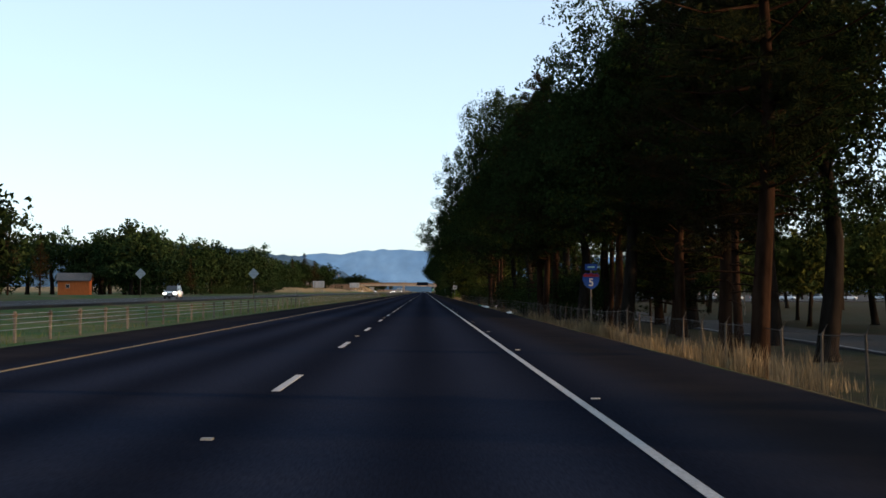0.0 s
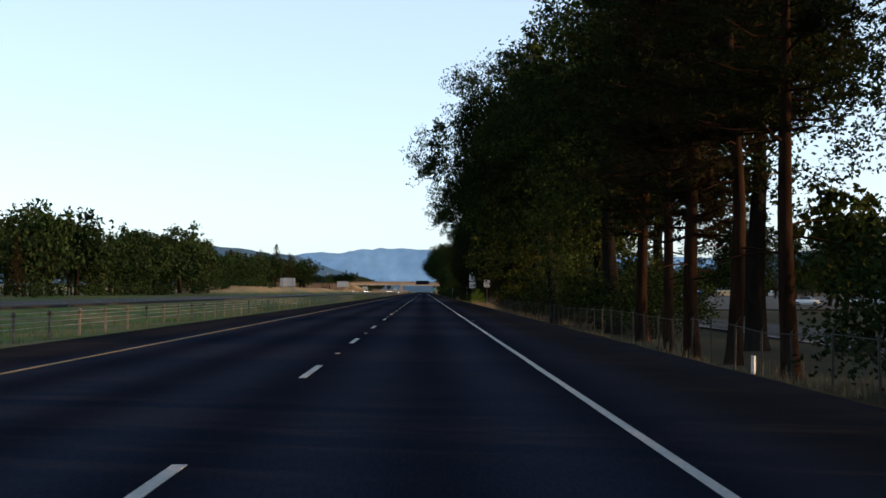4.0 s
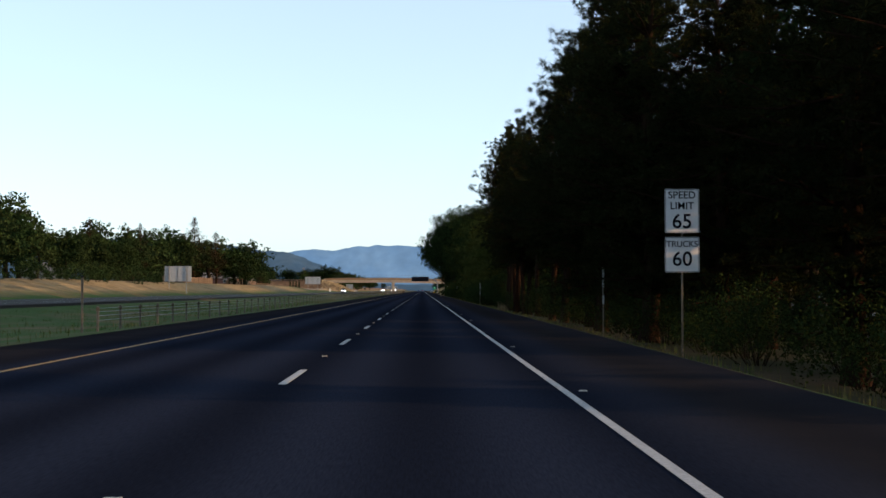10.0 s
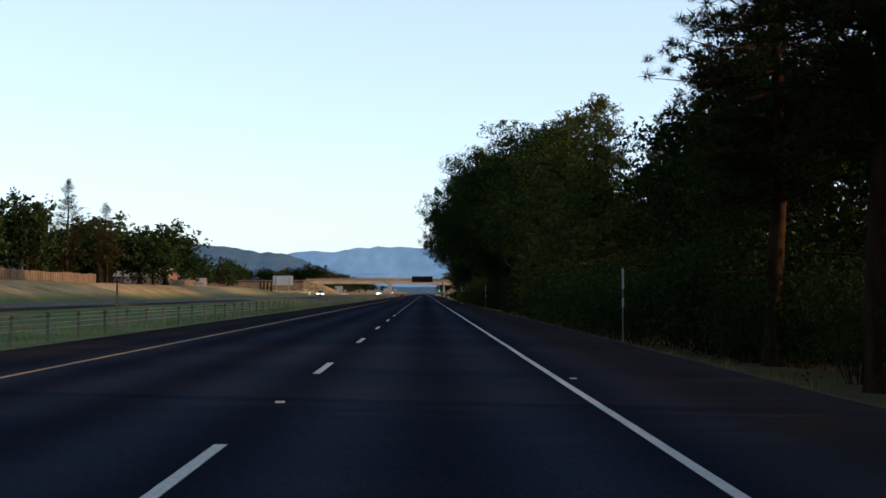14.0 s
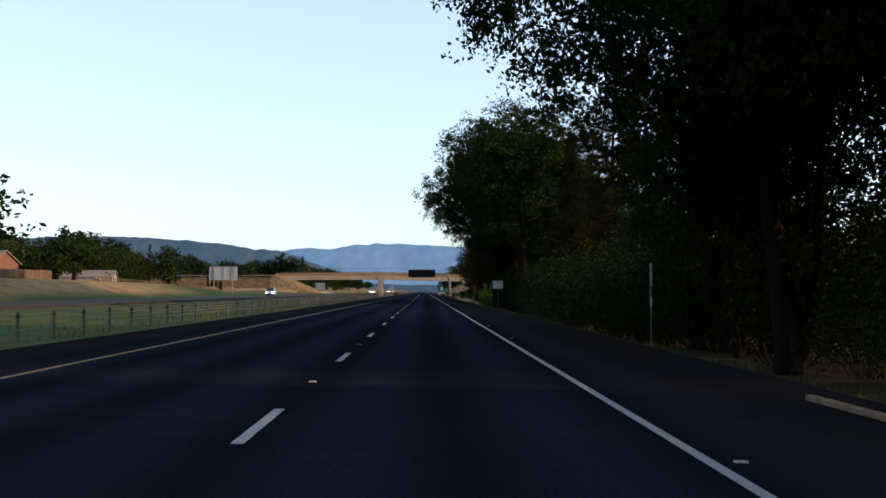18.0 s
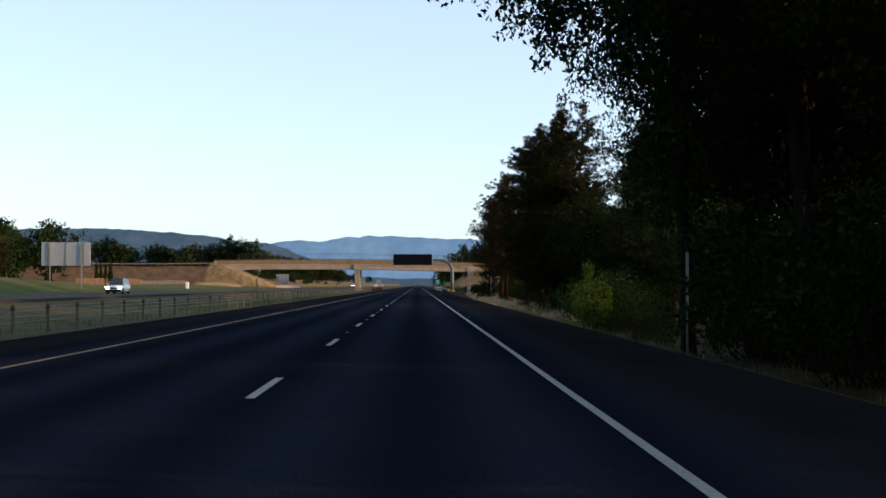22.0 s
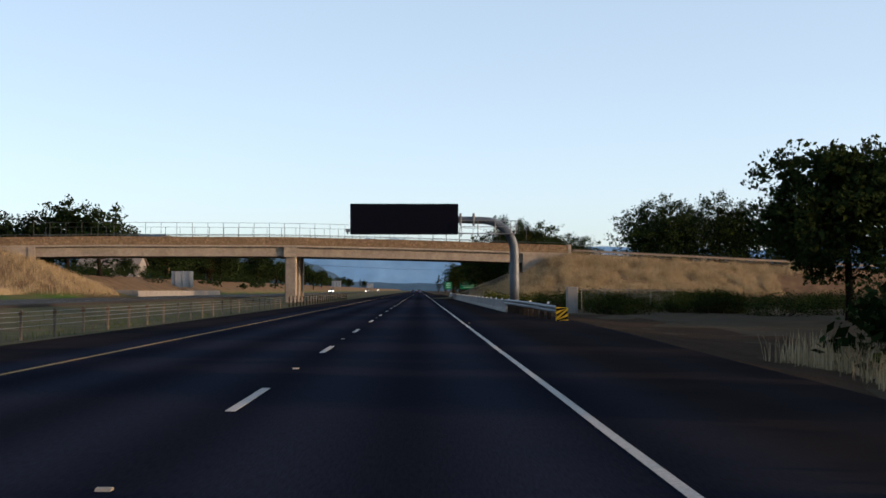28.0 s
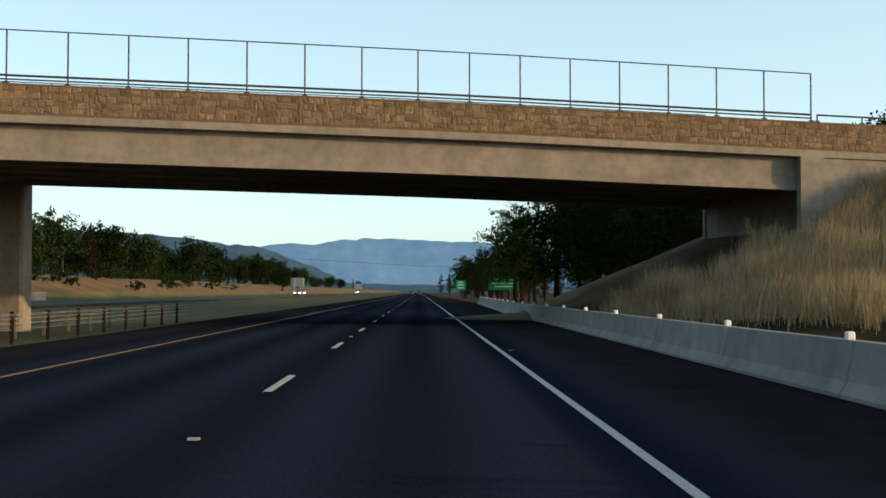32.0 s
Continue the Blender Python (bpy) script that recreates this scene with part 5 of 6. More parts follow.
# the overhead message sign
dms = thing("message_sign", "black overhead message sign, switched off, on a curved grey steel arm", "road sign", pose(0, 1026.4, 0))
PX = 6.55
bm = bmesh.new()
pts = [(PX, 0, -0.3), (PX, 0, 2.0), (PX, 0, 4.6)]
for k in range(1, 9):
    a = k / 8 * math.pi / 2
    pts.append((PX - 2.75 * (1 - math.cos(a)), 0, 4.6 + 2.75 * math.sin(a)))
pts += [(2.6, 0, 7.38), (1.5, 0, 7.4), (-1.5, 0, 7.42)]
tube(bm, pts, [0.43, 0.42, 0.40] + [0.39 - 0.01 * k for k in range(8)] + [0.31, 0.3, 0.29], 16)
part("pole", bm, M_POLE, dms, "curved galvanised pole and arm", True)
bm = bmesh.new()
tube(bm, [(PX, 0, -0.25), (PX, 0, 0.12)], [0.62, 0.62], 16)
part("base_plate", bm, M_CONC, dms)
cab = part("sign_case", boxes((-7.72, 1.65, -0.62, 0.35, 6.12, 8.76), bevel=0.03), M_BLACK, dms, "flat black sign case")
part("display", boxes((-7.58, 1.51, -0.632, -0.612, 6.28, 8.62)), M_DISPLAY, cab, "dark display behind clear panels")
for k in range(1, 6):
    x = -7.58 + 9.09 * k / 6
    part("panel_joint", boxes((x - 0.012, x + 0.012, -0.638, -0.630, 6.28, 8.62)), M_BLACK, cab)
for x in (1.85, 3.0):
    part("arm_clamp", boxes((x - 0.09, x + 0.09, -0.42, 0.42, 6.9, 7.95), bevel=0.02), M_GALV, dms)
walk_z = 6.2
part("walkway", boxes((1.66, 6.62, -0.95, -0.35, walk_z - 0.07, walk_z), bevel=0.01), M_GALV, dms, "steel grating walkway beside the arm")
for x in (1.9, 3.35, 4.85, 6.2):
    part("bracket", boxes((x - 0.05, x + 0.05, -1.0, 0.0, walk_z - 0.27, walk_z - 0.07)), M_GALV, dms)
    for d in (-0.92, -0.38):
        bm = bmesh.new()
        tube(bm, [(x, d, walk_z), (x, d, walk_z + 1.08)], 0.03, 6)
        part("rail_post", bm, M_GALV, dms)
for d in (-0.92, -0.38):
    for h in (0.55, 1.08):
        bm = bmesh.new()
        tube(bm, [(1.8, d, walk_z + h), (6.62, d, walk_z + h)], 0.026, 6)
        part("handrail", bm, M_GALV, dms)
bm = bmesh.new()
tube(bm, [(6.62, -0.92, walk_z), (6.62, -0.92, walk_z + 1.08), (6.62, -0.38, walk_z + 1.08), (6.62, -0.38, walk_z)], 0.026, 6)
part("end_rail", bm, M_GALV, dms)
camb = part("camera_box", boxes((-8.08, -7.76, -0.55, -0.2, 6.3, 6.58), bevel=0.02), M_GALV, dms, "small grey camera housing")
bm = bmesh.new()
tube(bm, [(-7.96, -0.38, 6.3), (-7.96, -0.38, 6.12)], [0.09, 0.05], 8)
part("lens_dome", bm, M_BLACK, camb)
bm = bmesh.new()
tube(bm, [(-8.25, -0.4, 6.45), (-7.7, -0.4, 6.42)], 0.03, 6)
part("arm", bm, M_GALV, camb)


# ---------------------------------------------------------------- road signs
def letters(text, size, material, parent, x, y, z, m=None):
    cu = bpy.data.curves.new("lettering", 'FONT')
    cu.body = text
    cu.size = size
    cu.align_x, cu.align_y = 'CENTER', 'CENTER'
    cu.extrude = 0.003
    cu.offset = size * 0.012
    tmp = new("lettering", cu)
    me = bpy.data.meshes.new_from_object(tmp.evaluated_get(bpy.context.evaluated_depsgraph_get()))
    bpy.data.objects.remove(tmp)
    me.materials.clear()
    me.materials.append(material)
    ob = new("lettering", me)
    ob.parent = parent
    ob.matrix_local = pose(x, y, z, 90, 0, 0)
    return ob


def rounded(w, h, r, n=3):
    out = []
    for cx, cy, a0 in ((w / 2 - r, h / 2 - r, 0), (-w / 2 + r, h / 2 - r, 90), (-w / 2 + r, -h / 2 + r, 180), (w / 2 - r, -h / 2 + r, 270)):
        for k in range(n + 1):
            a = radians(a0 + 90 * k / n)
            out.append((cx + r * math.cos(a), cy + r * math.sin(a)))
    return out


def plate(parent, name, w, h, z, material, y=0.0, t=0.006, r=0.04, label="", border=None):
    bm = bmesh.new()
    prism(bm, [(u, v + z) for u, v in rounded(w, h, r)], "y", y - t, y)
    ob = part(name, bm, material, parent, label)
    if border:
        bm = bmesh.new()
        o, i = rounded(w - 0.03, h - 0.03, r * 0.8), rounded(w - 0.07, h - 0.07, r * 0.7)
        vo = [bm.verts.new((u, y - t - 0.003, v + z)) for u, v in o]
        vi = [bm.verts.new((u, y - t - 0.003, v + z)) for u, v in i]
        for k in range(len(vo)):
            bm.faces.new((vo[k], vo[(k + 1) % len(vo)], vi[(k + 1) % len(vi)], vi[k]))
        part("border", bm, border, ob)
    return ob


def sign_post(parent, h, material=None, w=0.06, x=0.0, down=0.6):
    bm = boxes((x - w / 2, x + w / 2, 0.0, w, -down, h), bevel=0.006)
    return part("post", bm, material or M_STEEL_D, parent)


def place(ob, x, y, z=None, turn=0.0):
    ob.matrix_world = pose(x, y, ground_z(x, y) if z is None else z, 0, 0, turn)
    return ob


# route shield
sg = place(thing("route_sign", "blue and red route shield marked 5 on a dark post", "road sign"), 6.8, 64.6)
sign_post(sg, 3.75)
bm = bmesh.new()
zc = 2.92
sh = [(-0.42, 0.30), (-0.30, 0.40), (-0.14, 0.36), (0.0, 0.42), (0.14, 0.36), (0.30, 0.40), (0.42, 0.30), (0.44, 0.05), (0.34, -0.22), (0.16, -0.38), (0.0, -0.45), (-0.16, -0.38), (-0.34, -0.22), (-0.44, 0.05)]
prism(bm, [(u, v + zc) for u, v in sh], "y", -0.008, 0.0)
shield = part("shield", bm, M_SIGNBLUE, sg, "blue shield with a red band")
bm = bmesh.new()
prism(bm, [(-0.40, 0.20 + zc), (0.40, 0.20 + zc), (0.41, 0.28 + zc), (0.29, 0.37 + zc), (0.14, 0.33 + zc), (0.0, 0.39 + zc), (-0.14, 0.33 + zc), (-0.29, 0.37 + zc), (-0.41, 0.28 + zc)], "y", -0.012, -0.0085)
part("red_band", bm, M_DULLRED, shield)
letters("5", 0.56, M_REFLECT, shield, 0, -0.014, zc - 0.10)
plate(sg, "direction_plate", 0.62, 0.32, 3.62, M_SIGNBLUE, label="small dark blue plate")
plate(sg, "direction_plate_bar", 0.36, 0.08, 3.62, M_DIMINK, y=-0.008, r=0.02)

# speed limits
sg = place(thing("speed_limit_sign", "white speed limit sign, 65 over trucks 60, on a steel post", "road sign"), 7.38, 372.4)
sign_post(sg, 5.95)
pl = plate(sg, "speed_plate", 1.22, 1.55, 5.18, M_SIGNWHITE, border=M_BLACK)
letters("SPEED", 0.36, M_BLACK, pl, 0, -0.012, 5.73)
letters("LIMIT", 0.36, M_BLACK, pl, 0, -0.012, 5.35)
letters("65", 0.72, M_BLACK, pl, 0, -0.012, 4.79)
pl = plate(sg, "truck_plate", 1.22, 1.25, 3.63, M_SIGNWHITE, border=M_BLACK)
letters("TRUCKS", 0.30, M_BLACK, pl, 0, -0.012, 4.0)
letters("60", 0.72, M_BLACK, pl, 0, -0.012, 3.46)
# emergency parking
sg = place(thing("parking_sign", "white emergency parking only sign among shrubs", "road sign"), 6.65, 741)
sign_post(sg, 3.6)
pl = plate(sg, "sign_plate", 1.22, 0.94, 3.13, M_SIGNWHITE, border=M_BLACK)
for z, s in ((3.40, "EMERGENCY"), (3.13, "PARKING"), (2.86, "ONLY")):
    letters(s, 0.215, M_BLACK, pl, 0, -0.012, z)
# notice signs whose words are too small to read
def bar_sign(x, y, w, h, z, bars, label, material=None, ink=None, post=None, posts=1):
    g = place(thing("notice_sign", label, "road sign"), x, y)
    for k in range(posts):
        sign_post(g, z + h / 2, post, x=(k - (posts - 1) / 2) * w * 0.6)
    p = plate(g, "sign_plate", w, h, z, material or M_SIGNWHITE)
    for bw, bz, bh in bars:
        bm = boxes((-bw / 2, bw / 2, -0.013, -0.009, z + bz - bh / 2, z + bz + bh / 2))
        part("word_bar", bm, ink or M_BLACK, p)
    return g


bar_sign(4.6, 261.5, 0.60, 0.74, 2.5, ((0.2, 0.26, 0.07), (0.42, 0.13, 0.07), (0.46, 0.02, 0.05), (0.28, -0.10, 0.05), (0.42, -0.28, 0.04)), "white notice sign with faded red words above the fence", ink=M_FADED, post=M_GALV)
bar_sign(10.6, 1233, 4.4, 1.9, 3.0, ((3.0, 0.5, 0.16), (3.4, 0.0, 0.16), (2.6, -0.5, 0.16)), "green guide sign with small pale words beyond the overpass", M_SIGNGREEN, M_DIMINK, M_WOOD, 2)
bar_sign(8.2, 1352, 2.4, 2.4, 3.4, ((1.2, 0.7, 0.3), (1.6, 0.1, 0.3), (1.4, -0.6, 0.3)), "green exit sign beyond the overpass", M_SIGNGREEN, M_DIMINK, M_WOOD, 2)
g = place(thing("utility_cabinet", "plain grey steel utility cabinet behind the guard rail", "utility cabinet"), 10.1, 1014)
part("body", boxes((-0.42, 0.42, 0.0, 0.6, -0.3, 2.1), bevel=0.03), M_CABINET, g)
part("door", boxes((-0.37, 0.37, -0.016, -0.002, 0.2, 2.0), bevel=0.006), M_CABINET, g)
part("handle", boxes((0.26, 0.30, -0.045, -0.017, 1.0, 1.18), bevel=0.006), M_STEEL_D, g)
part("plinth", boxes((-0.5, 0.5, -0.08, 0.68, -0.3, 0.08), bevel=0.02), M_CONC, g)


# slim delineator posts with white reflectors
def delineator(x, y, h=3.5, w=0.055):
    g = place(thing("delineator_post", "slim dark post with white reflector strips", "marker post", group="delineator posts"), x, y)
    part("post", boxes((-w / 2, w / 2, 0, w, -0.5, h), bevel=0.005), M_STEEL_D, g)
    part("reflector", boxes((-0.05, 0.05, -0.012, -0.004, h - 0.95, h - 0.05)), M_REFLECT, g, "white reflector strip")
    part("reflector", boxes((-0.045, 0.045, -0.012, -0.004, h - 1.75, h - 1.35)), M_REFLECT, g)
    return g


for x, y in ((6.9, 388.5), (6.8, 515), (6.8, 640), (6.9, 761.5), (7.4, 879)):
    delineator(x, y)
for x, y in ((-22.5, 205), (-13.6, 372), (-13.8, 508), (-13.8, 815), (-13.7, 905)):
    g = place(thing("marker_post", "slim dark steel marker post in the median", "marker post", group="median marker posts"), x, y)
    part("post", boxes((-0.04, 0.04, 0, 0.05, -0.4, 1.9), bevel=0.005), M_STEEL_D, g)
    part("cap", boxes((-0.05, 0.05, -0.01, 0.06, 1.9, 1.96)), M_BLACK, g)
# white marker at the fence foot and litter
g = place(thing("marker_post", "short white marker post at the fence", "marker post"), 7.9, 169)
bm = bmesh.new()
tube(bm, [(0, 0, -0.3), (0, 0, 0.55)], 0.07, 8)
part("post", bm, M_SIGNWHITE, g)
for x, y, m, lab in ((4.0, 130.5, M_SIGNGREEN, "crumpled green litter bag at the shoulder edge"), (4.25, 131.0, M_SIGNWHITE, "crumpled white paper at the shoulder edge"), (6.3, 857, M_SIGNWHITE, "white cardboard litter in the gravel"), (3.6, 79.5, M_SIGNWHITE, "white scrap at the shoulder edge"), (3.5, 107, M_SIGNWHITE, "white scrap at the fence foot")):
    rnd = random.Random(int(y * 10))
    bm = bmesh.new()
    bmesh.ops.create_icosphere(bm, subdivisions=2, radius=0.36 if y > 800 else 0.2)
    for v in bm.verts:
        v.co *= rnd.uniform(0.6, 1.1)
        v.co.z = max(-0.04, v.co.z * 0.6)
        v.co.x *= 1.3
    ob = tagged(new("litter", done(bm, "litter", m)), lab, "litter")
    ob.location = (x, y, ground_z(x, y) + 0.05)

g = place(thing("timber", "pale weathered timber lying along the shoulder edge", "timber"), 2.3, 603.2, 0.0, 0.5)
part("beam", boxes((-0.05, 0.05, -1.75, 1.75, 0.004, 0.075), bevel=0.012), M_POLEWOOD, g)
# ---- diamond signs seen from behind, boards, all beyond the median
def diamond(x, y, zc, label):
    g = place(thing("diamond_sign", label, "road sign", group="diamond warning signs"), x, y)
    b = g.location.z
    sign_post(g, zc - b + 0.3, M_WOOD, 0.1)
    bm = bmesh.new()
    prism(bm, [(0, zc - b - 0.86), (0.86, zc - b), (0, zc - b + 0.86), (-0.86, zc - b)], "y", -0.03, -0.02)
    bmesh.ops.bevel(bm, geom=[e for e in bm.edges if abs(e.verts[0].co.y - e.verts[1].co.y) > 0.005], offset=0.06, segments=2, affect='EDGES')
    d = part("sign_plate", bm, M_SIGNBACK, g, "bare aluminium back")
    part("brace", boxes((-0.5, 0.5, -0.045, -0.032, zc - b + 0.2, zc - b + 0.26)), M_GALV, d)
    part("brace", boxes((-0.5, 0.5, -0.045, -0.032, zc - b - 0.26, zc - b - 0.2)), M_GALV, d)
    return g


diamond(-28.3, 195.9, 4.02, "bare back of a diamond warning sign by the median")
diamond(-46.5, 198.9, 4.05, "back of a diamond warning sign beside the opposite carriageway")


def board(x0, x1, y, z0, z1, label, posts=2):
    g = place(thing("sign_board", label, "road sign", group="large sign boards seen from behind"), (x0 + x1) / 2, y)
    b, w = g.location.z, x1 - x0
    n = max(4, int((z1 - z0) / 0.32))
    for k in range(n):
        a, c = z0 - b + (z1 - z0) * k / n, z0 - b + (z1 - z0) * (k + 1) / n
        part("panel", boxes((-w / 2, w / 2, -0.05, 0.0, a + 0.004, c - 0.004), bevel=0.012), M_SIGNBACK, g)
    for k in range(3):
        x = -w * 0.36 + w * 0.36 * k
        part("stiffener", boxes((x - 0.05, x + 0.05, -0.13, -0.052, z0 - b - 0.05, z1 - b - 0.05)), M_GALV, g)
    for k in range(posts):
        x = -w * 0.32 + w * 0.64 * k / max(1, posts - 1)
        part("post", boxes((x - 0.07, x + 0.07, -0.26, -0.132, -0.5, z1 - b - 0.1), bevel=0.01), M_GALV, g)
    return g


board(-52.8, -47.5, 577.8, 3.0, 6.0, "back of a large aluminium sign board on wooden posts")
board(-54.9, -48.0, 899.5, 4.0, 7.3, "back of a large ribbed aluminium sign board on the bank")
board(-53.2, -48.7, 1178.8, 1.9, 5.2, "back of a pale sign board seen under the overpass")
board(-30.5, -27.5, 1330, 2.4, 4.4, "back of a small sign board far down the carriageway")
board(-31.0, -27.6, 1615, 2.6, 5.0, "back of a grey sign board far down the carriageway")


# ---------------------------------------------------------------- cable barrier in the median
def cable_barrier(y0, y1, x, label, wide=0.04, material=None):
    g = thing("cable_barrier", label, "cable barrier")
    material = material or M_STEEL_D
    bm = boxes((-wide, wide, -0.025, 0.025, -0.5, 0.86), bevel=0.006)
    me = done(bm, "post", material)
    capm = done(boxes((-0.055, 0.055, -0.04, 0.04, 0.70, 0.80)), "clip", M_WOOD)
    n = int((y1 - y0) / 3.28)
    for k in range(n + 1):
        y = y0 + 3.28 * k
        o = part("post", me, material, g)
        o.location = (x, y, ground_z(x, y) + 0.02)
        c = part("clip", capm, M_WOOD, o)
    for h in (0.36, 0.52, 0.66, 0.78):
        bm = bmesh.new()
        tube(bm, [(x, y0 + (y1 - y0) * i / 40, ground_z(x, y0 + (y1 - y0) * i / 40) + h + 0.02) for i in range(41)], 0.008, 4, False)
        part("cable", bm, M_GALV, g)
    return g


cable_barrier(2, 330, -13.05, "tan steel post and cable barrier along the grass median")
cable_barrier(372, 690, -13.05, "steel post and cable barrier in median grass")
cable_barrier(700, 1020, -12.9, "cable barrier of dark steel posts in dry median grass")
cable_barrier(1023.3, 1108, -12.7, "cable barrier of wide pale posts ending past the overpass", 0.055, M_TIMBER)
cable_barrier(1072, 1108, -15.6, "short second run of dark cable barrier beside the pier", 0.055)

# ---------------------------------------------------------------- chain-link fence on the verge
def chain_fence(y0, y1, x0, label):
    g = thing("chain_link_fence", label, "fence")
    h = 1.45
    bm = bmesh.new()
    tube(bm, [(0, 0, -0.4), (0, 0, h), (0.12, 0, h + 0.22)], [0.035, 0.033, 0.02], 6)
    me = done(bm, "post", M_FENCE)
    n = int((y1 - y0) / 3.05)
    fx = lambda y: x0 + 0.25 * noise.noise((0.0, y * 0.02, 4.0))
    for k in range(n + 1):
        y = y0 + 3.05 * k
        o = part("post", me, M_FENCE, g)
        o.matrix_local = pose(fx(y), y, ground_z(fx(y), y), random.uniform(-2, 2), random.uniform(-2, 2), 0)
    pts = [y0 + 3.05 * k for k in range(n + 1)]
    bm = bmesh.new()
    tube(bm, [(fx(y), y, ground_z(fx(y), y) + h - 0.03) for y in pts], 0.009, 4, False)
    part("top_wire", bm, M_FENCE, g)
    # woven wire, thin bars crossing on the slant
    verts, faces = [], []
    w = 0.0035
    sp = 0.16
    m = int((y1 - y0) / sp)
    for sgn in (1, -1):
        for k in range(m):
            ya = y0 + sp * k
            yb = ya + sgn * 1.3
            za, zb = ground_z(fx(ya), ya) + 0.05, ground_z(fx(yb), yb) + h
            o = len(verts)
            verts += [(fx(ya), ya - w, za), (fx(ya), ya + w, za), (fx(yb), yb + w, zb), (fx(yb), yb - w, zb)]
            faces.append((o, o + 1, o + 2, o + 3))
    tagged(part("woven_wire", mesh_of("woven_wire", verts, faces, M_FENCE), M_FENCE, g), kind="stuff")
    return g


random.seed(31)
chain_fence(26, 318, 7.35, "grey chain-link fence with leaning posts in dry grass")
cross = thing("chain_link_fence", "grey chain-link fence with slanted post tops below the embankment", "fence")
fx0, fx1, fy, fh = 13.0, 21.4, 1031.0, 1.9
for k in range(5):
    x = fx0 + (fx1 - fx0) * k / 4
    bm = bmesh.new()
    z = ground_z(x, fy)
    tube(bm, [(x, fy, z - 0.4), (x, fy, z + fh), (x + 0.25, fy - 0.05, z + fh + 0.32)], [0.035, 0.033, 0.022], 6)
    part("post", bm, M_GALV, cross)
bm = bmesh.new()
tube(bm, [(fx0 + (fx1 - fx0) * k / 6, fy, ground_z(fx0 + (fx1 - fx0) * k / 6, fy) + fh) for k in range(7)], 0.022, 5, False)
part("top_rail", bm, M_GALV, cross)
verts, faces = [], []
for sgn in (1, -1):
    for k in range(110):
        xa = fx0 + (fx1 - fx0) * k / 110
        xb = min(fx1, max(fx0, xa + sgn * 1.7))
        up = abs(xb - xa) / 1.7 * (fh - 0.05)
        o = len(verts)
        za = ground_z(xa, fy) + 0.05
        verts += [(xa - 0.004, fy, za), (xa + 0.004, fy, za), (xb + 0.004, fy, za + up), (xb - 0.004, fy, za + up)]
        faces.append((o, o + 1, o + 2, o + 3))
tagged(part("woven_wire", mesh_of("woven_wire", verts, faces, M_GALV), M_GALV, cross), kind="stuff")


# ---------------------------------------------------------------- poles, lamps and wires
def utility_pole(x, y, h, arms=1, label="weathered wooden utility pole with a cross arm"):
    g = place(thing("utility_pole", label, "utility pole"), x, y)
    bm = bmesh.new()
    tube(bm, [(0, 0, -0.5), (0, 0, h * 0.5), (0, 0, h)], [0.17, 0.14, 0.11], 9)
    part("pole", bm, M_POLEWOOD, g)
    for k in range(arms):
        a = part("cross_arm", boxes((-1.2, 1.2, -0.06, 0.06, h - 0.6 - 0.8 * k, h - 0.48 - 0.8 * k), bevel=0.01), M_POLEWOOD, g)
        for xx in (-1.1, -0.5, 0.5, 1.1):
            bm = bmesh.new()
            tube(bm, [(xx, 0, h - 0.48 - 0.8 * k), (xx, 0, h - 0.32 - 0.8 * k)], [0.05, 0.03], 6)
            part("insulator", bm, M_GALV, a)
    return g


def wires(pts, sag, label):
    g = thing("overhead_wires", label, "wires")
    for off in (-1.1, -0.5, 1.1):
        bm = bmesh.new()
        for a, b in zip(pts, pts[1:]):
            q = [(a[0] + (b[0] - a[0]) * t / 10 + off, a[1] + (b[1] - a[1]) * t / 10, a[2] + (b[2] - a[2]) * t / 10 - sag * 4 * (t / 10) * (1 - t / 10)) for t in range(11)]
            tube(bm, q, 0.013, 4, False)
        part("wire", bm, M_BLACK, g)
    return g


utility_pole(20.5, 215, 11)
utility_pole(23, 300, 10)
wires([(20.5, 215, 9.2), (23, 300, 8.2), (27, 420, 8.2)], 0.8, "dark overhead wires along the frontage road")
utility_pole(-82, 1180, 13, 2)
utility_pole(-70, 1290, 12, 1)
utility_pole(-58, 1200, 10, 1)
wires([(-82, 1180, 13.0), (-70, 1290, 11.4), (40, 1700, 14)], 1.5, "thin overhead wires crossing beyond the overpass")


# ---------------------------------------------------------------- vehicles
def wheel(parent, x, y, r, w):
    bm = bmesh.new()
    tube(bm, [(x - w / 2, y, r), (x - w / 2 + 0.03, y, r), (x + w / 2 - 0.03, y, r), (x + w / 2, y, r)], [r * 0.86, r, r, r * 0.86], 16)
    t = part("wheel", bm, M_TYRE, parent)
    bm = bmesh.new()
    tube(bm, [(x - w / 2 - 0.01, y, r), (x + w / 2 + 0.01, y, r)], r * 0.56, 12)
    part("rim", bm, M_GALV, t)
    return t


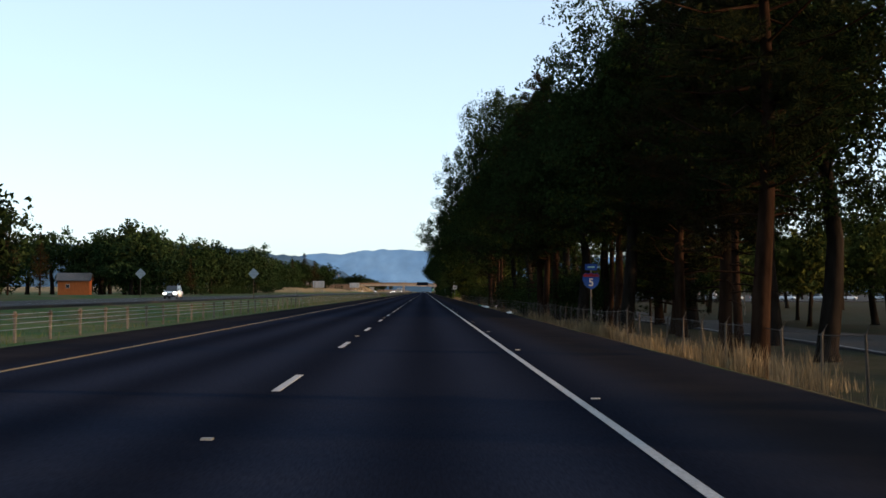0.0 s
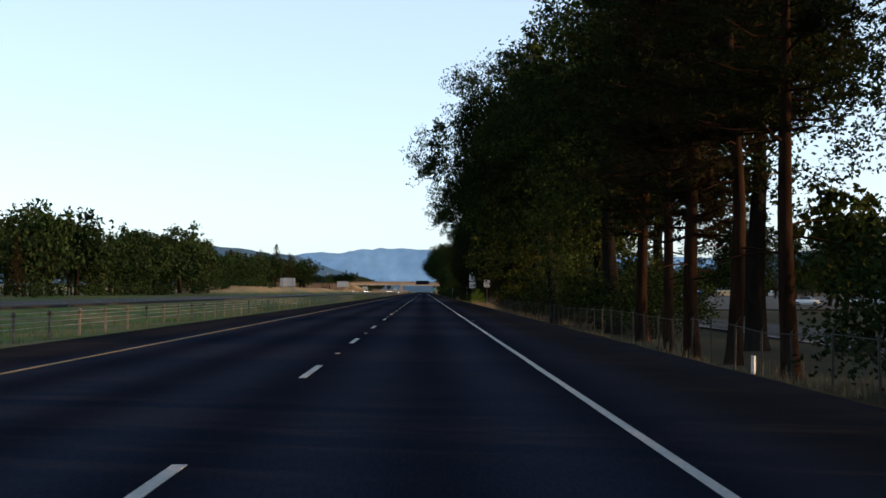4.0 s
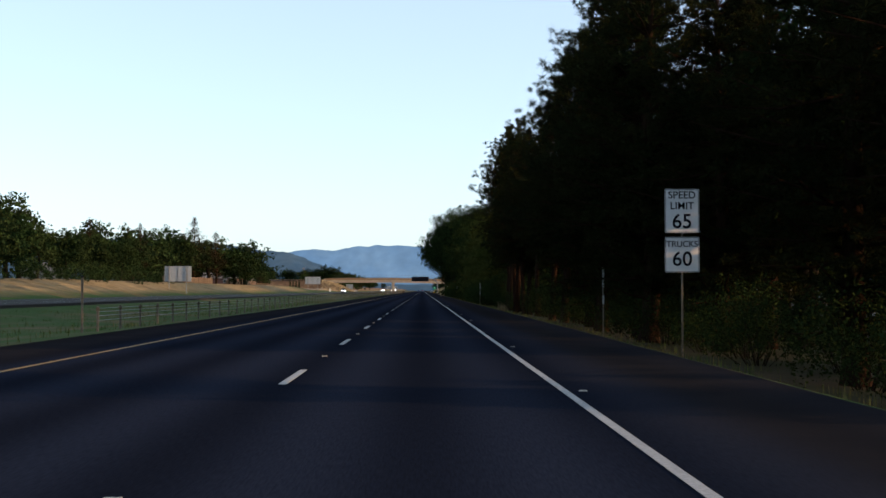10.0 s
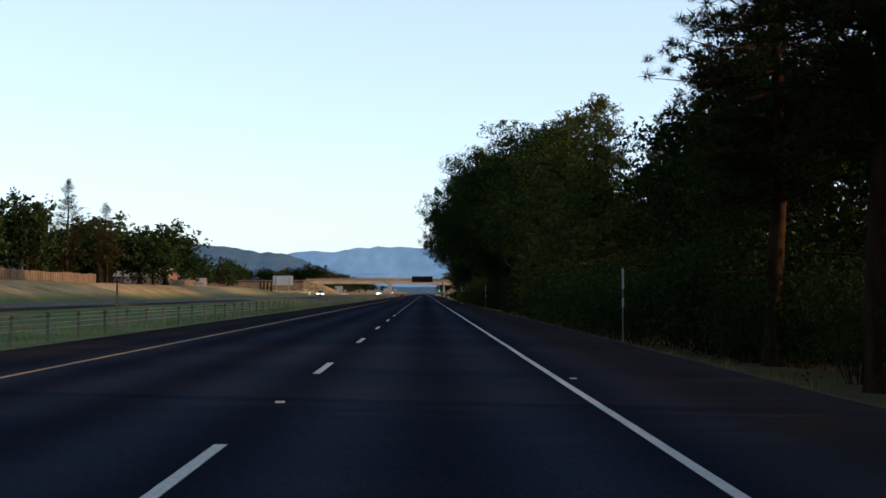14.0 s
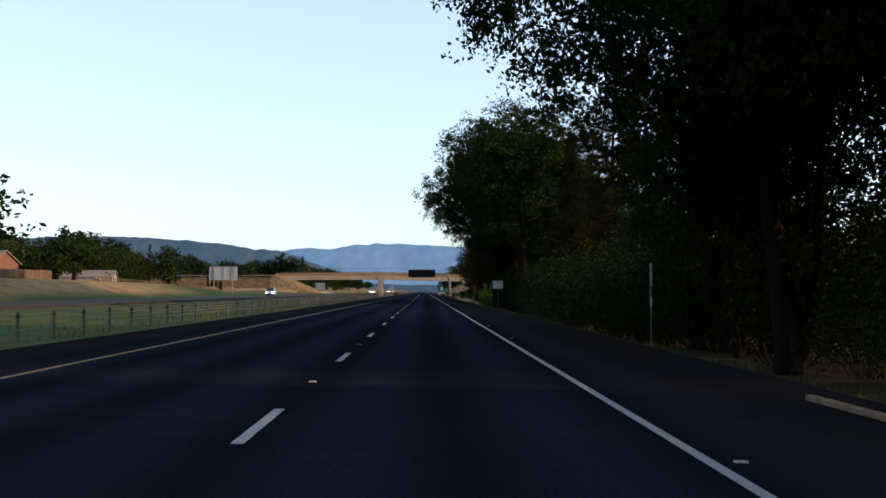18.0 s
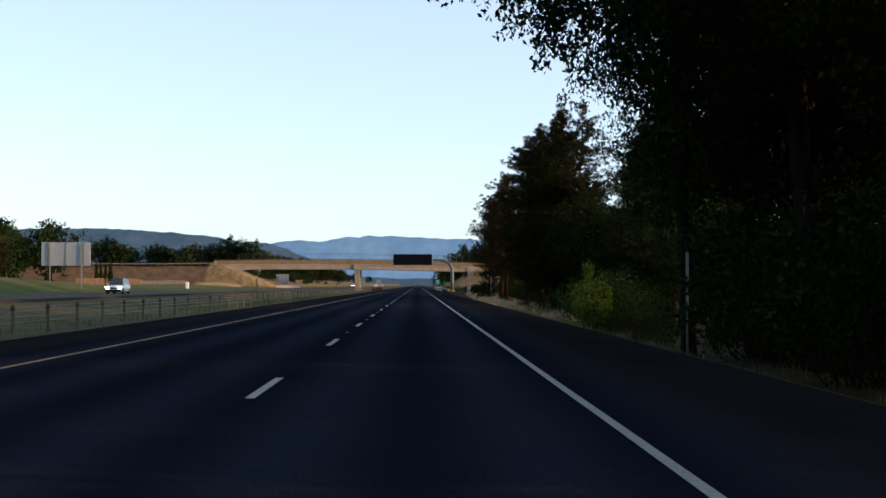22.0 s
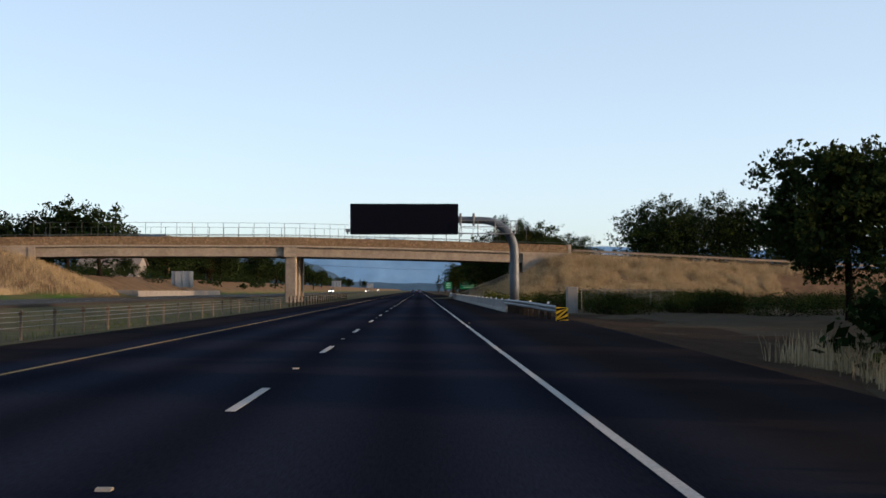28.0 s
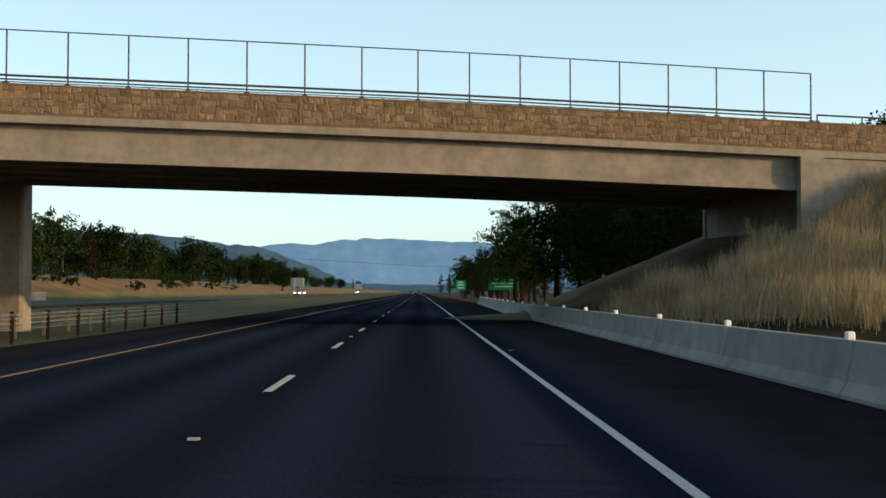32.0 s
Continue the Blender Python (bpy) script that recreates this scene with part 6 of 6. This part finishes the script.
def car(name, label, paint, suv=True, lights=True):
    """A car facing -y: lofted body, glasshouse with panes, wheels, lights."""
    g = thing(name, label, "car")
    h = 1.72 if suv else 1.45
    L, W = (4.6, 1.85) if suv else (4.5, 1.78)
    sec = [(-L / 2, 0.38, 0.72, 0.80), (-L / 2 + 0.15, 0.26, 0.86, 0.92), (-L / 2 + 1.15, 0.22, 0.98, 0.99), (0, 0.22, 1.02, 1.0), (L / 2 - 0.5, 0.24, 1.02, 0.98), (L / 2, 0.40, 0.96, 0.90)]
    bm = bmesh.new()
    rings = []
    for y, z0, z1, w in sec:
        hw = W / 2 * w
        rings.append([bm.verts.new(p) for p in ((-hw * 0.92, y, z0), (hw * 0.92, y, z0), (hw, y, z0 + 0.22), (hw * 0.97, y, z1 - 0.08), (hw * 0.86, y, z1), (-hw * 0.86, y, z1), (-hw * 0.97, y, z1 - 0.08), (-hw, y, z0 + 0.22))])
    for a, b in zip(rings, rings[1:]):
        for i in range(8):
            bm.faces.new((a[i], a[(i + 1) % 8], b[(i + 1) % 8], b[i]))
    bm.faces.new(rings[0][::-1])
    bm.faces.new(rings[-1])
    part("body", bm, paint, g, "", True)
    rear = L / 2 - 0.25 if suv else L / 2 - 1.0
    cab = [(-L / 2 + 1.05, 1.0, 0.86), (-L / 2 + 1.75, h, 0.70), (rear - 0.35, h, 0.70), (rear, 1.0, 0.84)]
    bm = bmesh.new()
    rr = [[bm.verts.new((sx * W / 2 * w, y, z)) for sx in (-1, 1)] for y, z, w in cab]
    bm.faces.new((rr[1][0], rr[1][1], rr[2][1], rr[2][0]))
    roof = part("roof", bm, paint, g)
    bm = bmesh.new()
    tube(bm, [(-W * 0.32, -L / 2 + 1.8, h), (-W * 0.32, rear - 0.4, h + 0.03)], 0.03, 5)
    tube(bm, [(W * 0.32, -L / 2 + 1.8, h), (W * 0.32, rear - 0.4, h + 0.03)], 0.03, 5)
    part("roof_rails", bm, M_BLACK, roof)
    for nm in ("windscreen", "rear_window"):
        a, b = (cab[0], cab[1]) if nm == "windscreen" else (cab[2], cab[3])
        bm = bmesh.new()
        bm.faces.new([bm.verts.new((s * W / 2 * c[2], c[0], c[1])) for s, c in ((-1, a), (1, a), (1, b), (-1, b))])
        part(nm, bm, M_GLASS, g)
    for s in (-1, 1):
        bm = bmesh.new()
        bm.faces.new([bm.verts.new((s * W / 2 * c[2], c[0], c[1])) for c in cab])
        part("side_window", bm, M_GLASS, g)
        part("headlight", boxes((s * W * 0.36 - 0.17, s * W * 0.36 + 0.17, -L / 2 - 0.03, -L / 2 + 0.12, 0.60, 0.78), bevel=0.03), M_LAMP if lights else M_GLASS, g, "lit headlight" if lights else "")
        part("tail_light", boxes((s * W * 0.40 - 0.1, s * W * 0.40 + 0.1, L / 2 - 0.1, L / 2 + 0.02, 0.72, 0.98), bevel=0.02), M_TAIL, g)
        bm = boxes((s * W * 0.53 - 0.09, s * W * 0.53 + 0.09, -0.85, -0.72, 1.0, 1.14), bevel=0.02)
        part("mirror", bm, paint, g)
        for y in (-L / 2 + 0.85, L / 2 - 0.85):
            wheel(g, s * (W / 2 - 0.12), y, 0.34, 0.22)
    part("grille", boxes((-W * 0.22, W * 0.22, -L / 2 - 0.02, -L / 2 + 0.05, 0.55, 0.74), bevel=0.01), M_BLACK, g)
    part("number_plate", boxes((-0.16, 0.16, -L / 2 - 0.03, -L / 2 + 0.05, 0.42, 0.51)), M_SIGNWHITE, g)
    part("bumper", boxes((-W * 0.43, W * 0.43, -L / 2 - 0.05, -L / 2 + 0.2, 0.26, 0.48), bevel=0.04), M_BLACK, g)
    return g


ROAD_OP = 0.28
c1 = car("oncoming_car", "white utility car with lit headlights on the opposite carriageway", M_CARWHITE)
c1.matrix_world = pose(-35.2, 168, ROAD_OP)
copy_thing(c1, pose(-35.2, 862, ROAD_OP))
c2 = car("oncoming_car", "silver saloon car with lit headlights on the opposite carriageway", M_CARSILVER, False)
c2.matrix_world = pose(-35.2, 1395, ROAD_OP)
copy_thing(c2, pose(-39.0, 1450, ROAD_OP)), copy_thing(c2, pose(-35.2, 1720, ROAD_OP)), copy_thing(c2, pose(-39, 2050, ROAD_OP))
c3 = car("car_ahead", "dark car far ahead in the same lane", M_CARBLUE, True, False)
c3.matrix_world = pose(-1.9, 1560, 0.0, 0, 0, 180)
copy_thing(c3, pose(-5.6, 1640, 0.0, 0, 0, 180))

# ---- parked vehicles beyond the frontage road
def motorhome(label, paint):
    g = thing("motorhome", label, "vehicle", group="parked vehicles")
    part("body", boxes((-1.2, 1.2, -3.6, 3.6, 0.5, 3.0), bevel=0.12), paint, g)
    part("cab", boxes((-1.0, 1.0, -5.0, -3.5, 0.5, 1.9), bevel=0.2), paint, g)
    part("overcab", boxes((-1.15, 1.15, -4.5, -3.5, 1.95, 2.95), bevel=0.12), paint, g)
    part("windscreen", boxes((-0.9, 0.9, -4.62, -4.4, 1.3, 1.88), bevel=0.03), M_GLASS, g)
    for y in (-2.4, 0.2, 2.3):
        part("side_window", boxes((-1.22, -1.19, y - 0.5, y + 0.5, 1.6, 2.3)), M_GLASS, g)
    part("stripe", boxes((-1.215, -1.19, -3.5, 3.5, 1.1, 1.3)), M_CARTAN, g)
    for s in (-1, 1):
        for y in (-4.2, 2.2):
            wheel(g, s * 1.05, y, 0.38, 0.25)
    return g


mh = motorhome("white motorhome parked in a row beyond the frontage road", M_CARWHITE)
mh.matrix_world = pose(98, 712, ground_z(98, 712) + 0.02, 0, 0, 40)
random.seed(12)
for x, y in ((103, 716), (122, 718), (151, 716), (163, 720)):
    copy_thing(mh, pose(x, y, ground_z(x, y) + 0.02, 0, 0, random.uniform(15, 55)))
mt = motorhome("tan motorhome parked in a row beyond the frontage road", M_CARTAN)
mt.matrix_world = pose(138, 714, ground_z(138, 714) + 0.02, 0, 0, 80)
copy_thing(mt, pose(110, 719, ground_z(110, 719) + 0.02, 0, 0, 95))
lot_z = ground_z(60, 420) + 0.225
pk = car("parked_car", "white car parked beyond the frontage road", M_CARWHITE, False, False)
pk.matrix_world = pose(70, 340, lot_z, 0, 0, 70)
pk2 = car("parked_car", "silver car parked beyond the frontage road", M_CARSILVER, True, False)
pk2.matrix_world = pose(76, 343, lot_z, 0, 0, 60)
for src, x, y, a in ((pk, 83, 341, 62), (pk2, 90, 344, 75), (pk, 97, 340, 60), (pk2, 106, 343, 66), (pk, 114, 341, 72), (pk2, 124, 344, 58), (pk, 63, 344, 65)):
    copy_thing(src, pose(x, y, lot_z, 0, 0, a))


# frontage road, in the lee of the tree row
def frontage():
    verts, faces = [], []
    ys = rng(-40, 560, 10)
    for y in ys:
        xo = 17.0 + 4.0 * smooth01((y - 180) / 200)
        z = ground_z(xo + 3, y) + 0.08
        verts += [(xo, y, z - 0.3), (xo, y, z), (xo + 7.0, y, z), (xo + 7.0, y, z - 0.3)]
    faces = [(4 * k + i, 4 * k + i + 1, 4 * k + 5 + i, 4 * k + 4 + i) for k in range(len(ys) - 1) for i in range(3)]
    ob = tagged(new("frontage_road", mesh_of("frontage_road", verts, faces, M_OPROAD)), "narrow asphalt frontage road behind the fence", "road", kind="structure")
    v2, f2 = [], []
    for k, y in enumerate(ys):
        xo = 17.25 + 4.0 * smooth01((y - 180) / 200)
        z = ground_z(xo + 2.75, y) + 0.087
        v2 += [(xo, y, z), (xo + 0.12, y, z)]
    f2 = [(2 * k, 2 * k + 1, 2 * k + 3, 2 * k + 2) for k in range(len(ys) - 1)]
    e = new("edge_line", mesh_of("edge_line", v2, f2, M_WHITE))
    e.parent = ob


frontage()
lot = [(31, 300), (240, 300), (260, 730), (40, 730)]
lz = ground_z(60, 420)
bm = bmesh.new()
prism(bm, lot, "z", lz - 0.9, lz + 0.22)
tagged(new("parking_lot", done(bm, "parking_lot", M_OPROAD)), "asphalt parking lot beyond the frontage road", "parking lot", kind="structure")
random.seed(44)
for x, y, h in ((16.2, 186, 6.9), (24, 168, 6.5), (33, 186, 7), (30, 200, 6), (46, 212, 7.5), (27, 150, 6), (26, 118, 7), (31, 110, 7), (22, 132, 6.5), (36, 230, 6), (107, 712, 6), (130, 711, 6), (146, 713, 7), (176, 716, 8), (93, 718, 7), (86, 716, 8), (28, 80, 7), (34, 70, 7), (38, 60, 8), (26.5, 92, 7), (27.5, 104, 6.5), (26.5, 66, 7), (30, 98, 7), (31, 84, 7.5), (29, 124, 7), (28, 56, 7)):
    plant("maple", x, y, h, group="street trees beyond the frontage road")
for y in rng(40, 560, 14):
    plant(random.choice(("oakA", "oakB", "farpine")), random.uniform(110, 170), y + random.uniform(-5, 5) + 60, random.uniform(8, 13), group="trees in the distance")
for k in range(52):
    plant(random.choice(("oakA", "oakB", "farpine", "oakB")), 58 + 3.6 * k, random.uniform(742, 800), random.uniform(9, 15), group="trees in the distance")
bar_sign(124, 708, 4.0, 1.6, 2.4, ((1.2, 0.1, 0.5),), "blue sign with a white mark at the parking lot", M_SIGNBLUE, M_SIGNWHITE, M_GALV, 2)
for x, y in ((72, 560), (92, 600), (30, 205), (34, 140)):
    g = place(thing("parking_lamp", "slim dark parking lot lamp", "street lamp"), x, y)
    bm = bmesh.new()
    tube(bm, [(0, 0, -0.3), (0, 0, 6.4)], [0.09, 0.06], 8)
    part("pole", bm, M_STEEL_D, g)
    part("lamp_head", boxes((-0.9, 0.1, -0.15, 0.15, 6.35, 6.5), bevel=0.04), M_GALV, g)


# ---------------------------------------------------------------- buildings beyond the opposite carriageway
def gable_house(name, label, x, y, z, w, d, wall, roofh, wmat, turn=0.0, windows=(), category="house", ridge_x=True, white_trim=False):
    g = thing(name, label, category, pose(x, y, z, 0, 0, turn))
    part("wall", boxes((-w / 2, w / 2, -d / 2, d / 2, -0.6, wall)), wmat, g)
    o = 0.45
    for s in (-1, 1):
        bm = bmesh.new()
        if ridge_x:
            q = [(-w / 2 - o, s * (d / 2 + o), wall - 0.12), (w / 2 + o, s * (d / 2 + o), wall - 0.12), (w / 2 + o, 0, wall + roofh), (-w / 2 - o, 0, wall + roofh)]
        else:
            q = [(s * (w / 2 + o), -d / 2 - o, wall - 0.12), (s * (w / 2 + o), d / 2 + o, wall - 0.12), (0, d / 2 + o, wall + roofh), (0, -d / 2 - o, wall + roofh)]
        lo = [bm.verts.new(p) for p in q]
        hi = [bm.verts.new((p[0], p[1], p[2] + 0.14)) for p in q]
        bm.faces.new(lo), bm.faces.new(hi)
        for i in range(4):
            bm.faces.new((lo[i], lo[(i + 1) % 4], hi[(i + 1) % 4], hi[i]))
        part("roof", bm, M_ROOF, g)
    for s in (-1, 1):
        bm = bmesh.new()
        if ridge_x:
            prism(bm, [(-d / 2, wall), (d / 2, wall), (0, wall + roofh)], "x", s * w / 2 - 0.1, s * w / 2)
        else:
            prism(bm, [(-w / 2, wall), (w / 2, wall), (0, wall + roofh)], "y", s * d / 2 - 0.1, s * d / 2)
        part("gable", bm, wmat, g)
    for wx, wz, ww, wh in windows:
        win = part("window", boxes((wx - ww / 2 - 0.06, wx + ww / 2 + 0.06, -d / 2 - 0.05, -d / 2 + 0.02, wz - 0.06, wz + wh + 0.06)), M_SIGNWHITE, g)
        part("pane", boxes((wx - ww / 2, wx + ww / 2, -d / 2 - 0.06, -d / 2 - 0.045, wz, wz + wh)), M_GLASS, win)
    return g


gable_house("shed", "orange-red wooden shed with a dark roof under oaks", -77, 272, 1.0, 6.5, 4.5, 2.6, 1.5, M_SHEDRED, 8, ((-1.2, 1.0, 0.7, 0.7),), "shed", True)
gable_house("house", "brown house with a grey roof on the bank", -75, 790, 3.0, 14, 9, 2.6, 2.0, M_WALLB, -10, ((-3, 1.0, 1.4, 1.1), (2.5, 1.0, 1.4, 1.1)))
gable_house("house", "low tan house behind the bank", -86, 905, ground_z(-86, 905) + 0.1, 13, 8, 2.5, 1.6, M_WALLW, 5, ((-3, 1.0, 1.4, 1.1), (3, 1.0, 1.4, 1.1)))
gable_house("house", "white house with a dark roof seen under the overpass", -66, 1182, ground_z(-66, 1182) - 0.2, 12, 8, 2.9, 2.2, M_WALLW, 0, ((-3.2, 1.0, 1.5, 1.2), (0.2, 1.0, 1.5, 1.2), (4, 0.9, 1.2, 1.3)))
gable_house("house", "pale house among trees beyond the bank", -95, 640, 3.0, 12, 8, 3.0, 2.0, M_WALLW, 15, ((-3, 1.0, 1.4, 1.1),))


def board_fence(x0, y0, x1, y1, h, label, material=None, gap=0.0):
    g = thing("wooden_fence", label, "fence")
    n = int(math.hypot(x1 - x0, y1 - y0) / (1.2 + gap))
    a = math.degrees(math.atan2(y1 - y0, x1 - x0))
    me = done(boxes((0, 1.18, -0.02, 0.02, 0.05, h), (0, 0.09, -0.06, 0.06, -0.3, h + 0.06)), "panel", material or M_WOOD)
    for k in range(n):
        t = k / n
        x, y = x0 + (x1 - x0) * t, y0 + (y1 - y0) * t
        o = part("panel", me, material or M_WOOD, g)
        o.matrix_local = pose(x, y, ground_z(x, y) - 0.05, 0, 0, a)
    return g


board_fence(-64, 630, -62, 690, 1.7, "weathered wooden board fence along the top of the bank")
board_fence(-66, 740, -64, 800, 1.6, "brown wooden board fence on the bank")
board_fence(-68, 965, -66, 1015, 1.5, "tan board fence below the overpass approach")


def rail_fence(x0, y0, x1, y1, label, material):
    g = thing("rail_fence", label, "fence")
    L = math.hypot(x1 - x0, y1 - y0)
    n = int(L / 2.4)
    a = math.degrees(math.atan2(y1 - y0, x1 - x0))
    pm = done(boxes((-0.06, 0.06, -0.06, 0.06, -0.3, 1.15), bevel=0.01), "post", material)
    rm = done(boxes((0, 2.4, -0.02, 0.02, 0.0, 0.12)), "rail", material)
    for k in range(n):
        t = k / n
        x, y = x0 + (x1 - x0) * t, y0 + (y1 - y0) * t
        o = part("post", pm, material, g)
        o.location = (x, y, ground_z(x, y))
        for z in (0.35, 0.65, 0.95):
            r = part("rail", rm, material, g)
            r.matrix_local = pose(x, y, ground_z(x, y) + z, 0, 0, a)
    return g


rail_fence(-70, 850, -66, 905, "brown wooden rail fence along the bank", M_WOOD)
rail_fence(-68, 1012, -56, 1018, "pale rail fence at the foot of the approach", M_WALLW)
g = place(thing("marker_box", "small white utility box on the grass bank", "utility box"), -50, 985)
part("box", boxes((-0.3, 0.3, -0.3, 0.3, -0.1, 1.3), bevel=0.03), M_SIGNWHITE, g)
part("door", boxes((-0.24, 0.24, -0.315, -0.302, 0.1, 1.1), bevel=0.005), M_SIGNWHITE, g)
for k, (x, y) in enumerate(((-66, 985), (-68, 989), (-70, 993), (-72, 997))):
    plant("cypress", x, y, 4.6, group="columnar cypresses by the approach")
# wall at the foot of the far slope beyond the bridge
tagged(new("retaining_wall", done(boxes((-52, -46.5, 1118, 1118.35, -0.3, 1.3), (-46.85, -46.5, 1118.35, 1200, -0.3, 1.2), bevel=0.03), "retaining_wall", M_BARRIER)), "low pale concrete wall beside the opposite carriageway", "wall", kind="structure")


# ---------------------------------------------------------------- grasses
def grass(name, label, spots, material, h, spread, blades, seed, lean=0.35):
    """Clumps of thin bent blades at the given plan positions, in one mesh."""
    rnd = np.random.RandomState(seed)
    verts, faces = [], []
    for x, y, k in spots:
        for b in range(blades):
            bx, by = x + rnd.normal() * spread, y + rnd.normal() * spread
            z = ground_z(bx, by) - 0.02
            a = rnd.uniform(0, 6.28)
            hh = h * k * rnd.uniform(0.5, 1.25)
            dx, dy = math.cos(a) * lean * hh * rnd.rand(), math.sin(a) * lean * hh * rnd.rand()
            w = 0.006 + 0.008 * rnd.rand()
            px, py = -math.sin(a) * w, math.cos(a) * w
            o = len(verts)
            verts += [(bx - px, by - py, z), (bx + px, by + py, z), (bx + dx * 0.45 + px * 0.7, by + dy * 0.45 + py * 0.7, z + hh * 0.6), (bx + dx * 0.45 - px * 0.7, by + dy * 0.45 - py * 0.7, z + hh * 0.6), (bx + dx, by + dy, z + hh)]
            faces += [(o, o + 1, o + 2, o + 3), (o + 3, o + 2, o + 4)]
    return tagged(new(name, mesh_of(name, verts, faces, material)), label, "grass", kind="stuff")


rnd = random.Random(61)
sp = [(rnd.uniform(6.3, 9.2), rnd.uniform(24, 330), rnd.uniform(0.5, 1.1)) for k in range(850)]
sp = [s for s in sp if noise.noise((s[0] * 0.3, s[1] * 0.12, 0)) > 0.1]
grass("dry_grass", "dull straw-dry grass along the chain-link fence", sp, M_STRAW, 0.5, 0.3, 30, 1)
sp = []
for cy in (30, 33.5, 36.5, 44, 49, 58, 63, 72, 90, 97, 298, 303, 312, 316, 334, 338, 344, 467):
    sp += [(7.0 + rnd.gauss(0, 0.35), cy + rnd.gauss(0, 0.7), rnd.uniform(0.7, 1.2)) for k in range(9)]
grass("dry_grass", "tall pale straw tussocks at the verge", sp, M_STRAW, 0.85, 0.16, 34, 8, 0.5)
sp = [(7.2 + abs(rnd.gauss(0, 1.9)), rnd.uniform(806, 948), rnd.uniform(0.6, 1.25)) for k in range(2000)]
grass("dry_grass", "pale dry grass verge below the pines", sp, M_DRYGRASS, 0.62, 0.3, 26, 2)
sp = [(rnd.uniform(5.0, 9), rnd.uniform(330, 815), rnd.uniform(0.4, 1.0)) for k in range(650)]
grass("dry_grass", "sparse dull grass under the trees", sp, M_GREENGRASS, 0.35, 0.25, 12, 3)
# the grassy embankment beside the overpass
sp = []
while len(sp) < 5200:
    x, y = 5 + 45 * rnd.random() ** 1.6, rnd.uniform(1060, 1100)
    s, d = bridge_sd(x, y)
    if d < -0.2 and ground_z(x, y) > 0.3:
        tuft = noise.noise((x * 0.5, y * 0.5, 0)) + 0.5 * noise.noise((x * 1.6, y * 1.6, 7))
        if tuft > -0.35:
            sp.append((x, y, 0.75 + 0.9 * tuft + rnd.uniform(-0.2, 0.25)))
for k in range(520):
    x, y = along(-7 - 40 * rnd.random() ** 1.3, rnd.uniform(-2.2, -0.3))
    sp.append((x, y, rnd.uniform(0.9, 1.5)))
grass("dry_grass", "tall straw-coloured grass on the embankment slope", sp, M_DRYGRASS, 0.8, 0.34, 22, 4, 0.75)
sp = []
while len(sp) < 2600:
    x, y = rnd.uniform(-62, -38), rnd.uniform(1062, 1097)
    s, d = bridge_sd(x, y)
    if d < 3 and ground_z(x, y) > 0.7:
        sp.append((x, y, rnd.uniform(0.6, 1.2)))
grass("dry_grass", "tall golden grass on the far embankment", sp, M_DRYGRASS, 0.8, 0.4, 12, 5)
sp = [(rnd.uniform(-27, -12.6), rnd.uniform(14, 1000), rnd.uniform(0.5, 1.2)) for k in range(3600)]
grass("median_grass", "green and straw median grass round the cable barrier", sp, M_GREENGRASS, 0.22, 0.45, 12, 6)
# shrubs at the foot of the embankment
random.seed(71)
for k in range(16):
    plant("bramble", random.uniform(17, 40), random.uniform(1036, 1056), random.uniform(0.9, 1.5), group="brambles below the embankment")
for k in range(18):
    plant("bramble", random.uniform(12, 30), random.uniform(1004, 1038), random.uniform(0.8, 1.4), group="brambles below the embankment")
for k in range(12):
    plant("bramble", random.uniform(11, 27), random.uniform(1040, 1058), random.uniform(0.9, 1.5), group="brambles below the embankment")
for k in range(26):
    plant("weeds", random.uniform(5.6, 11.5), random.uniform(1042, 1064), random.uniform(0.8, 1.5), group="weeds behind the barrier")
for x, y, top in ((43, 1166, 17.5), (47, 1163, 18.5), (52, 1168, 17), (57, 1164, 19), (63, 1167, 17.6), (70, 1165, 18.4), (77, 1168, 17)):
    plant("backtree", x, y, top - ground_z(x, y), 0.9, group="trees behind the overpass")
for x, y, h in ((14.3, 1160, 15.6), (18.2, 1161, 15.0)):
    plant("broadA", x, y, h, 0.42, group="trees behind the overpass")
for x, y, h in ((7.6, 835, 0.7), (9, 852, 0.6), (9.5, 880, 0.7), (10, 900, 0.7), (9, 930, 1.5), (9.5, 945, 1.6), (8.5, 912, 1.0)):
    plant("shrubO", x, y, h, group="low shrubs on the verge")
for x, y, h in ((15, 928, 5.5), (17, 936, 6), (14.5, 944, 4.5), (18, 950, 5.5), (14, 934, 4)):
    plant("backtree", x, y, h, group="small trees behind the pines")

# the first of each kind has been copied to its places and goes
for ob in PROTO.values():
    for o in list(ob.children_recursive) + [ob]:
        bpy.data.objects.remove(o)
